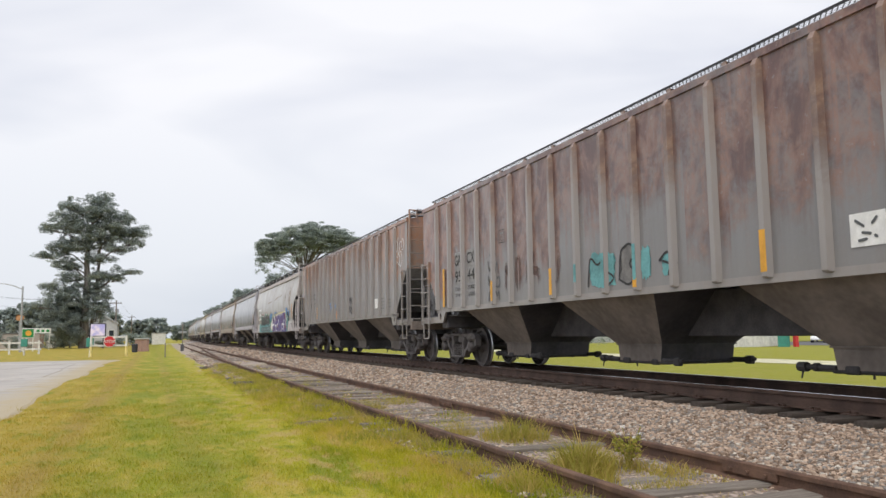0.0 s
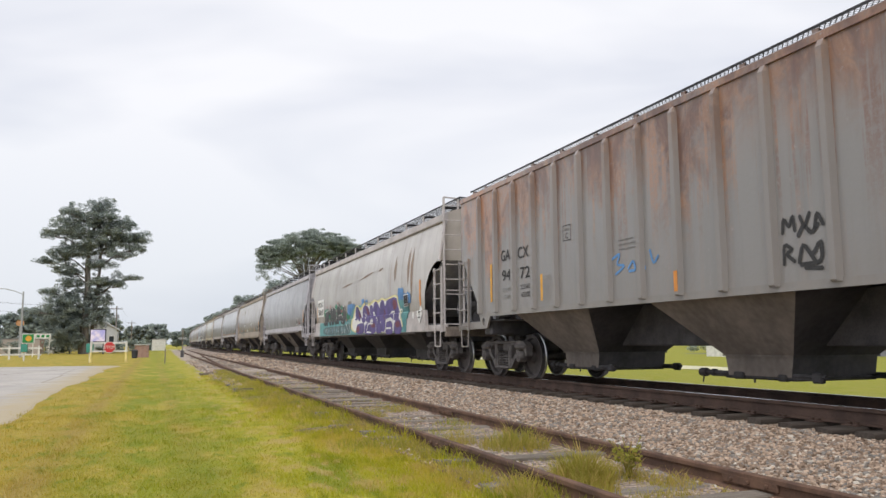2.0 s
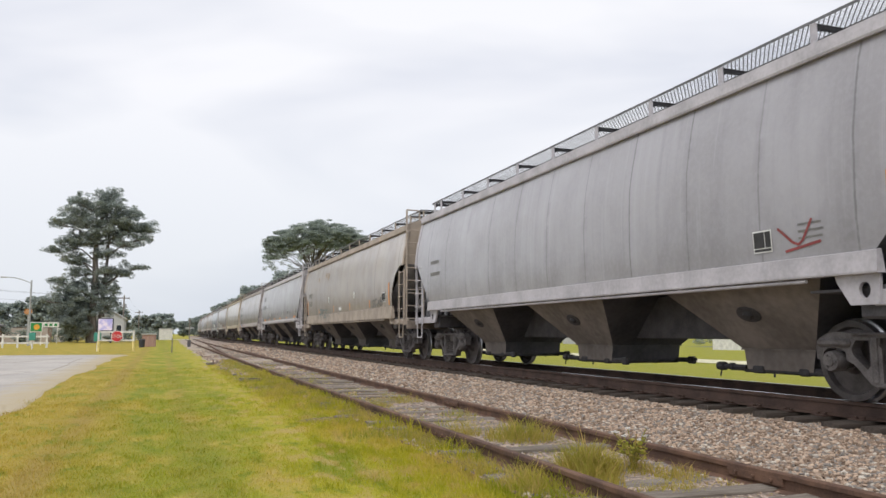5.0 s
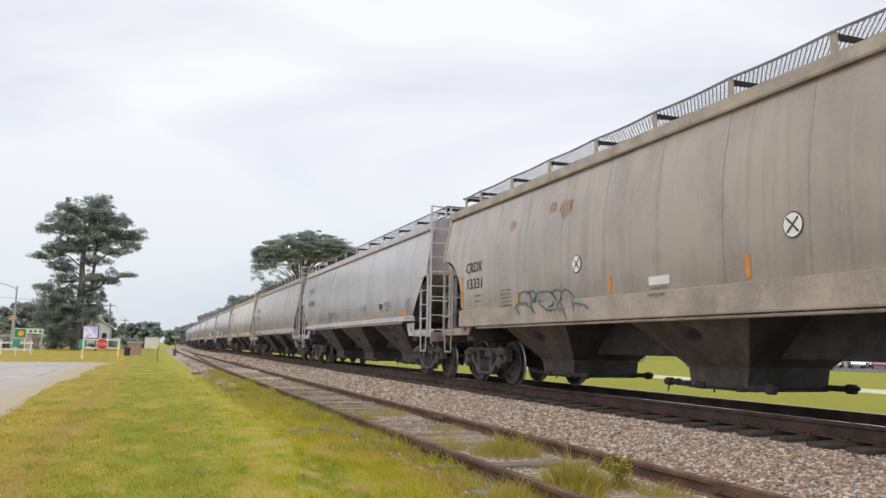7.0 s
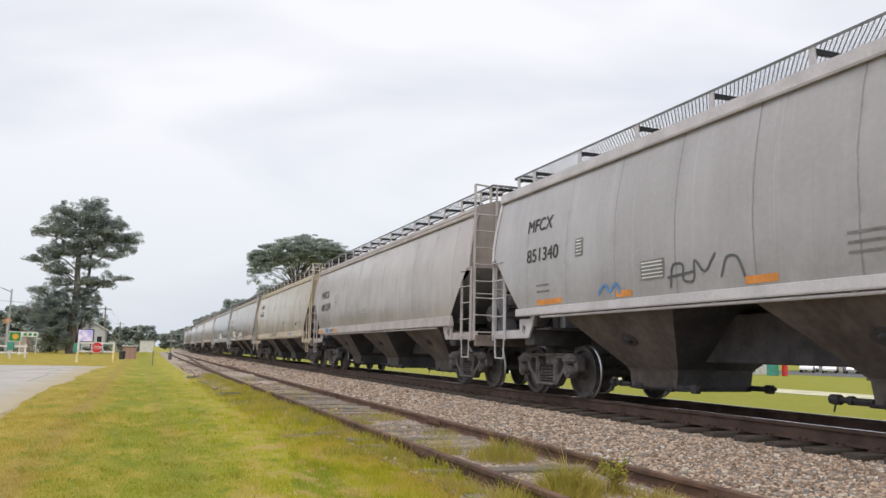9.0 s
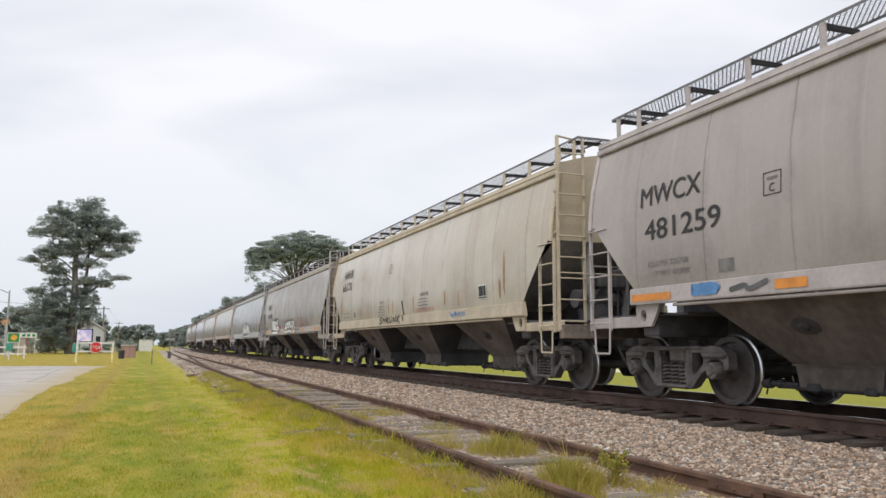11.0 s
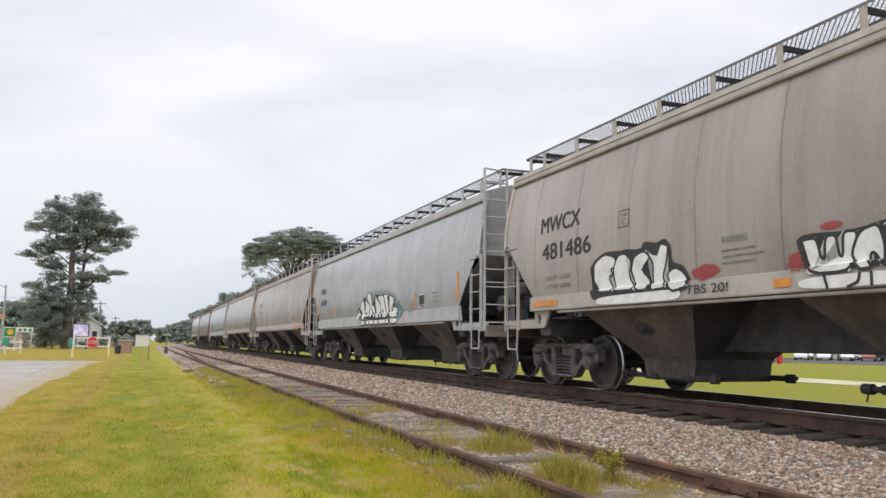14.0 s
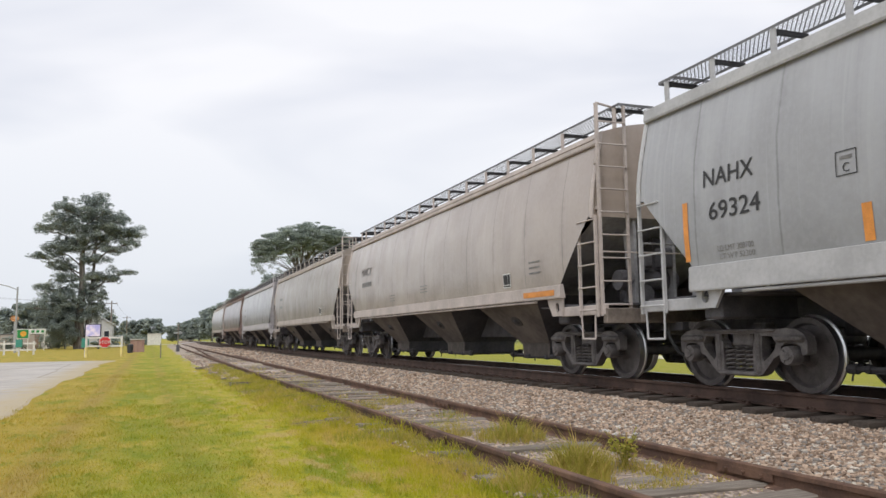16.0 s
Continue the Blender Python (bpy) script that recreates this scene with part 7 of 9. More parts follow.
    tick(2, [(2.78, 1.38), (2.61, 1.09), (2.8, 1.08)], 0.022, M_WHITE, 0.024, "white graffiti highlight")
    tick(2, [(2.16, 1.44), (1.94, 1.2), (2.15, 1.07)], 0.022, M_WHITE, 0.024, "white graffiti highlight")
    tick(2, [(1.43, 1.44), (1.02, 1.18)], 0.022, M_WHITE, 0.024, "white graffiti highlight")
    tick(2, [(1.09, 1.53), (0.92, 1.4), (0.7, 1.18), (0.72, 1.08)], 0.022, M_WHITE, 0.024, "white graffiti highlight")
    tick(2, [(1.52, 1.24), (1.69, 1.1)], 0.022, M_WHITE, 0.024, "white graffiti highlight")
    tick(2, [(5.19, 1.29), (5.1, 1.2)], 0.13, M_TEALL, 0.0165, "pale teal sprayed dab")
    tick(2, [(4.52, 1.28), (4.46, 1.18)], 0.13, M_TEALL, 0.0165, "pale teal sprayed dab")
    tick(2, [(3.83, 1.29), (3.78, 1.17)], 0.13, M_TEALL, 0.0165, "pale teal sprayed dab")
    tick(2, [(3.05, 1.3), (2.99, 1.18)], 0.13, M_TEALL, 0.0165, "pale teal sprayed dab")
    tick(2, [(2.23, 1.3), (2.17, 1.22)], 0.13, M_TEALL, 0.0165, "pale teal sprayed dab")
    tick(2, [(1.78, 1.29), (1.73, 1.19)], 0.13, M_TEALL, 0.0165, "pale teal sprayed dab")
    spray(2, [(1.4, 2.27), (0.7, 2.29), (0.7, 2.08), (1.4, 2.06)], M_FADED2, 0.006, "greyed painted-out patch")
    # outlined tag on the soiled tan car
    tick(4, [(4.2, 1.4), (4.4, 1.54), (4.35, 1.62), (4.02, 1.62), (3.73, 1.5), (3.59, 1.4)], 0.034, M_TEALD, 0.007, "dark teal outlined graffiti")
    tick(4, [(4.32, 1.64), (4.35, 1.79), (4.09, 1.84), (3.88, 1.8), (3.81, 1.63), (3.65, 1.44)], 0.034, M_TEALD, 0.007, "dark teal outlined graffiti")
    tick(4, [(3.99, 1.78), (3.74, 1.83), (3.6, 1.76), (3.77, 1.62)], 0.034, M_TEALD, 0.007, "dark teal outlined graffiti")
    tick(4, [(3.72, 1.59), (3.63, 1.68), (3.57, 1.78), (3.08, 1.78), (2.9, 1.65), (2.9, 1.54), (3.07, 1.5)], 0.034, M_TEALD, 0.007, "dark teal outlined graffiti")
    tick(4, [(3.54, 1.64), (3.3, 1.52), (3.13, 1.44), (2.81, 1.45)], 0.034, M_TEALD, 0.007, "dark teal outlined graffiti")
    tick(4, [(3.06, 1.72), (2.89, 1.8), (2.67, 1.75), (2.75, 1.56), (2.79, 1.46), (2.58, 1.44)], 0.034, M_TEALD, 0.007, "dark teal outlined graffiti")
    tick(4, [(2.65, 1.75), (2.5, 1.78), (2.33, 1.68), (2.25, 1.57), (2.2, 1.4)], 0.034, M_TEALD, 0.007, "dark teal outlined graffiti")
    tick(4, [(2.73, 1.64), (2.58, 1.48), (2.45, 1.27)], 0.034, M_TEALD, 0.007, "dark teal outlined graffiti")
    tick(4, [(2.2, 1.53), (1.84, 1.48), (1.75, 1.42)], 0.034, M_TEALD, 0.007, "dark teal outlined graffiti")
    # white letters on the brownish grey car
    ground_coat(8, [(5.29, 1.54), (5.23, 1.75), (5.32, 1.94), (5.12, 2.11), (4.81, 2.2), (4.46, 2.16), (4.28, 2.18), (3.91, 2.13), (3.89, 2.25), (3.56, 2.18), (3.38, 2.24), (3.23, 2.1), (3.25, 1.88), (3.02, 1.84), (2.86, 1.61), (2.87, 1.45), (3.97, 1.39), (5.11, 1.39)], "black graffiti outline")
    white(8, [(5.16, 1.75), (5.14, 2.01), (4.85, 2.13), (4.58, 2.06), (4.5, 1.92), (4.71, 1.9), (4.63, 1.82), (4.77, 1.76), (4.6, 1.56), (5.0, 1.56)], 0.015, "fat white graffiti letter")
    white(8, [(4.56, 1.56), (4.63, 1.87), (4.48, 2.08), (4.28, 2.08), (4.16, 1.96), (4.24, 1.74), (4.06, 1.55)], 0.015, "fat white graffiti letter")
    white(8, [(4.16, 1.83), (4.08, 2.02), (3.85, 2.08), (3.71, 1.98), (3.94, 1.82), (3.73, 1.66), (3.78, 1.53), (4.04, 1.54)], 0.015, "fat white graffiti letter")
    white(8, [(3.67, 1.52), (3.66, 1.75), (3.64, 1.89), (3.8, 2.09), (3.56, 1.97), (3.47, 2.14), (3.31, 2.09), (3.37, 1.87), (3.48, 1.67), (3.35, 1.54)], 0.015, "fat white graffiti letter")
    white(8, [(3.28, 1.53), (3.36, 1.72), (3.19, 1.79), (3.02, 1.71), (2.9, 1.53), (3.21, 1.48)], 0.015, "fat white graffiti letter")
    spray(8, [(5.09, 1.48), (3.96, 1.5), (3.03, 1.5), (3.08, 1.36), (3.6, 1.36), (5.07, 1.36)], M_WHITE, 0.012, "white graffiti foot on the sill")
    ground_coat(8, [(1.02, 1.52), (1.1, 1.7), (1.17, 1.91), (1.02, 1.99), (0.35, 1.94), (0.1, 2.0), (-0.18, 2.02), (-0.33, 2.02), (-0.72, 2.03), (-0.87, 2.0), (-0.98, 2.03), (-1.14, 1.99), (-1.22, 2.04), (-1.48, 2.03), (-1.52, 1.78), (-1.54, 1.5), (-0.28, 1.51)], "black graffiti outline")
    white(8, [(1.04, 1.89), (0.86, 1.9), (0.82, 1.68), (0.76, 1.66), (0.73, 1.9), (0.61, 1.9), (0.59, 1.68), (0.53, 1.67), (0.51, 1.92), (0.35, 1.91), (0.4, 1.71), (0.43, 1.52), (0.95, 1.53)], 0.015, "tall white graffiti letter")
    white(8, [(0.31, 1.53), (0.44, 1.67), (0.32, 1.9), (0.11, 1.95), (0.06, 1.75), (0.08, 1.54), (0.18, 1.7), (0.24, 1.64), (0.19, 1.53)], 0.015, "tall white graffiti letter")
    white(8, [(0.02, 1.54), (0.04, 1.94), (-0.17, 1.98), (-0.3, 1.92), (-0.32, 1.71), (-0.32, 1.54), (-0.21, 1.74), (-0.14, 1.73), (-0.18, 1.53)], 0.015, "tall white graffiti letter")
    white(8, [(-0.39, 1.57), (-0.34, 1.78), (-0.39, 1.95), (-0.5, 1.96), (-0.51, 1.71), (-0.62, 1.75), (-0.64, 1.97), (-0.77, 1.96), (-0.79, 1.8), (-0.74, 1.61), (-0.54, 1.61)], 0.015, "tall white graffiti letter")
    white(8, [(-0.83, 1.56), (-0.81, 1.72), (-0.9, 1.78), (-0.89, 1.94), (-1.0, 1.96), (-1.15, 1.88), (-1.34, 1.57), (-1.31, 1.52), (-1.13, 1.52), (-1.09, 1.73), (-1.03, 1.82), (-1.02, 1.54)], 0.015, "tall white graffiti letter")
    white(8, [(-1.25, 1.97), (-1.45, 1.99), (-1.48, 1.78), (-1.5, 1.52), (-1.43, 1.52), (-1.34, 1.74), (-1.25, 1.89)], 0.015, "tall white graffiti letter")
    white(8, [(-1.63, 1.53), (-1.66, 1.64), (-1.72, 1.66), (-1.85, 1.67), (-1.87, 1.52)], 0.015, "tall white graffiti letter")
    spray(8, [(1.1, 1.49), (-0.09, 1.49), (-1.03, 1.49), (-1.84, 1.48), (-1.81, 1.36), (-1.0, 1.36), (-0.08, 1.36), (1.08, 1.36)], M_WHITE, 0.012, "white graffiti foot on the sill")
    tick(8, [(0.75, 1.5), (0.71, 1.36)], 0.035, M_BLACK, 0.018, "black graffiti line")
    tick(8, [(0.32, 1.49), (0.34, 1.4), (0.47, 1.36)], 0.035, M_BLACK, 0.018, "black graffiti line")
    tick(8, [(0.19, 1.49), (0.19, 1.36)], 0.035, M_BLACK, 0.018, "black graffiti line")
    tick(8, [(-0.05, 1.49), (-0.06, 1.36)], 0.035, M_BLACK, 0.018, "black graffiti line")
    tick(8, [(-0.13, 1.48), (-0.27, 1.36), (-0.43, 1.36), (-0.44, 1.48)], 0.035, M_BLACK, 0.018, "black graffiti line")
    tick(8, [(-0.62, 1.49), (-0.64, 1.36)], 0.035, M_BLACK, 0.018, "black graffiti line")
    tick(8, [(-0.88, 1.48), (-0.89, 1.36)], 0.035, M_BLACK, 0.018, "black graffiti line")
    spray(8, [(0.88, 1.99), (0.78, 2.06), (0.59, 2.06), (0.48, 2.0), (0.54, 1.94)], M_REDS, 0.007, "dull red sprayed cloud")
    spray(8, [(0.08, 2.03), (-0.0, 2.09), (-0.18, 2.1), (-0.33, 2.06), (-0.31, 1.98)], M_REDS, 0.007, "dull red sprayed cloud")
    spray(8, [(1.34, 1.54), (1.34, 1.71), (1.18, 1.81), (1.01, 1.76), (0.95, 1.54)], M_REDS, 0.007, "dull red sprayed cloud")
    spray(8, [(-1.5, 1.6), (-1.52, 1.78), (-1.62, 1.84), (-1.75, 1.8), (-1.8, 1.69), (-1.69, 1.61)], M_REDS, 0.007, "dull red sprayed cloud")
    spray(8, [(2.91, 1.57), (2.89, 1.74), (2.66, 1.81), (2.51, 1.76), (2.39, 1.81), (2.24, 1.71), (2.49, 1.61), (2.75, 1.54)], M_REDS, 0.007, "dull red sprayed cloud")
    spray(8, [(-0.76, 2.0), (-0.8, 2.06), (-1.01, 2.07), (-1.17, 2.04), (-1.12, 1.99)], M_REDS, 0.007, "dull red sprayed cloud")
    # white letters with a teal cloud on the light grey car
    spray(9, [(1.65, 1.33), (1.51, 1.78), (0.8, 2.24), (0.07, 2.41), (-0.71, 2.41), (-1.56, 2.36), (-2.56, 2.2), (-2.74, 1.96), (-3.21, 1.87), (-3.44, 1.74), (-3.45, 1.35), (-2.91, 1.28), (-0.93, 1.28)], M_HALO, 0.005, "thin teal overspray")
    spray(9, [(-2.57, 1.98), (-2.96, 1.84), (-3.34, 1.66), (-3.43, 1.37), (-2.95, 1.35), (-2.91, 1.58)], M_HALOD, 0.007, "teal overspray")
    ground_coat(9, [(1.51, 1.73), (1.19, 1.91), (1.0, 1.78), (1.01, 1.93), (0.68, 2.19), (0.38, 2.13), (0.21, 2.28), (-0.02, 2.34), (-0.23, 2.22), (-0.4, 1.9), (-0.52, 2.05), (-0.7, 2.22), (-0.96, 2.2), (-1.49, 2.15), (-1.56, 2.18), (-1.96, 2.18), (-2.03, 2.06), (-2.15, 2.14), (-2.56, 2.05), (-2.59, 1.83), (-2.8, 1.76), (-2.99, 1.56), (-2.97, 1.41), (-2.06, 1.42), (-0.94, 1.43), (-0.06, 1.45), (1.07, 1.45)], "black graffiti shadow")
    white(9, [(1.02, 1.8), (1.0, 1.92), (0.71, 2.11), (0.51, 1.92), (0.54, 1.78), (0.4, 1.76), (0.4, 2.1), (-0.06, 1.89), (-0.1, 1.76), (0.02, 1.7), (-0.07, 1.56), (0.43, 1.53), (0.48, 1.62), (0.22, 1.62), (0.25, 1.68), (0.46, 1.68), (0.46, 1.48), (0.76, 1.48), (0.83, 1.73)], 0.015, "fat white graffiti letter")
    white(9, [(0.22, 2.1), (0.14, 2.23), (-0.02, 2.29), (-0.22, 2.19), (-0.34, 1.96), (-0.26, 1.75), (-0.39, 1.66), (-0.3, 1.5), (-0.16, 1.54), (-0.02, 1.69), (-0.13, 1.78), (-0.09, 1.9)], 0.015, "fat white graffiti letter")
    white(9, [(-0.32, 1.9), (-0.58, 1.85), (-0.74, 1.51), (-0.62, 1.5), (-0.56, 1.62), (-0.41, 1.68), (-0.3, 1.77)], 0.015, "fat white graffiti letter")
    white(9, [(-0.71, 2.15), (-1.17, 1.89), (-1.17, 1.68), (-1.04, 1.61), (-1.1, 1.48), (-0.84, 1.48), (-0.69, 1.9)], 0.015, "fat white graffiti letter")
    white(9, [(-0.93, 2.1), (-1.2, 2.14), (-1.49, 2.13), (-1.64, 1.92), (-1.71, 1.69), (-1.92, 1.54), (-1.88, 1.48), (-1.55, 1.48), (-1.51, 1.65), (-1.44, 1.73), (-1.33, 1.69), (-1.38, 1.49), (-1.2, 1.49), (-1.15, 1.59), (-1.23, 1.66), (-1.25, 1.9)], 0.015, "fat white graffiti letter")
    white(9, [(-1.59, 2.13), (-1.93, 2.15), (-2.06, 1.53), (-1.94, 1.5), (-1.73, 1.79), (-1.7, 1.91)], 0.015, "fat white graffiti letter")
    white(9, [(-2.16, 2.09), (-2.52, 2.02), (-2.53, 1.85), (-2.35, 1.8), (-2.29, 1.67), (-2.41, 1.62), (-2.48, 1.75), (-2.71, 1.76), (-2.9, 1.59), (-2.94, 1.47), (-2.31, 1.46), (-2.22, 1.54), (-2.08, 1.71)], 0.015, "fat white graffiti letter")
    ground_coat(9, [(1.07, 1.47), (-2.97, 1.45), (-2.9, 1.29), (-1.52, 1.28), (-0.13, 1.29), (0.94, 1.3)], "black graffiti shadow")
    white(9, [(0.83, 1.42), (0.38, 1.43), (0.4, 1.31), (0.84, 1.3)], 0.015, "fat white graffiti letter")
    white(9, [(0.22, 1.43), (-0.14, 1.44), (-0.11, 1.31), (0.25, 1.31)], 0.015, "fat white graffiti letter")
    white(9, [(-0.18, 1.44), (-0.61, 1.43), (-0.63, 1.31), (-0.16, 1.31)], 0.015, "fat white graffiti letter")
    white(9, [(-0.67, 1.43), (-1.1, 1.43), (-1.08, 1.3), (-0.67, 1.31)], 0.015, "fat white graffiti letter")
    white(9, [(-1.15, 1.43), (-1.88, 1.43), (-1.79, 1.31), (-1.13, 1.31)], 0.015, "fat white graffiti letter")
    white(9, [(-1.9, 1.43), (-2.16, 1.43), (-2.14, 1.3), (-1.82, 1.3)], 0.015, "fat white graffiti letter")
    white(9, [(-2.26, 1.44), (-2.95, 1.44), (-2.88, 1.3), (-2.3, 1.3)], 0.015, "fat white graffiti letter")
    # the purple piece
    spray(2, [(0.04, 1.07), (0.77, 1.29), (0.59, 1.63), (0.23, 1.98), (-0.1, 2.09), (-0.58, 1.91), (-0.93, 2.09), (-1.42, 2.11), (-1.76, 2.03), (-2.09, 2.1), (-2.45, 2.15), (-2.77, 2.07), (-3.01, 2.1), (-3.32, 2.16), (-3.62, 2.07), (-4.97, 2.19), (-5.1, 1.85), (-5.43, 1.52), (-5.69, 1.06)], M_CREAMP, 0.013, "pale yellow graffiti rim")
    spray(2, [(-0.02, 1.12), (0.56, 1.31), (0.38, 1.62), (0.1, 1.94), (-0.16, 2.01), (-0.61, 1.82), (-0.98, 1.99), (-1.46, 2.03), (-1.8, 1.94), (-2.13, 2.02), (-2.49, 2.08), (-2.81, 1.99), (-3.04, 2.03), (-3.35, 2.09), (-3.68, 2.0), (-4.92, 2.14), (-5.05, 1.84), (-5.36, 1.5), (-5.62, 1.06)], M_WHITE, 0.016, "white graffiti rim")
    purple([(0.09, 1.63), (0.07, 1.92), (-0.18, 1.98), (-0.57, 1.74), (-0.73, 1.55), (-0.54, 1.54), (-0.29, 1.67), (-0.2, 1.55)])
    purple([(-0.09, 1.1), (-0.26, 1.33), (-0.76, 1.37), (-1.22, 1.38), (-1.26, 1.11)])
    purple([(-0.88, 1.52), (-0.93, 1.85), (-1.22, 1.98), (-1.6, 1.91), (-1.91, 1.63), (-2.08, 1.47), (-1.63, 1.46), (-1.44, 1.57), (-1.27, 1.46)])
    purple([(-1.3, 1.07), (-1.4, 1.34), (-2.17, 1.38), (-2.64, 1.37), (-2.7, 1.09)])
    purple([(-1.82, 1.9), (-2.12, 1.94), (-2.27, 1.8), (-2.22, 1.54), (-2.09, 1.58)])
    purple([(-2.28, 1.5), (-2.33, 1.92), (-2.58, 2.04), (-2.89, 1.93), (-3.17, 1.65), (-3.27, 1.37), (-2.79, 1.34)])
    purple([(-3.09, 1.78), (-3.23, 2.02), (-3.52, 2.02), (-3.73, 1.71), (-3.82, 1.4), (-3.69, 1.14), (-3.46, 1.14), (-3.36, 1.46)])
    purple([(-2.77, 1.09), (-2.79, 1.32), (-3.36, 1.34), (-3.51, 1.11)])
    purple([(-3.67, 1.98), (-4.89, 2.06), (-4.98, 1.79), (-5.29, 1.47), (-4.76, 1.44), (-4.31, 1.6), (-3.9, 1.44)])
    purple([(-3.76, 1.06), (-3.87, 1.33), (-4.56, 1.36), (-4.65, 1.06)])
    purple([(-4.73, 1.06), (-4.83, 1.36), (-5.31, 1.42), (-5.54, 1.06)])
    spray(2, [(-0.28, 1.89), (-0.57, 1.73), (-0.68, 1.57), (-0.38, 1.62)], M_MAROON, 0.0235, "maroon sprayed shade")
    spray(2, [(-0.09, 1.12), (-0.24, 1.31), (-0.59, 1.34), (-0.6, 1.12)], M_MAROON, 0.0235, "maroon sprayed shade")
    spray(2, [(-1.3, 1.96), (-1.6, 1.9), (-1.83, 1.68), (-1.58, 1.65)], M_MAROON, 0.0235, "maroon sprayed shade")
    spray(2, [(-2.08, 1.4), (-2.61, 1.38), (-2.67, 1.24), (-2.16, 1.24)], M_MAROON, 0.0235, "maroon sprayed shade")
    spray(2, [(-3.5, 1.84), (-3.69, 1.7), (-3.78, 1.4), (-3.65, 1.53)], M_MAROON, 0.0235, "maroon sprayed shade")
    spray(2, [(-4.48, 2.0), (-4.87, 2.03), (-4.97, 1.79), (-4.59, 1.68)], M_MAROON, 0.0235, "maroon sprayed shade")
    spray(2, [(-4.85, 1.34), (-5.28, 1.41), (-5.4, 1.22), (-4.97, 1.18)], M_MAROON, 0.0235, "maroon sprayed shade")
    tick(2, [(-1.59, 1.17), (-1.8, 1.39), (-2.36, 1.37)], 0.05, M_WHITE, 0.027, "white graffiti line")
    tick(2, [(-1.59, 1.11), (-2.14, 1.09)], 0.05, M_WHITE, 0.027, "white graffiti line")
    tick(2, [(-2.26, 1.72), (-2.46, 1.72), (-2.28, 1.65), (-2.51, 1.62)], 0.05, M_WHITE, 0.027, "white graffiti line")
    tick(2, [(-1.18, 1.75), (-1.36, 1.66), (-1.47, 1.55)], 0.05, M_WHITE, 0.027, "white graffiti line")
    tick(2, [(-2.77, 1.56), (-2.92, 1.49), (-2.88, 1.39)], 0.05, M_WHITE, 0.027, "white graffiti line")
    tick(2, [(-4.28, 1.6), (-4.36, 1.66), (-4.68, 1.67), (-4.76, 1.45)], 0.05, M_WHITE, 0.027, "white graffiti line")
    tick(2, [(-3.86, 1.19), (-4.47, 1.19)], 0.05, M_WHITE, 0.027, "white graffiti line")
    tick(2, [(-3.85, 1.06), (-3.9, 1.38), (-4.18, 1.49), (-4.59, 1.42), (-4.68, 1.06)], 0.05, M_WHITE, 0.027, "white graffiti line")
    tick(2, [(-5.15, 1.69), (-5.51, 1.7), (-5.42, 1.48), (-5.21, 1.65)], 0.05, M_WHITE, 0.027, "white graffiti line")


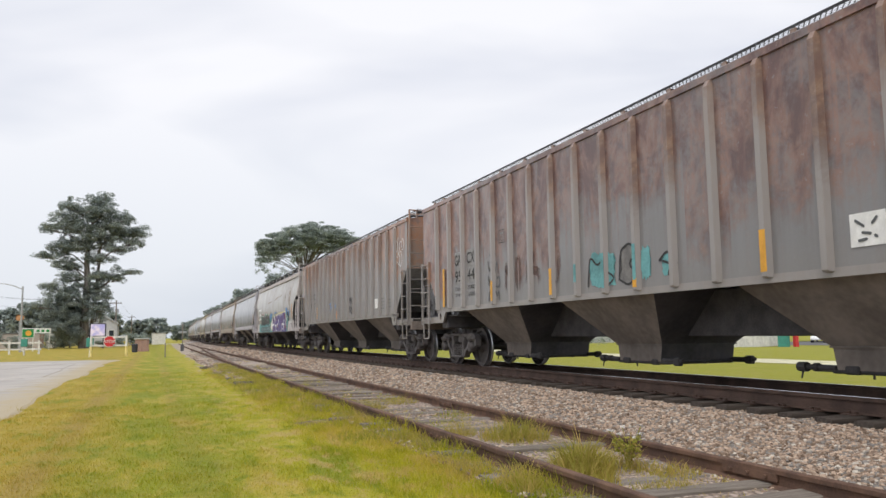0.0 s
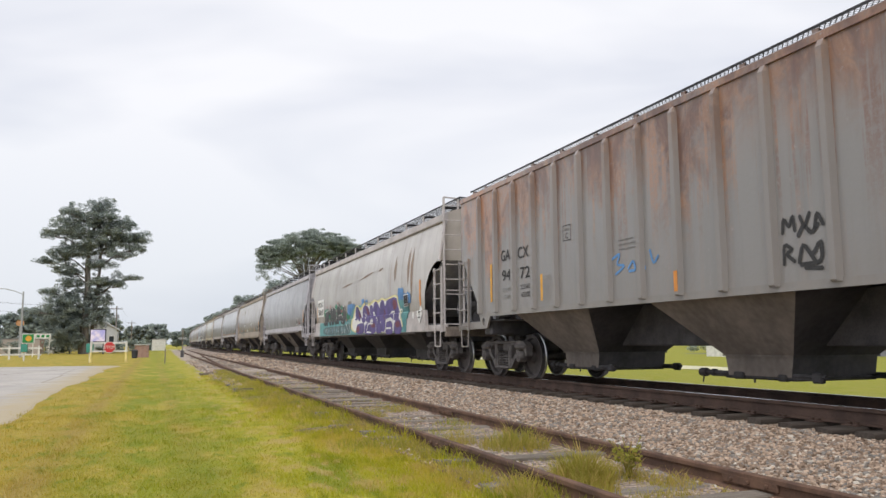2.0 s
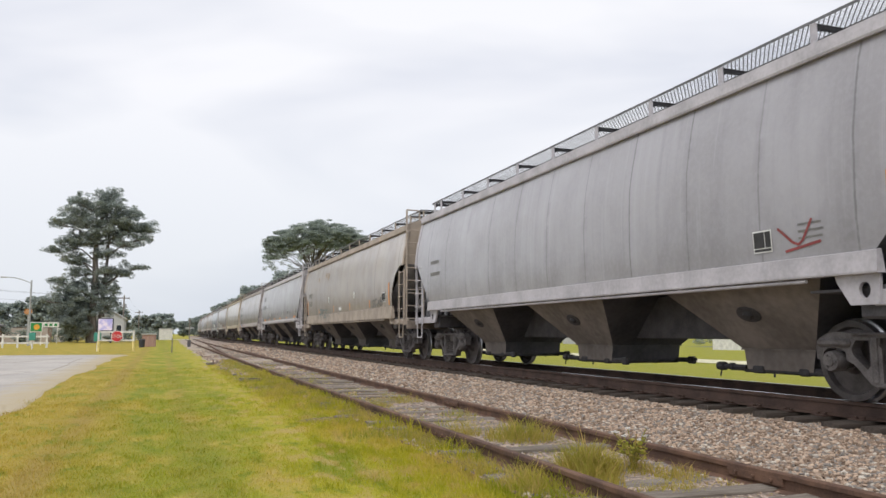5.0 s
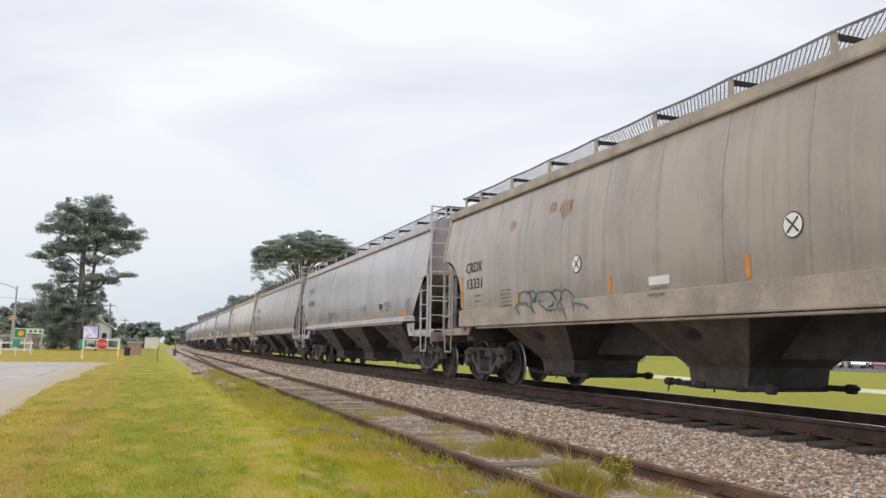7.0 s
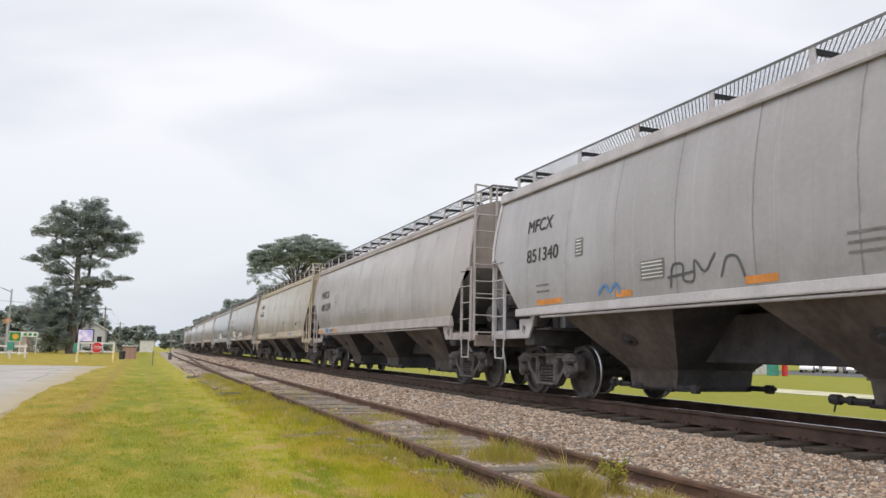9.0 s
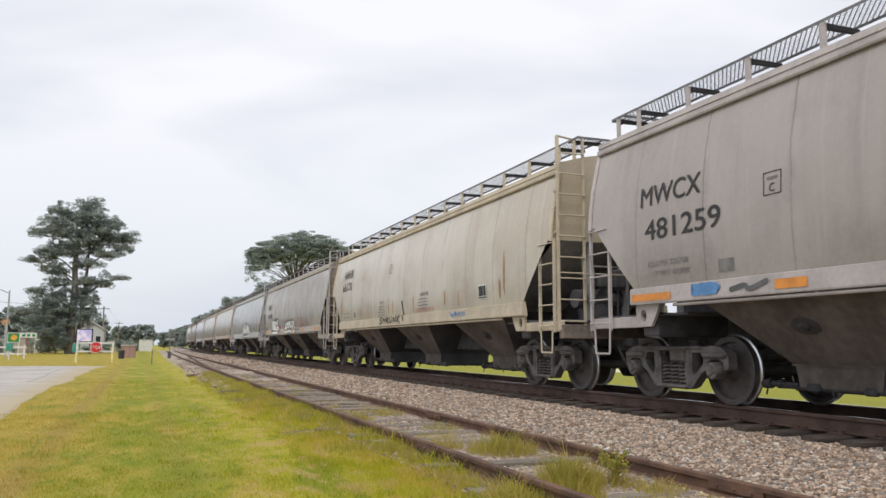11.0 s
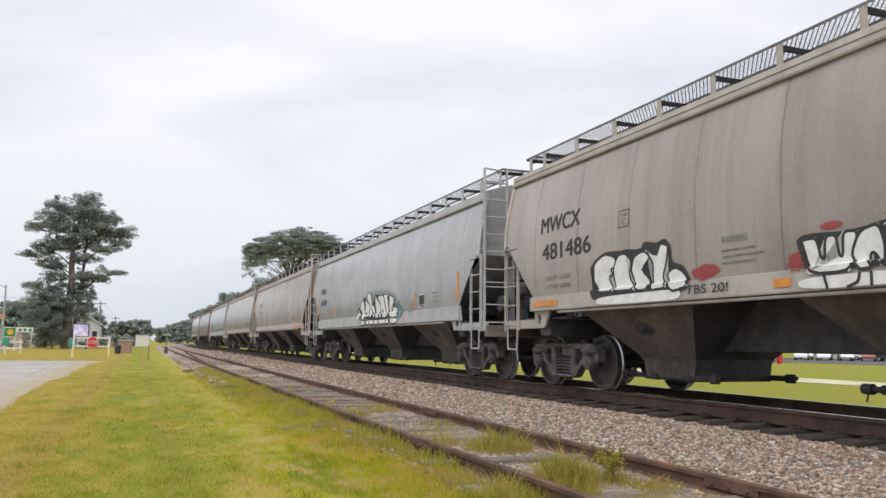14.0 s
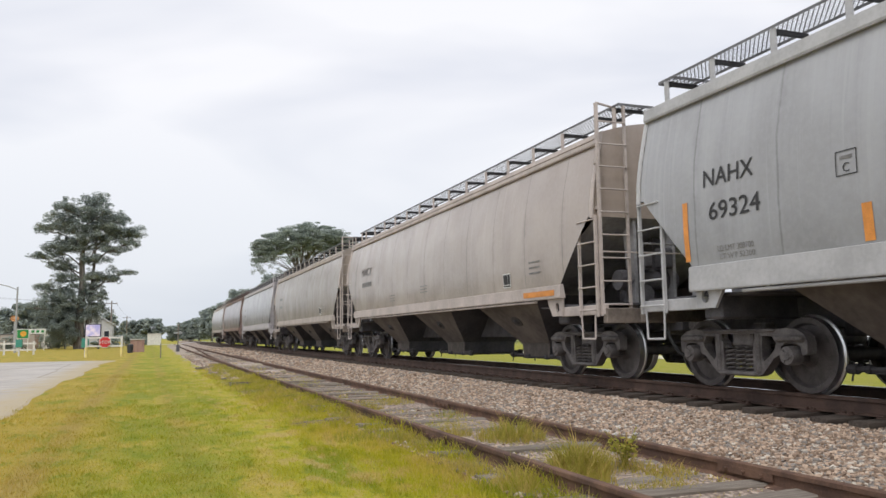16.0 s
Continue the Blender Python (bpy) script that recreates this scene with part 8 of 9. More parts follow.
def marks():
    # first ribbed car
    for y, z, t, w in ((6.16, 2.36, "GA", 0.38), (5.40, 2.36, "CX", 0.44), (6.15, 1.98, "95", 0.38), (5.38, 1.98, "44", 0.42)):
        patch(0, "faded_patch", y + 0.015, y - 0.47, z - 0.06, z + 0.31, M_FADED, 0.005)
        letters(0, t, y, z, 0.25, M_BLACK, 0.009, w)
    letters(0, "223000", 5.37, 1.77, 0.09, M_BLACK, 0.008, 0.42), letters(0, "63200", 5.33, 1.62, 0.09, M_BLACK, 0.008, 0.36)
    letters(0, "LD LMT", 6.16, 1.77, 0.08, M_BLACK, 0.008, 0.38), letters(0, "LT WT", 6.13, 1.62, 0.08, M_BLACK, 0.008, 0.34)
    reflector(0, 6.96, 1.42, 2.35, M_YELLOW, 0.13, lift=0.03)
    for y, a, b in ((1.36, 1.43, 1.90), (-1.50, 1.41, 1.55), (4.03, 1.44, 1.86), (-3.85, 1.43, 1.92)):
        yy = (math.floor(y / 0.865) + 0.5) * 0.865
        reflector(0, yy + 0.05, a, b, M_YELLOW, 0.10, lift=0.079)
    paint(0, "graffiti", cloud_bm(0.12, -0.75, 1.42, 2.06, 3), M_TEALP, 0.006, "teal sprayed shape")
    paint(0, "graffiti", cloud_bm(-0.82, -1.30, 1.48, 2.10, 4), M_GREYT, 0.006, "grey sprayed shape")
    paint(0, "graffiti", cloud_bm(-1.35, -1.62, 1.50, 2.02, 5), M_TEALP, 0.006, "teal sprayed shape")
    paint(0, "graffiti", cloud_bm(-1.85, -2.22, 1.52, 1.86, 6), M_TEALP, 0.006, "teal sprayed shape")
    paint(0, "graffiti_outline", stroke_bm([[(0.12, 1.5), (0.05, 2.0), (-0.2, 1.8), (-0.5, 2.05), (-0.35, 1.75), (-0.7, 1.6), (-0.4, 1.45)], [(-0.8, 1.55), (-0.85, 2.0), (-1.1, 2.1), (-1.3, 1.9), (-1.05, 1.78), (-1.3, 1.6), (-1.05, 1.45), (-0.82, 1.55)], [(-1.82, 1.75), (-2.0, 1.88), (-2.22, 1.75), (-2.2, 1.55), (-2.0, 1.53), (-2.1, 1.68), (-1.85, 1.76)]], 0.035), M_BLACK, 0.012)
    paint(0, "graffiti", stroke_bm([[(4.22, 2.30), (4.15, 2.05), (4.05, 2.22), (3.98, 2.02), (3.9, 2.25)], [(3.85, 2.0), (3.75, 2.28), (3.68, 2.0)], [(4.2, 1.98), (4.18, 1.74), (4.05, 1.96), (4.1, 1.84), (3.98, 1.72)], [(3.92, 1.95), (3.9, 1.74), (3.78, 1.74)], [(3.75, 1.9), (3.62, 1.94), (3.62, 1.74), (3.74, 1.72)], [(4.2, 1.45), (4.15, 1.68), (4.05, 1.52), (3.98, 1.68), (3.92, 1.45)], [(3.88, 1.45), (3.84, 1.66), (3.75, 1.52), (3.68, 1.66), (3.64, 1.46)], [(4.1, 2.42), (3.9, 2.48), (3.8, 2.40), (4.0, 2.38), (4.12, 2.42)]], 0.035), M_GREYP, 0.007, "thin dark tag")
    for n, line in enumerate(([(3.35, 1.5), (3.35, 2.3), (3.2, 1.9), (3.05, 2.35), (3.05, 1.55)], [(2.85, 1.55), (2.85, 2.3), (2.62, 2.25), (2.62, 1.6)], [(2.4, 1.55), (2.3, 2.35), (2.1, 2.3), (2.2, 1.95), (1.85, 1.9), (1.80, 1.55)], [(1.5, 2.3), (1.35, 1.6), (1.1, 1.6), (1.05, 2.2)])):
        paint(0, "graffiti", stroke_bm([line], 0.17), M_BROWNP, 0.0065, "faded brown graffiti letters")
    for y, z0, z1 in ((-0.4325, 1.45, 2.0), (-1.2975, 1.52, 2.05), (0.4325, 1.6, 1.9)):
        patch(0, "graffiti", y + 0.04, y - 0.04, z0, z1, M_TEALP, 0.080)
    patch(0, "placard", -5.05, -5.48, 1.58, 1.92, M_WHITE, 0.012, "worn white placard")
    paint(0, "placard_mark", stroke_bm([[(-5.12, 1.85), (-5.22, 1.78)], [(-5.2, 1.72), (-5.3, 1.70)], [(-5.15, 1.64), (-5.25, 1.65)], [(-5.32, 1.80), (-5.38, 1.86)], [(-5.34, 1.68), (-5.37, 1.66)]], 0.03), M_GREYP, 0.017)

    # second ribbed car
    for y, z, t, w in ((6.24, 2.40, "GA", 0.42), (5.45, 2.38, "CX", 0.46), (6.20, 1.99, "94", 0.40), (5.36, 1.98, "72", 0.42)):
        letters(1, t, y, z, 0.22, M_BLACK, 0.009, w)
    letters(1, "223000", 5.36, 1.77, 0.09, M_BLACK, 0.008, 0.42), letters(1, "63300", 5.32, 1.62, 0.09, M_BLACK, 0.008, 0.38)
    letters(1, "LD LMT", 6.18, 1.77, 0.08, M_GREYT, 0.008, 0.38), letters(1, "LT WT", 6.14, 1.62, 0.08, M_GREYT, 0.008, 0.32)
    reflector(1, 6.80, 1.59, 2.39, M_YELLOW, 0.09, lift=0.012)
    reflector(1, 4.38, 1.50, 1.98, M_YELLOW, 0.09, lift=0.079), reflector(1, 0.48, 1.42, 1.70, M_ORANGE, 0.08, lift=0.079)
    paint(1, "graffiti", stroke_bm([[(-1.66, 1.9), (-1.75, 2.02), (-1.85, 1.9), (-1.95, 2.0)], [(-1.66, 1.60), (-1.72, 1.82), (-1.85, 1.66), (-1.98, 1.84), (-1.98, 1.58), (-1.68, 1.58)], [(-1.78, 1.75), (-1.9, 1.58)]], 0.05), M_BLACK, 0.009, "small black tag")
    for line in ([(2.10, 2.02), (1.85, 2.10), (1.98, 1.92), (1.72, 1.90), (2.0, 1.78)], [(1.66, 1.84), (1.52, 1.96), (1.46, 1.80), (1.64, 1.80)], [(1.40, 1.80), (1.36, 2.0), (1.22, 1.80)], [(1.10, 2.06), (1.02, 1.84), (0.9, 1.96)]):
        paint(1, "graffiti", stroke_bm([line], 0.04), M_BLUEP, 0.007, "blue sprayed tag")
    plate_box(1, 3.62, 2.50, 0.26), plate_box(0, 3.62, 2.62, 0.26)
    bars(1, 1.9, 2.28, 0.5, 3, 0.07)
    patch(1, "placard", -4.98, -5.34, 1.62, 1.92, M_WHITE, 0.01, "faded white square")
    bars(1, -5.72, 1.88, 0.42, 4, 0.10, M_GREYT), bars(1, -6.52, 1.82, 0.36, 3, 0.11, M_GREYT)
    tag = []
    for n in range(9):      # looping strokes in two rows
        c, z = -7.25 - 0.20 * (n % 5), 3.36 - 0.40 * (n // 5)
        tag.append([(c + 0.13 * math.cos(q * 0.9 + n * 1.7), z + (0.10 + 0.07 * (n % 3)) * math.sin(q * 0.9 + n * 1.7)) for q in range(6 + n % 2)])
    for line in ([(-1.44, 1.95), (-1.46, 2.14), (-1.54, 2.0), (-1.60, 2.16), (-1.62, 1.96)], [(-1.44, 1.60), (-1.45, 1.84), (-1.58, 1.76), (-1.47, 1.72), (-1.60, 1.62)], [(-1.74, 1.54), (-1.98, 1.52)], [(-1.70, 2.12), (-1.76, 1.98), (-1.84, 2.14)], [(-1.9, 1.96), (-1.94, 2.14), (-2.02, 1.98)]):
        paint(1, "graffiti", stroke_bm([line], 0.045), M_BLACK, 0.009, "small black tag")
    for line in tag:
        paint(1, "graffiti", stroke_bm([line], 0.022), M_WHITE, 0.006, "thin white tag")

    # dingy white car with the large coloured graffiti
    patch(2, "number_panel", 7.04, 5.76, 1.86, 2.58, M_WHITE, 0.006, "white number panel")
    letters(2, "MCEX", 6.90, 2.27, 0.20, M_BLACK, 0.011, 0.92), letters(2, "350818", 6.92, 1.95, 0.21, M_BLACK, 0.011, 1.02)
    for y, z, a, b in ((2.5, 2.84, 0.75, 2.90), (-0.26, 2.92, -2.10, 3.06), (-2.68, 3.04, -3.22, 3.08)):
        paint(2, "scrape", shape_bm([(y, z - 0.02), ((y + a) / 2, (z + b) / 2 - 0.045), (a, b - 0.01), (a, b + 0.01), ((y + a) / 2, (z + b) / 2 + 0.03)]), M_SCAR, 0.006, "brown scraped dent")
    for y, a, z0, z1 in ((-4.52, -4.80, 2.42, 3.45), (-5.80, -6.12, 2.2, 3.48), (-6.15, -6.45, 1.8, 3.52)):
        paint(2, "rust_stain", cloud_bm(y, a, z0, z1, int(-y * 7), 40, 0.35), M_RUSTP, 0.005, "faded rust stain")
    paint(2, "graffiti_field", cloud_bm(5.75, 1.2, 1.60, 2.0, 11, 40), M_GREENS, 0.006, "green sprayed cloud")
    paint(2, "graffiti_field", cloud_bm(1.4, -6.3, 1.06, 2.10, 12, 60, 0.14), M_TEALP, 0.007, "teal sprayed cloud")
    patch(2, "graffiti_field", 6.4, -5.9, 1.05, 1.585, M_TEALP, 0.004, "teal sprayed band on the sill")
    for i, (y, z, r) in enumerate(((1.1, 1.95, 0.22), (0.75, 2.02, 0.16), (-0.9, 2.12, 0.14), (-1.4, 2.08, 0.12), (-5.3, 2.15, 0.20), (-6.0, 2.0, 0.18), (-5.6, 2.05, 0.12))):
        paint(2, "graffiti_field", cloud_bm(y + r * 1.5, y - r * 1.5, z - r, z + r, i, 26, 0.28), M_BLUEP, 0.010 + 0.001 * i, "blue sprayed spot")
    placard(2, -5.65, 1.76, 0.40, 0.34, 0.034)
    paint(2, "hazard_diamond", shape_bm([(-6.86, 1.50), (-7.10, 1.26), (-7.34, 1.50), (-7.10, 1.74)]), M_WHITE, 0.02, "white diamond with a dark mark")
    paint(2, "diamond_mark", stroke_bm([[(-7.10, 1.40), (-7.10, 1.62)], [(-7.02, 1.56), (-7.18, 1.56)], [(-7.02, 1.42), (-7.18, 1.42)]], 0.03), M_BLACK, 0.026)
    paint(2, "graffiti", disc_bm(-6.55, 1.49, 0.10), M_WHITE, 0.012, "white sprayed roundel")
    reflector(2, -6.98, 1.68, 2.42, M_ORANGE, 0.12, -0.0)
    reflector(2, 7.12, 1.62, 2.3, M_ORANGE, 0.08)

    # cool grey car
    placard(3, -5.2, 1.70, 0.30, 0.26), bars(3, -5.9, 1.95, 0.4, 3), bars(3, 6.7, 2.55, 0.8, 2, 0.3, M_GREYT)
    paint(3, "graffiti", stroke_bm([[(-5.6, 1.95), (-5.9, 1.7), (-6.1, 2.0)], [(-5.7, 1.68), (-6.2, 1.75)]], 0.03), M_REDP, 0.007, "faint red scrawl")
    reflector(3, -7.05, 1.75, 2.35, M_ORANGE)

    # soiled tan car
    letters(4, "CRDX", 6.95, 2.40, 0.22, M_BLACK, 0.008, 0.86), letters(4, "13331", 6.88, 2.04, 0.22, M_BLACK, 0.008, 0.80)
    bars(4, 6.5, 1.86, 0.42, 2, 0.12), bars(4, 5.14, 1.90, 0.6, 5, 0.075), bars(4, 0.15, 1.62, 0.5, 2, 0.09)
    for y in (2.14, -2.52):
        paint(4, "stencil_roundel", disc_bm(y, 2.17, 0.15), M_BLACK, 0.006)
        paint(4, "stencil_roundel", disc_bm(y, 2.17, 0.135), M_WHITE, 0.010, "white roundel with crossed marks")
        paint(4, "roundel_mark", stroke_bm([[(y + 0.08, 2.25), (y - 0.08, 2.09)], [(y - 0.08, 2.25), (y + 0.08, 2.09)]], 0.022), M_BLACK, 0.014)
    for y, a, b in ((7.28, 1.64, 2.34), (1.22, 1.64, 1.90), (-4.74, 1.62, 1.90), (-1.75, 1.64, 1.92), (4.45, 1.64, 1.84), (-7.18, 1.64, 2.34)):
        reflector(4, y, a, b, M_ORANGE, 0.09 if abs(y) < 7 else 0.12)
    scrawl(4, "SCAB", -5.15, 1.66, 0.24, 1.36, 0.036, M_GREYP, 0.008, "thin dark sprayed letters")
    placard(4, -6.42, 1.76, 0.44, 0.30)
    patch(4, "sticker", 0.17, -0.30, 1.68, 1.80, M_WHITE, 0.007, "white sticker strip")
    for y, z, r in ((4.7, 3.2, 0.2), (2.6, 3.25, 0.34), (3.1, 3.3, 0.18)):
        paint(4, "rust_stain", cloud_bm(y + r, y - r, z - r * 0.8, z + r * 0.6, int(y * 10), 40, 0.6), M_FAINT, 0.005, "faint orange stain")

    # pale grey car
    letters(5, "MFCX", 7.15, 2.98, 0.24, M_BLACK, 0.008, 0.92), letters(5, "851340", 7.11, 2.42, 0.24, M_BLACK, 0.008, 1.16)
    bars(5, 6.74, 1.96, 0.5, 2, 0.11)
    for y, a, z, z1 in ((5.38, 5.14, 2.36, 2.66), (3.56, 3.02, 1.82, 2.10), (-2.09, -2.65, 1.76, 2.08), (-6.9, -7.2, 1.80, 2.08)):
        patch(5, "label_plate", y, a, z, z1, M_GREYT, 0.006, "grey ruled label")
        for i in range(5):
            zz = z + (z1 - z) * (i + 0.6) / 5.4
            patch(5, "print_bar", y - 0.03, a + 0.03, zz, zz + 0.016, M_WHITE, 0.010)
    placard(5, -4.32, 1.80, 0.37, 0.27)
    letters(5, "EX W 10-8 H 9-6", -4.85, 2.00, 0.062, M_BLACK, 0.008, 0.60), letters(5, "E W 8-4 H 15-0", -4.86, 1.90, 0.062, M_BLACK, 0.008, 0.57), letters(5, "CU FT 5215", -4.90, 1.80, 0.062, M_BLACK, 0.008, 0.38)
    for y, w in ((6.75, 0.9), (4.2, 0.4), (1.5, 0.52), (-0.86, 0.5), (-3.58, 0.48), (-6.4, 0.7)):
        patch(5, "reflector", y, y - w, 1.625, 1.72, M_ORANGE, 0.006)
    bars(5, 0.03, 2.02, 0.55, 3, 0.10), bars(5, -7.0, 1.7, 0.5, 3, 0.09)
    paint(5, "graffiti", stroke_bm([[(2.9, 1.68), (2.85, 2.0), (2.6, 1.98), (2.65, 1.75), (2.4, 1.72), (2.4, 2.05), (2.2, 1.8), (2.0, 2.05)], [(1.9, 1.75), (1.8, 2.0), (1.6, 1.98), (1.5, 1.72)], [(2.95, 1.82), (2.4, 1.86)]], 0.035), M_GREYP, 0.007, "dark scribbled figure")
    paint(5, "graffiti", stroke_bm([[(4.7, 1.70), (4.5, 1.86), (4.4, 1.70), (4.2, 1.86), (4.1, 1.68)]], 0.05), M_BLUEP, 0.007, "blue scribble")

    # warm grey car
    letters(6, "MWCX", 7.00, 2.74, 0.28, M_BLACK, 0.008, 1.28), letters(6, "481259", 6.90, 2.25, 0.28, M_BLACK, 0.008, 1.55)
    letters(6, "LD LMT 225700", 6.84, 1.87, 0.075, M_GREYT, 0.008, 0.85), letters(6, "LT WT 60300", 6.78, 1.73, 0.075, M_GREYT, 0.008, 0.80)
    plate_box(6, 4.62, 2.49, 0.26)
    patch(6, "reflector", 7.22, 6.34, 1.40, 1.50, M_ORANGE, 0.006), patch(6, "reflector", 4.49, 4.03, 1.41, 1.52, M_ORANGE, 0.006)
    paint(6, "graffiti", cloud_bm(5.95, 5.35, 1.40, 1.58, 9), M_BLUEP, 0.006, "blue scribble on the sill")
    paint(6, "graffiti", stroke_bm([[(5.2, 1.45), (4.95, 1.50), (4.9, 1.43), (4.6, 1.52)]], 0.06), M_GREYP, 0.007, "dark scrawl")
    patch(6, "label_plate", 5.43, 5.16, 1.68, 1.84, M_GREYT, 0.006)
    bars(6, 2.6, 2.0, 0.7, 4), letters(6, "WARNING", 0.6, 2.0, 0.09, M_GREYT, 0.008, 0.5), bars(6, 0.7, 1.9, 0.8, 3)

    # cream car
    letters(7, "NAHX", 6.85, 3.08, 0.29, M_BLACK, 0.008, 1.18), letters(7, "66176", 6.90, 2.64, 0.29, M_BLACK, 0.008, 1.22)
    plate_box(7, 1.32, 2.84, 0.26)
    letters(7, "WARNING", 2.25, 2.00, 0.08, M_GREYT, 0.008, 0.48), bars(7, 2.35, 1.90, 0.75, 4, 0.08)
    letters(7, "WARNING", -1.46, 2.02, 0.10, M_BLACK, 0.008, 0.62), bars(7, -1.3, 1.94, 0.85, 4, 0.08)
    letters(7, "DO NOT HAMMER ON CAR", -1.05, 1.63, 0.09, M_FADERED, 0.008, 1.42, "lettering", "red stencilled letters")
    for y, a, b in ((7.10, 1.66, 2.3), (4.45, 1.64, 2.05), (1.34, 1.64, 2.02), (-0.86, 1.64, 2.02), (-4.0, 1.64, 2.05)):
        reflector(7, y, a, b, M_RUSTO, 0.09)
    scrawl(7, "SHRUNK", 2.10, 1.41, 0.18, 2.0, 0.045, M_BLACK, 0.010, "loose black sprayed letters")
    for line in ([(-3.62, 1.54), (-3.7, 1.44), (-3.82, 1.50), (-3.8, 1.40)], [(-3.9, 1.42), (-3.92, 1.54), (-4.06, 1.48), (-3.92, 1.46)], [(-4.12, 1.42), (-4.2, 1.54), (-4.26, 1.42)], [(-4.34, 1.42), (-4.36, 1.54), (-4.48, 1.42), (-4.5, 1.54)]):
        paint(7, "graffiti", stroke_bm([line], 0.035), M_BLUEP, 0.010, "blue sprayed tag on the sill")
    paint(7, "graffiti", stroke_bm([[(0.05, 1.98), (-0.02, 1.72), (-0.12, 1.45)]], 0.07), M_BLACK, 0.010)
    placard(7, -5.2, 1.74, 0.40, 0.30), bars(7, 6.7, 1.84, 0.35, 2, 0.13), bars(7, 6.2, 1.84, 0.35, 2, 0.13)
    for n, (y, z0, z1) in enumerate(((-6.45, 1.62, 2.75), (-6.25, 1.62, 2.2), (-3.2, 1.62, 2.15), (0.9, 1.62, 2.05), (6.95, 1.66, 2.55))):
        paint(7, "rust_stain", cloud_bm(y + 0.06, y - 0.06, z0, z1, 70 + n, 44, 0.6), M_RUSTO, 0.0055, "orange rust run")
    patch(7, "label_plate", 5.30, 5.08, 1.70, 1.86, M_GREYT, 0.006)

    # brownish grey car
    letters(8, "MWCX", 6.90, 2.70, 0.28, M_BLACK, 0.008, 1.30), letters(8, "481486", 6.84, 2.22, 0.28, M_BLACK, 0.008, 1.58)
    letters(8, "LD LMT 225200", 6.74, 1.86, 0.075, M_GREYT, 0.008, 0.85), letters(8, "LT WT 60800", 6.70, 1.71, 0.075, M_GREYT, 0.008, 0.80)
    plate_box(8, 4.47, 2.49, 0.25)
    red_lines = []
    glyph = {"W": [[(0, 1), (.25, 0), (.5, .8), (.75, 0), (1, 1)], [(.08, 1.02), (.5, .95), (.9, 1.0)], [(.2, .75), (.5, .5), (.8, .7)]],
               "S": [[(1, .9), (.5, 1), (.1, .75), (.9, .4), (.6, 0), (0, .1)], [(.35, .8), (.8, .6)]], "T": [[(0, 1), (1, 1), (1, .85), (.6, .8), (.6, 0), (.4, 0), (.4, .8), (0, .85)]],
               "O": [[(.5, 1), (0, .5), (.5, 0), (1, .5), (.5, 1)], [(.5, .75), (.35, .5), (.5, .25), (.65, .5), (.5, .75)]], "C": [[(1, .85), (.4, 1), (0, .5), (.4, 0), (1, .15), (.9, .45), (.55, .45)]],
               "R": [[(0, 0), (.1, 1), (.8, .9), (.8, .55), (.15, .45), (1, 0)]], "B": [[(0, 0), (0, 1), (.8, .8), (.1, .5), (.9, .25), (0, 0)]], "I": [[(.4, 0), (.5, 1), (.7, 1), (.6, 0)]]}
    for word, y0, z0, w, h in (("WSTO", -2.80, 1.80, 0.215, 0.20), ("CRBISR", -2.88, 1.57, 0.150, 0.19)):
        for k, c in enumerate(word):
            for line in glyph[c]:
                red_lines.append([(y0 - (k + u * 0.84) * w, z0 + (v + 0.06 * (k % 2)) * h) for u, v in line])
    red_lines.append([(-3.70, 1.86), (-3.80, 1.78), (-3.72, 1.72), (-3.86, 1.62)])
    paint(8, "graffiti", stroke_bm(red_lines, 0.023), M_REDP, 0.008, "red two-line scrawled tag")
    for wide, lines in ((0.055, [[(-4.25, 1.80), (-4.32, 1.68)], [(-4.52, 1.91), (-4.54, 1.78)], [(-4.88, 1.83), (-4.84, 1.70)], [(-4.22, 1.56), (-4.29, 1.56)]]),
                        (0.035, [[(-4.38, 1.62), (-4.42, 1.74), (-4.48, 1.72)], [(-4.54, 1.78), (-4.56, 1.70)], [(-4.53, 1.57), (-4.60, 1.58), (-4.62, 1.64)], [(-4.68, 1.74), (-4.75, 1.70), (-4.76, 1.58)]])):
        paint(8, "graffiti", stroke_bm(lines, wide), M_REDP, 0.008, "row of short red spray dabs")
    letters(8, "TBS 20!", 2.95, 1.42, 0.11, M_BLACK, 0.010, 0.78, "graffiti", "small black sprayed letters")
    letters(8, "DBS. HBK.", -1.92, 1.43, 0.12, M_BLACK, 0.010, 1.15, "graffiti", "small black sprayed letters")
    for y, a in ((7.15, 6.3), (1.45, 1.2), (-1.08, -1.5), (-3.65, -4.1), (-6.2, -7.1)):
        patch(8, "reflector", y, a, 1.41, 1.51, M_ORANGE, 0.022 if y == -1.08 else 0.006)
    letters(8, "WARNING", -1.57, 1.98, 0.09, M_GREYT, 0.008, 0.45), bars(8, -1.6, 1.88, 0.7, 3), letters(8, "WARNING", 2.3, 2.0, 0.09, M_GREYT, 0.008, 0.45), bars(8, 2.3, 1.9, 0.7, 3), bars(8, -5.6, 2.0, 0.4, 3)

    # light grey car
    letters(9, "NAHX", 6.93, 2.58, 0.22, M_BLACK, 0.008, 0.88), letters(9, "69324", 6.84, 2.15, 0.22, M_BLACK, 0.008, 0.88)
    letters(9, "LD LMT 208700", 6.73, 1.74, 0.07, M_GREYT, 0.008, 0.62), letters(9, "LT WT 52300", 6.70, 1.64, 0.07, M_GREYT, 0.008, 0.60)
    plate_box(9, 4.87, 2.32, 0.25)
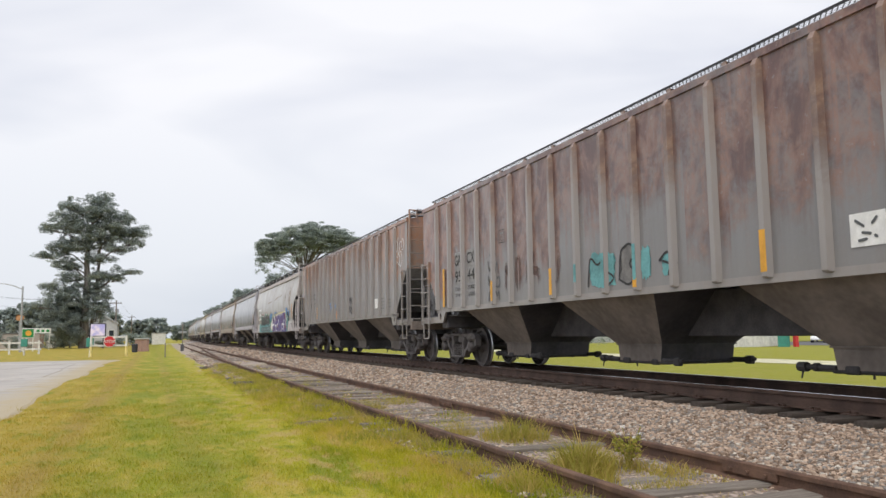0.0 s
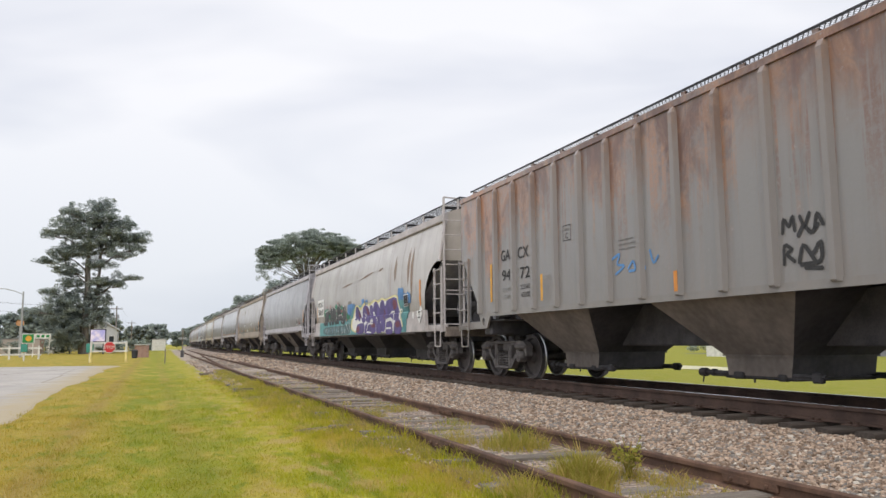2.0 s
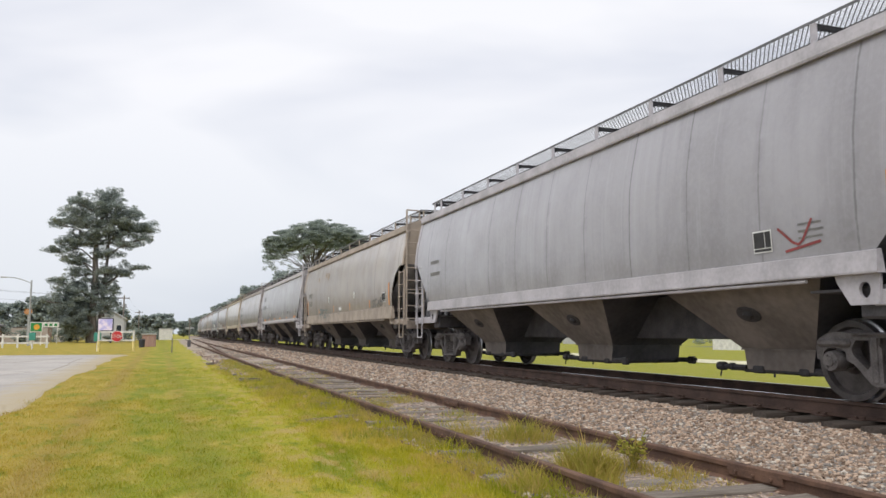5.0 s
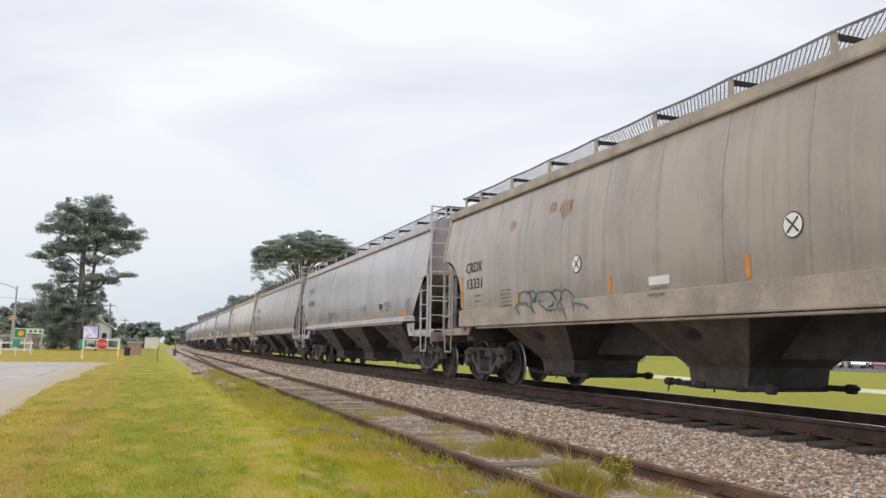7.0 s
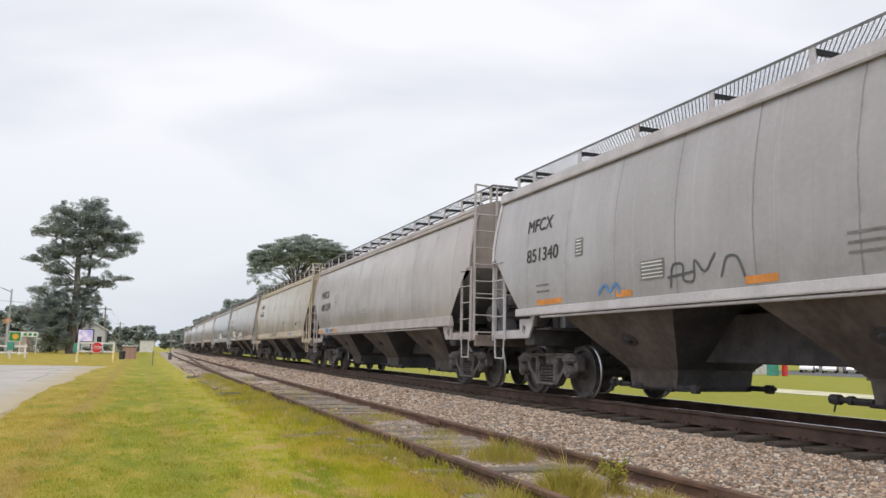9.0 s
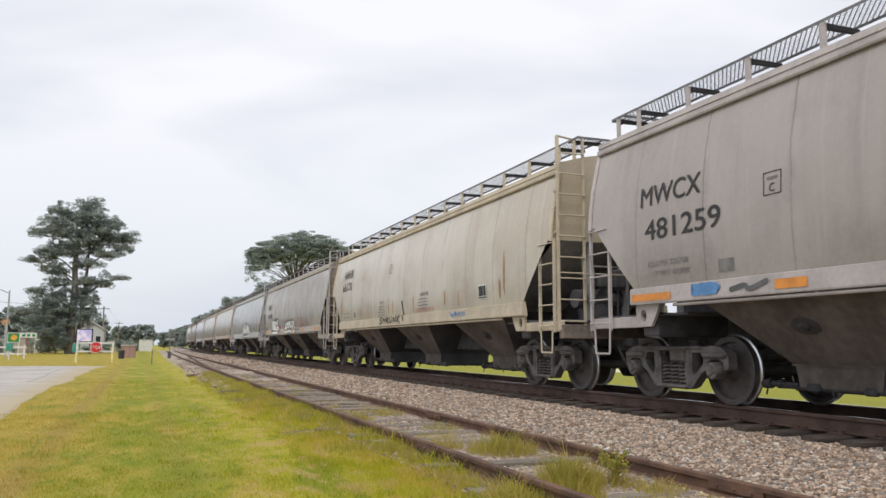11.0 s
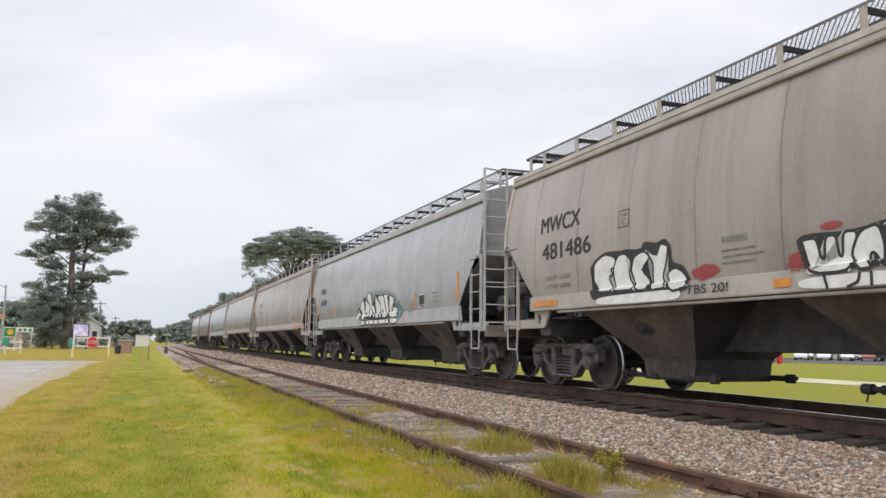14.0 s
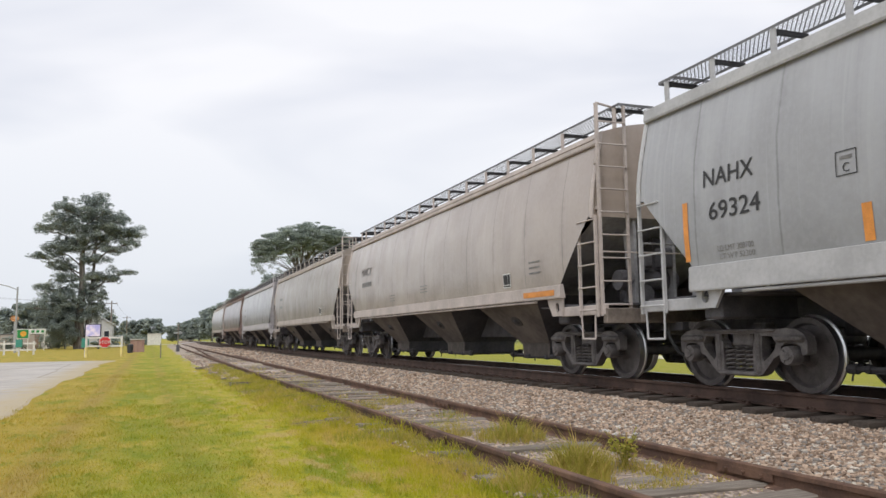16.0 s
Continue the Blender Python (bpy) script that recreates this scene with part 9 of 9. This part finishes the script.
    star = [(1.18 + (0.20 if i % 2 == 0 else 0.085) * math.sin(i * math.pi / 5), 1.62 + (0.20 if i % 2 == 0 else 0.085) * math.cos(i * math.pi / 5)) for i in range(10)]
    paint(9, "graffiti", shape_bm(star), M_WHITE, 0.014, "white painted star")
    reflector(9, 7.36, 1.66, 2.44, M_ORANGE, 0.10), reflector(9, 4.60, 1.62, 2.0, M_ORANGE, 0.12), reflector(9, -4.25, 1.64, 2.02, M_ORANGE, 0.10), reflector(9, -7.15, 1.72, 2.36, M_ORANGE, 0.12)
    placard(9, -4.62, 1.64, 0.40, 0.34), bars(9, -3.85, 1.80, 0.45, 5, 0.06), bars(9, -5.6, 1.95, 0.45, 3, 0.10), bars(9, 2.6, 1.85, 0.5, 3, 0.08)

    # farther cars
    letters(10, "MWCX", 6.3, 2.70, 0.26, M_GREYT, 0.008, 1.2), bars(10, 6.2, 2.34, 1.3, 1, 0.5)
    placard(10, -4.95, 1.66, 0.34, 0.28), bars(10, -6.1, 2.05, 0.5, 3, 0.10), bars(10, 3.0, 1.9, 0.6, 3), bars(10, 0.2, 2.0, 0.6, 3)
    patch(10, "reflector", -5.9, -7.1, 1.41, 1.51, M_ORANGE, 0.006)
    for c in (11, 12, 14):
        bars(c, 6.4, 2.70, 1.1, 2, 0.42), bars(c, -5.2, 1.95, 0.5, 3, 0.1), placard(c, -4.6, 1.66, 0.34, 0.28)


marks()
pieces()


# ---- track pieces: ties, stones, weeds ----
def tie_mesh(name, l, w, h, mat, seed):
    rng = random.Random(seed)
    bm = bmesh.new()
    xs = [-l / 2, -l / 4, 0, l / 4, l / 2]
    rows = []
    for x in xs:
        j = [rng.uniform(-0.012, 0.012) for _ in range(4)]
        rows.append([(x, -w / 2 + j[0], -h), (x, -w / 2 + j[0], -0.012 + j[1] * 0.5), (x, -w / 2 + 0.015, j[1] * 0.6), (x, w / 2 - 0.015, j[2] * 0.6), (x, w / 2 + j[3], -0.012), (x, w / 2 + j[3], -h)])
    vs = sheet(bm, rows)
    bm.faces.new(vs[0]), bm.faces.new(vs[-1][::-1])
    me = bpy.data.meshes.new(name)
    bmesh.ops.recalc_face_normals(bm, faces=bm.faces)
    bm.to_mesh(me)
    bm.free()
    me.materials.append(mat)
    return me


def ties():
    rng = random.Random(12)
    dark = [tie_mesh("tie", 2.6, 0.235, 0.17, M_TIED, i) for i in range(5)]
    y, n = -6.0, 0
    while n < 290:
        ob = part("tie", dark[n % 5], None, MAIN, "", pose(CX + bend(y) + rng.uniform(-0.05, 0.05), y, RAIL_Z - 0.190 + rng.uniform(-0.006, 0.004), 0, 0, rng.uniform(-1.2, 1.2)))
        y += 0.53 + rng.uniform(-0.03, 0.03)
        n += 1
    old = [tie_mesh("tie", 2.28, 0.22, 0.15, M_TIE, 20 + i) for i in range(7)]
    y = -14.0
    while y < 75:
        if rng.random() > 0.06:
            part("tie", old[rng.randrange(7)], None, SIDE, "", pose(SX + bend(y) * min(1, max(0, (y - 5) / 30)) + 0.08 + rng.uniform(-0.14, 0.10), y, 0.062 + rng.uniform(-0.030, 0.014), rng.uniform(-1.5, 1.5), rng.uniform(-0.6, 0.6), rng.uniform(-4, 4)))
        y += 0.60 + rng.uniform(-0.08, 0.14)
    # long timbers under the turnout
    y = 30.0
    for i in range(26):
        part("tie", old[i % 7], None, TURNOUT, "", pose(5.0 + 0.018 * (y - 30), y + 0.28, 0.05, 0, 0, rng.uniform(-3, 3)))
        y += 0.62
    # tie plates along the near main rail, and joint bars on the siding
    bm = bmesh.new()
    y = -6.0
    for i in range(120):
        box(bm, (CX - 0.75 + bend(y), y, RAIL_Z - 0.186), (0.36, 0.19, 0.014))
        box(bm, (CX - 0.75 + bend(y) - 0.10, y + 0.05, RAIL_Z - 0.168), (0.03, 0.03, 0.03)), box(bm, (CX - 0.75 + bend(y) - 0.10, y - 0.05, RAIL_Z - 0.168), (0.03, 0.03, 0.03))
        y += 0.53
    tagged(part("tie_plate", bm, M_STEEL, MAIN), kind="stuff")
    for x, y in ((3.06, 8.4), (4.56, 12.2), (3.06, 19.9), (4.56, 5.2)):
        bm = bmesh.new()
        for s in (-1, 1):
            box(bm, (x + s * 0.026, y, 0.115), (0.022, 0.62, 0.07), 0.005)
            for q in (-0.2, 0.0, 0.2):
                rod(bm, (x + s * 0.03, y + q, 0.115), (x + s * 0.062, y + q, 0.115), 0.016, 6)
        part("joint_bar", bm, M_RAIL, SIDE, "bolted rail joint")


ties()


def bank_z(x):
    prof = [(2.5, 0.0), (3.0, 0.02), (4.5, 0.035), (4.62, 0.05), (4.8, 0.105), (5.5, 0.155), (6.3, 0.225), (6.62, 0.255), (6.85, 0.215), (7.2, 0.215), (9.0, 0.215)]
    for (a, b), (c, d) in zip(prof, prof[1:]):
        if x <= c:
            return b + (d - b) * (x - a) / (c - a)
    return 0.17


def stones():
    """Loose crushed stone: small many-sided lumps on the bank and thinly in the siding."""
    rng = np.random.default_rng(5)
    base = []
    for k in range(8):
        v = np.array([(1, 1, 1), (1, 1, -1), (1, -1, 1), (1, -1, -1), (-1, 1, 1), (-1, 1, -1), (-1, -1, 1), (-1, -1, -1), (0, 0, 1.5), (0, 0, -1.4), (1.45, 0, 0), (-1.45, 0, 0), (0, 1.45, 0), (0, -1.45, 0)], float)
        v *= 0.62
        v += rng.normal(0, 0.16, v.shape)
        base.append(v)
    faces = []
    for top, quad in ((8, (0, 2, 6, 4)), (9, (1, 5, 7, 3)), (10, (0, 1, 3, 2)), (11, (4, 6, 7, 5)), (12, (0, 4, 5, 1)), (13, (2, 3, 7, 6))):
        faces += [(top, quad[i], quad[(i + 1) % 4]) for i in range(4)]
    faces = np.array(faces)
    spots = []
    for y0, y1, per, size in ((1.5, 9, 860, 0.0185), (9, 16, 600, 0.0215), (16, 30, 240, 0.029), (30, 48, 60, 0.042), (48, 80, 16, 0.07)):
        n = int((y1 - y0) * 2.68 * per)
        xs = rng.uniform(4.62, 7.30, n)
        ys = rng.uniform(y0, y1, n)
        spots += [(x, y, bank_z(x), size) for x, y in zip(xs, ys)]
    for y0, y1, per, size in ((2, 12, 240, 0.0165), (12, 40, 70, 0.022)):
        n = int((y1 - y0) * 2.2 * per)
        xs, ys = rng.uniform(2.6, 4.6, n), rng.uniform(y0, y1, n)
        for x, y in zip(xs, ys):
            if noise.noise((x * 0.9, y * 0.5, 5)) > -0.3:
                spots.append((x, y, 0.025, size))
    for y0, y1 in ((24, 60),):      # the bare stony patch by the turnout
        n = 4200
        xs, ys = rng.uniform(2.0, 5.0, n), rng.uniform(y0, y1, n)
        spots += [(x, y, 0.02, 0.04) for x, y in zip(xs, ys)]
    V = np.empty((len(spots) * 14, 3))
    F = np.empty((len(spots) * 24, 3), int)
    for i, (x, y, z, s) in enumerate(spots):
        a, b = rng.uniform(0, 6.283), rng.uniform(-0.6, 0.6)
        ca, sa, cb, sb = np.cos(a), np.sin(a), np.cos(b), np.sin(b)
        R = np.array([[ca, -sa * cb, sa * sb], [sa, ca * cb, -ca * sb], [0, sb, cb]])
        k = s * rng.uniform(0.65, 1.45)
        V[i * 14:(i + 1) * 14] = base[i % 8] @ (R * np.array([1.15, 0.9, 0.75])).T * k + (x + bend(y), y, z + k * 0.25)
        F[i * 24:(i + 1) * 24] = faces + i * 14
    ob = new("ballast_stones", raw_mesh("ballast_stones", V.tolist(), F.tolist(), M_STONE))
    return tagged(ob, "loose tan, pink and grey crushed stones", "ballast", kind="stuff")


stones()


def blade_mat():
    k = Net("lawn_blades")
    col, v, mid = lawn_colour(k)
    r = k.island()
    col = k.mix(k.step(r, 0.70, 0.95, 0, 0.45), col, (0.46, 0.39, 0.12))
    col = k.mix(k.step(r, 0.25, 0.05, 0, 0.3), col, (0.17, 0.22, 0.02))
    col = k.mix(1.0, col, (1.3, 1.3, 1.2), "MULTIPLY")
    return thin_leaf(k, col, 0.5)


def weed_mat():
    k = Net("weed_blades")
    r = k.island()
    col = k.mix(k.step(k.noise(k.co(), 0.8, 3), 0.35, 0.65), (0.20, 0.225, 0.04), (0.30, 0.26, 0.06))
    col = k.mix(k.step(r, 0.65, 0.95, 0, 0.8), col, (0.42, 0.31, 0.12))
    col = k.mix(1.0, col, (1.45, 1.4, 1.35), "MULTIPLY")
    return thin_leaf(k, col, 0.5)


M_BLADE, M_WEED = blade_mat(), weed_mat()


def blades(name, spots, mat, label, cat, seed):
    """Grass blades as narrow bent leaves: (x, y, z, height, lean)."""
    rng = np.random.default_rng(seed)
    v, f = [], []
    for x, y, z, h, lean in spots:
        a = rng.uniform(0, 6.283)
        w = 0.0028 + 0.0065 * h
        ca, sa = math.cos(a), math.sin(a)
        l = lean * h * rng.uniform(0.3, 1.2)
        b = rng.uniform(0, 6.283)
        lx, ly = l * math.cos(b), l * math.sin(b)
        i = len(v)
        v += [(x - ca * w, y - sa * w, z), (x + ca * w, y + sa * w, z), (x + ca * w * 0.7 + lx * 0.4, y + sa * w * 0.7 + ly * 0.4, z + h * 0.6), (x - ca * w * 0.7 + lx * 0.4, y - sa * w * 0.7 + ly * 0.4, z + h * 0.6), (x + lx, y + ly, z + h * rng.uniform(0.9, 1.0))]
        f += [(i, i + 1, i + 2, i + 3), (i + 3, i + 2, i + 4)]
    ob = new(name, raw_mesh(name, v, f, mat))
    return tagged(ob, label, cat, kind="stuff")


def lawn_blades():
    rng = np.random.default_rng(9)
    spots = []
    for y0, y1, n, h in ((-1.0, 4.0, 9000, 0.030), (4.0, 9.0, 60000, 0.030), (9.0, 16.0, 40000, 0.036), (16.0, 30.0, 22000, 0.045)):
        xs = rng.uniform(-5.0, 2.95, n)
        ys = rng.uniform(y0, y1, n)
        for x, y in zip(xs, ys):
            if x < -2.25 + 0.1 * math.sin(y * 3) + 0.12 * rng.normal():
                continue
            g = noise.noise((x * 0.8, y * 0.6, 2))
            edge = max(0.0, (x - 1.5) / 1.4)
            if any(((x - a) / p) ** 2 + ((y - b) / q) ** 2 < 0.35 for a, b, p, q in SOIL):
                continue
            spots.append((x, y, 0.02 * noise.noise((x * 0.35, y * 0.3, 0)), h * (0.65 + 0.5 * g + 1.5 * max(0.0, noise.noise((x * 2.6, y * 2.2, 9))) + 1.0 * edge) * rng.uniform(0.6, 1.35), 0.7))
    blades("lawn_grass", spots, M_BLADE, "short green and yellow lawn grass", "grass", 1)


def weeds():
    rng = np.random.default_rng(14)
    spots = []

    def tuft(x, y, r, n, h, lean=0.75):
        for _ in range(int(n * 1.7)):
            a, q = rng.uniform(0, 6.283), r * math.sqrt(rng.uniform())
            spots.append((x + q * math.cos(a), y + q * math.sin(a), 0.02, h * 0.85 * rng.uniform(0.35, 1.15) * (1.15 - 0.65 * q / r), lean))

    tuft(3.95, 8.35, 0.42, 520, 0.36), tuft(3.45, 8.9, 0.25, 160, 0.26)
    tuft(3.50, 6.05, 0.27, 620, 0.46), tuft(3.30, 5.7, 0.3, 260, 0.26)
    tuft(4.0, 6.15, 0.25, 120, 0.26), tuft(4.2, 5.7, 0.22, 120, 0.20), tuft(3.8, 5.2, 0.25, 120, 0.16)
    tuft(4.15, 13.4, 0.3, 160, 0.24), tuft(3.4, 12.8, 0.3, 140, 0.24), tuft(4.2, 11.0, 0.3, 110, 0.2)
    for i in range(190):      # along the near rail, over the tie ends
        y = 4.2 + 32 * rng.uniform() ** 1.3
        tuft(2.82 + rng.normal(0, 0.16), y, 0.22, 60, rng.uniform(0.10, 0.22))
    for i in range(70):       # between the rails and on the shoulder
        y = rng.uniform(5, 45)
        tuft(rng.uniform(3.15, 4.5), y, 0.16, 26, rng.uniform(0.08, 0.2))
    for i in range(60):
        y = rng.uniform(9, 34)
        tuft(rng.uniform(2.0, 3.0), y, 0.3, 70, rng.uniform(0.12, 0.24))
    blades("siding_weeds", spots, M_WEED, "tall yellow-green weeds and seed grass in the siding", "weeds", 2)


def soil_mat():
    k = Net("bare_soil")
    v = k.co()
    f, g = k.noise(v, 26, 4, 0.75), k.noise(v, 5, 4, 0.6)
    col = k.mix(k.step(f, 0.38, 0.62), (0.14, 0.105, 0.068), (0.30, 0.235, 0.155))
    col = k.mix(k.step(g, 0.46, 0.60, 0, 0.8), col, (0.27, 0.255, 0.07))
    k.bump(k.math("ADD", f, g), 0.9, 0.05)
    return k.done(col, 0.95, 0, 0.15)


M_SOIL = soil_mat()
SOIL = [(2.50, 11.40, 0.75, 0.32), (2.84, 9.70, 0.36, 0.34), (2.35, 18.5, 0.5, 0.9)]


def soil_patches():
    """Worn bare ground with grit between the lawn and the siding."""
    for n, (x, y, rx, ry) in enumerate(SOIL):
        bm = bmesh.new()
        rows = []
        for r, h in ((0.0, 0.028), (0.6, 0.026), (1.0, -0.01)):
            rows.append([(x + rx * r * (1 + 0.35 * noise.noise((a * 0.9, n * 3.1, r))) * math.cos(a * math.pi / 12), y + ry * r * (1 + 0.35 * noise.noise((a * 0.9, n * 3.1, r + 5))) * math.sin(a * math.pi / 12), h) for a in range(24)])
        vs = [[bm.verts.new(p) for p in q] for q in rows]
        for p, q in zip(vs, vs[1:]):
            for i in range(24):
                bm.faces.new((p[i], p[(i + 1) % 24], q[(i + 1) % 24], q[i]))
        bmesh.ops.remove_doubles(bm, verts=bm.verts, dist=0.0005)
        tagged(part("soil_patch", bm, M_SOIL, smooth=True), "bare gritty soil worn through the grass", "soil", kind="structure")


def edge_grass():
    """Uncut grass that leans over the siding's near rail and stands in tufts between the ties."""
    rng = np.random.default_rng(33)
    spots = []
    for x0, x1, y0, y1, n, h, need in ((1.7, 3.02, 3.4, 12, 20000, 0.085, -0.25), (1.7, 3.02, 12, 32, 15000, 0.10, -0.15), (2.7, 3.05, 3.4, 26, 5000, 0.19, -0.1), (3.12, 4.5, 4, 34, 20000, 0.060, 0.02), (2.5, 3.3, 14, 40, 9000, 0.09, 0.0)):
        for x, y in zip(rng.uniform(x0, x1, n), rng.uniform(y0, y1, n)):
            g = noise.noise((x * 1.1, y * 0.75, 12)) + 0.5 * noise.noise((x * 3.5, y * 2.8, 4))
            if g < need + 0.2 * rng.normal() or any(((x - a) / p) ** 2 + ((y - b) / q) ** 2 < 0.35 for a, b, p, q in SOIL):
                continue
            near = min(1.0, max(0.0, (x - 1.7) / 1.0))
            spots.append((x, y, 0.01, h * (0.35 + 0.65 * near) * (0.7 + 0.8 * max(0.0, g)) * rng.uniform(0.4, 1.4), 0.9))
    blades("edge_grass", spots, M_BLADE, "uncut yellow-green grass along the siding rail", "grass", 6)


soil_patches()
edge_grass()
lawn_blades()
weeds()


def flower_plant():
    rng = random.Random(3)
    p = tagged(empty("flowering_weed", pose(4.02, 6.12, 0.03)), "pale green weed with small white flowers", "plant")
    bm = bmesh.new()
    tips = []
    for i in range(9):
        a = i * 0.7
        tip = (0.17 * math.cos(a) * rng.uniform(0.5, 1.2), 0.17 * math.sin(a) * rng.uniform(0.5, 1.2), rng.uniform(0.24, 0.40))
        tips.append(tip)
        rods(bm, [(0, 0, 0), (tip[0] * 0.4, tip[1] * 0.4, tip[2] * 0.6), tip], 0.004, 4)
    part("stem", bm, M_WEED, p)
    for t in tips[:6]:
        bm = bmesh.new()
        for j in range(5):
            a = j * 1.257
            c = (t[0] + 0.014 * math.cos(a), t[1] + 0.014 * math.sin(a), t[2] + 0.004 * j)
            box(bm, c, (0.016, 0.012, 0.006), 0, Matrix.Rotation(a, 4, "Z"))
        part("flower", bm, M_WHITE, p, "small white blossom")
    cl = [((t[0] * 0.6, t[1] * 0.6, t[2] * 0.6), (0.06, 0.06, 0.08), 1.0) for t in tips]
    part("leaves", raw_mesh("leaves", *leaves(rng, cl, 0.022, 22), M_WEED), None, p)


flower_plant()


def debris():
    """Broken tie ends and scrap lying by the turnout and in the grass."""
    rng = random.Random(21)
    for x, y, l, t in ((2.3, 33.5, 1.1, 30), (2.5, 34.3, 0.8, 70), (2.45, 21.5, 0.9, 20), (2.70, 11.35, 0.55, 8), (3.9, 41.0, 0.8, 50), (4.5, 45.0, 0.7, 10)):
        tagged(part("broken_tie", tie_mesh("broken_tie", l, 0.16, 0.10, M_TIE, int(x * 100)), None, None, "", pose(x, y, 0.07, rng.uniform(-5, 5), rng.uniform(-5, 5), t)), "splintered grey piece of an old wooden tie", "wood debris", "tie debris")


debris()


# ---- what moves ----
def train_shift(t):
    return SPEED * t + 0.5 * GAIN * t * t


def motions():
    mids, s = [], START
    mids.append(START - LENGTHS[0] / 2)
    for L in LENGTHS[1:]:
        mids.append(s + L / 2)
        s += L
    times = [i * 0.5 for i in range(33)]
    for (car, sh, body), mid in zip(CARS, mids):
        rows = []
        for t in times:
            y = mid - train_shift(t)
            rows.append((t, pose(CX + bend(y), y, RAIL_Z, 0, 0, -math.degrees(bend_turn(y)))))
        walk(car, rows)
    turns = [i / FPS for i in range(int(16 * FPS) + 1)]
    for wheel, y in SPINNERS:
        walk(wheel, [(t, pose(0, y, 0.457, math.degrees(train_shift(t) / 0.459))) for t in turns])


motions()
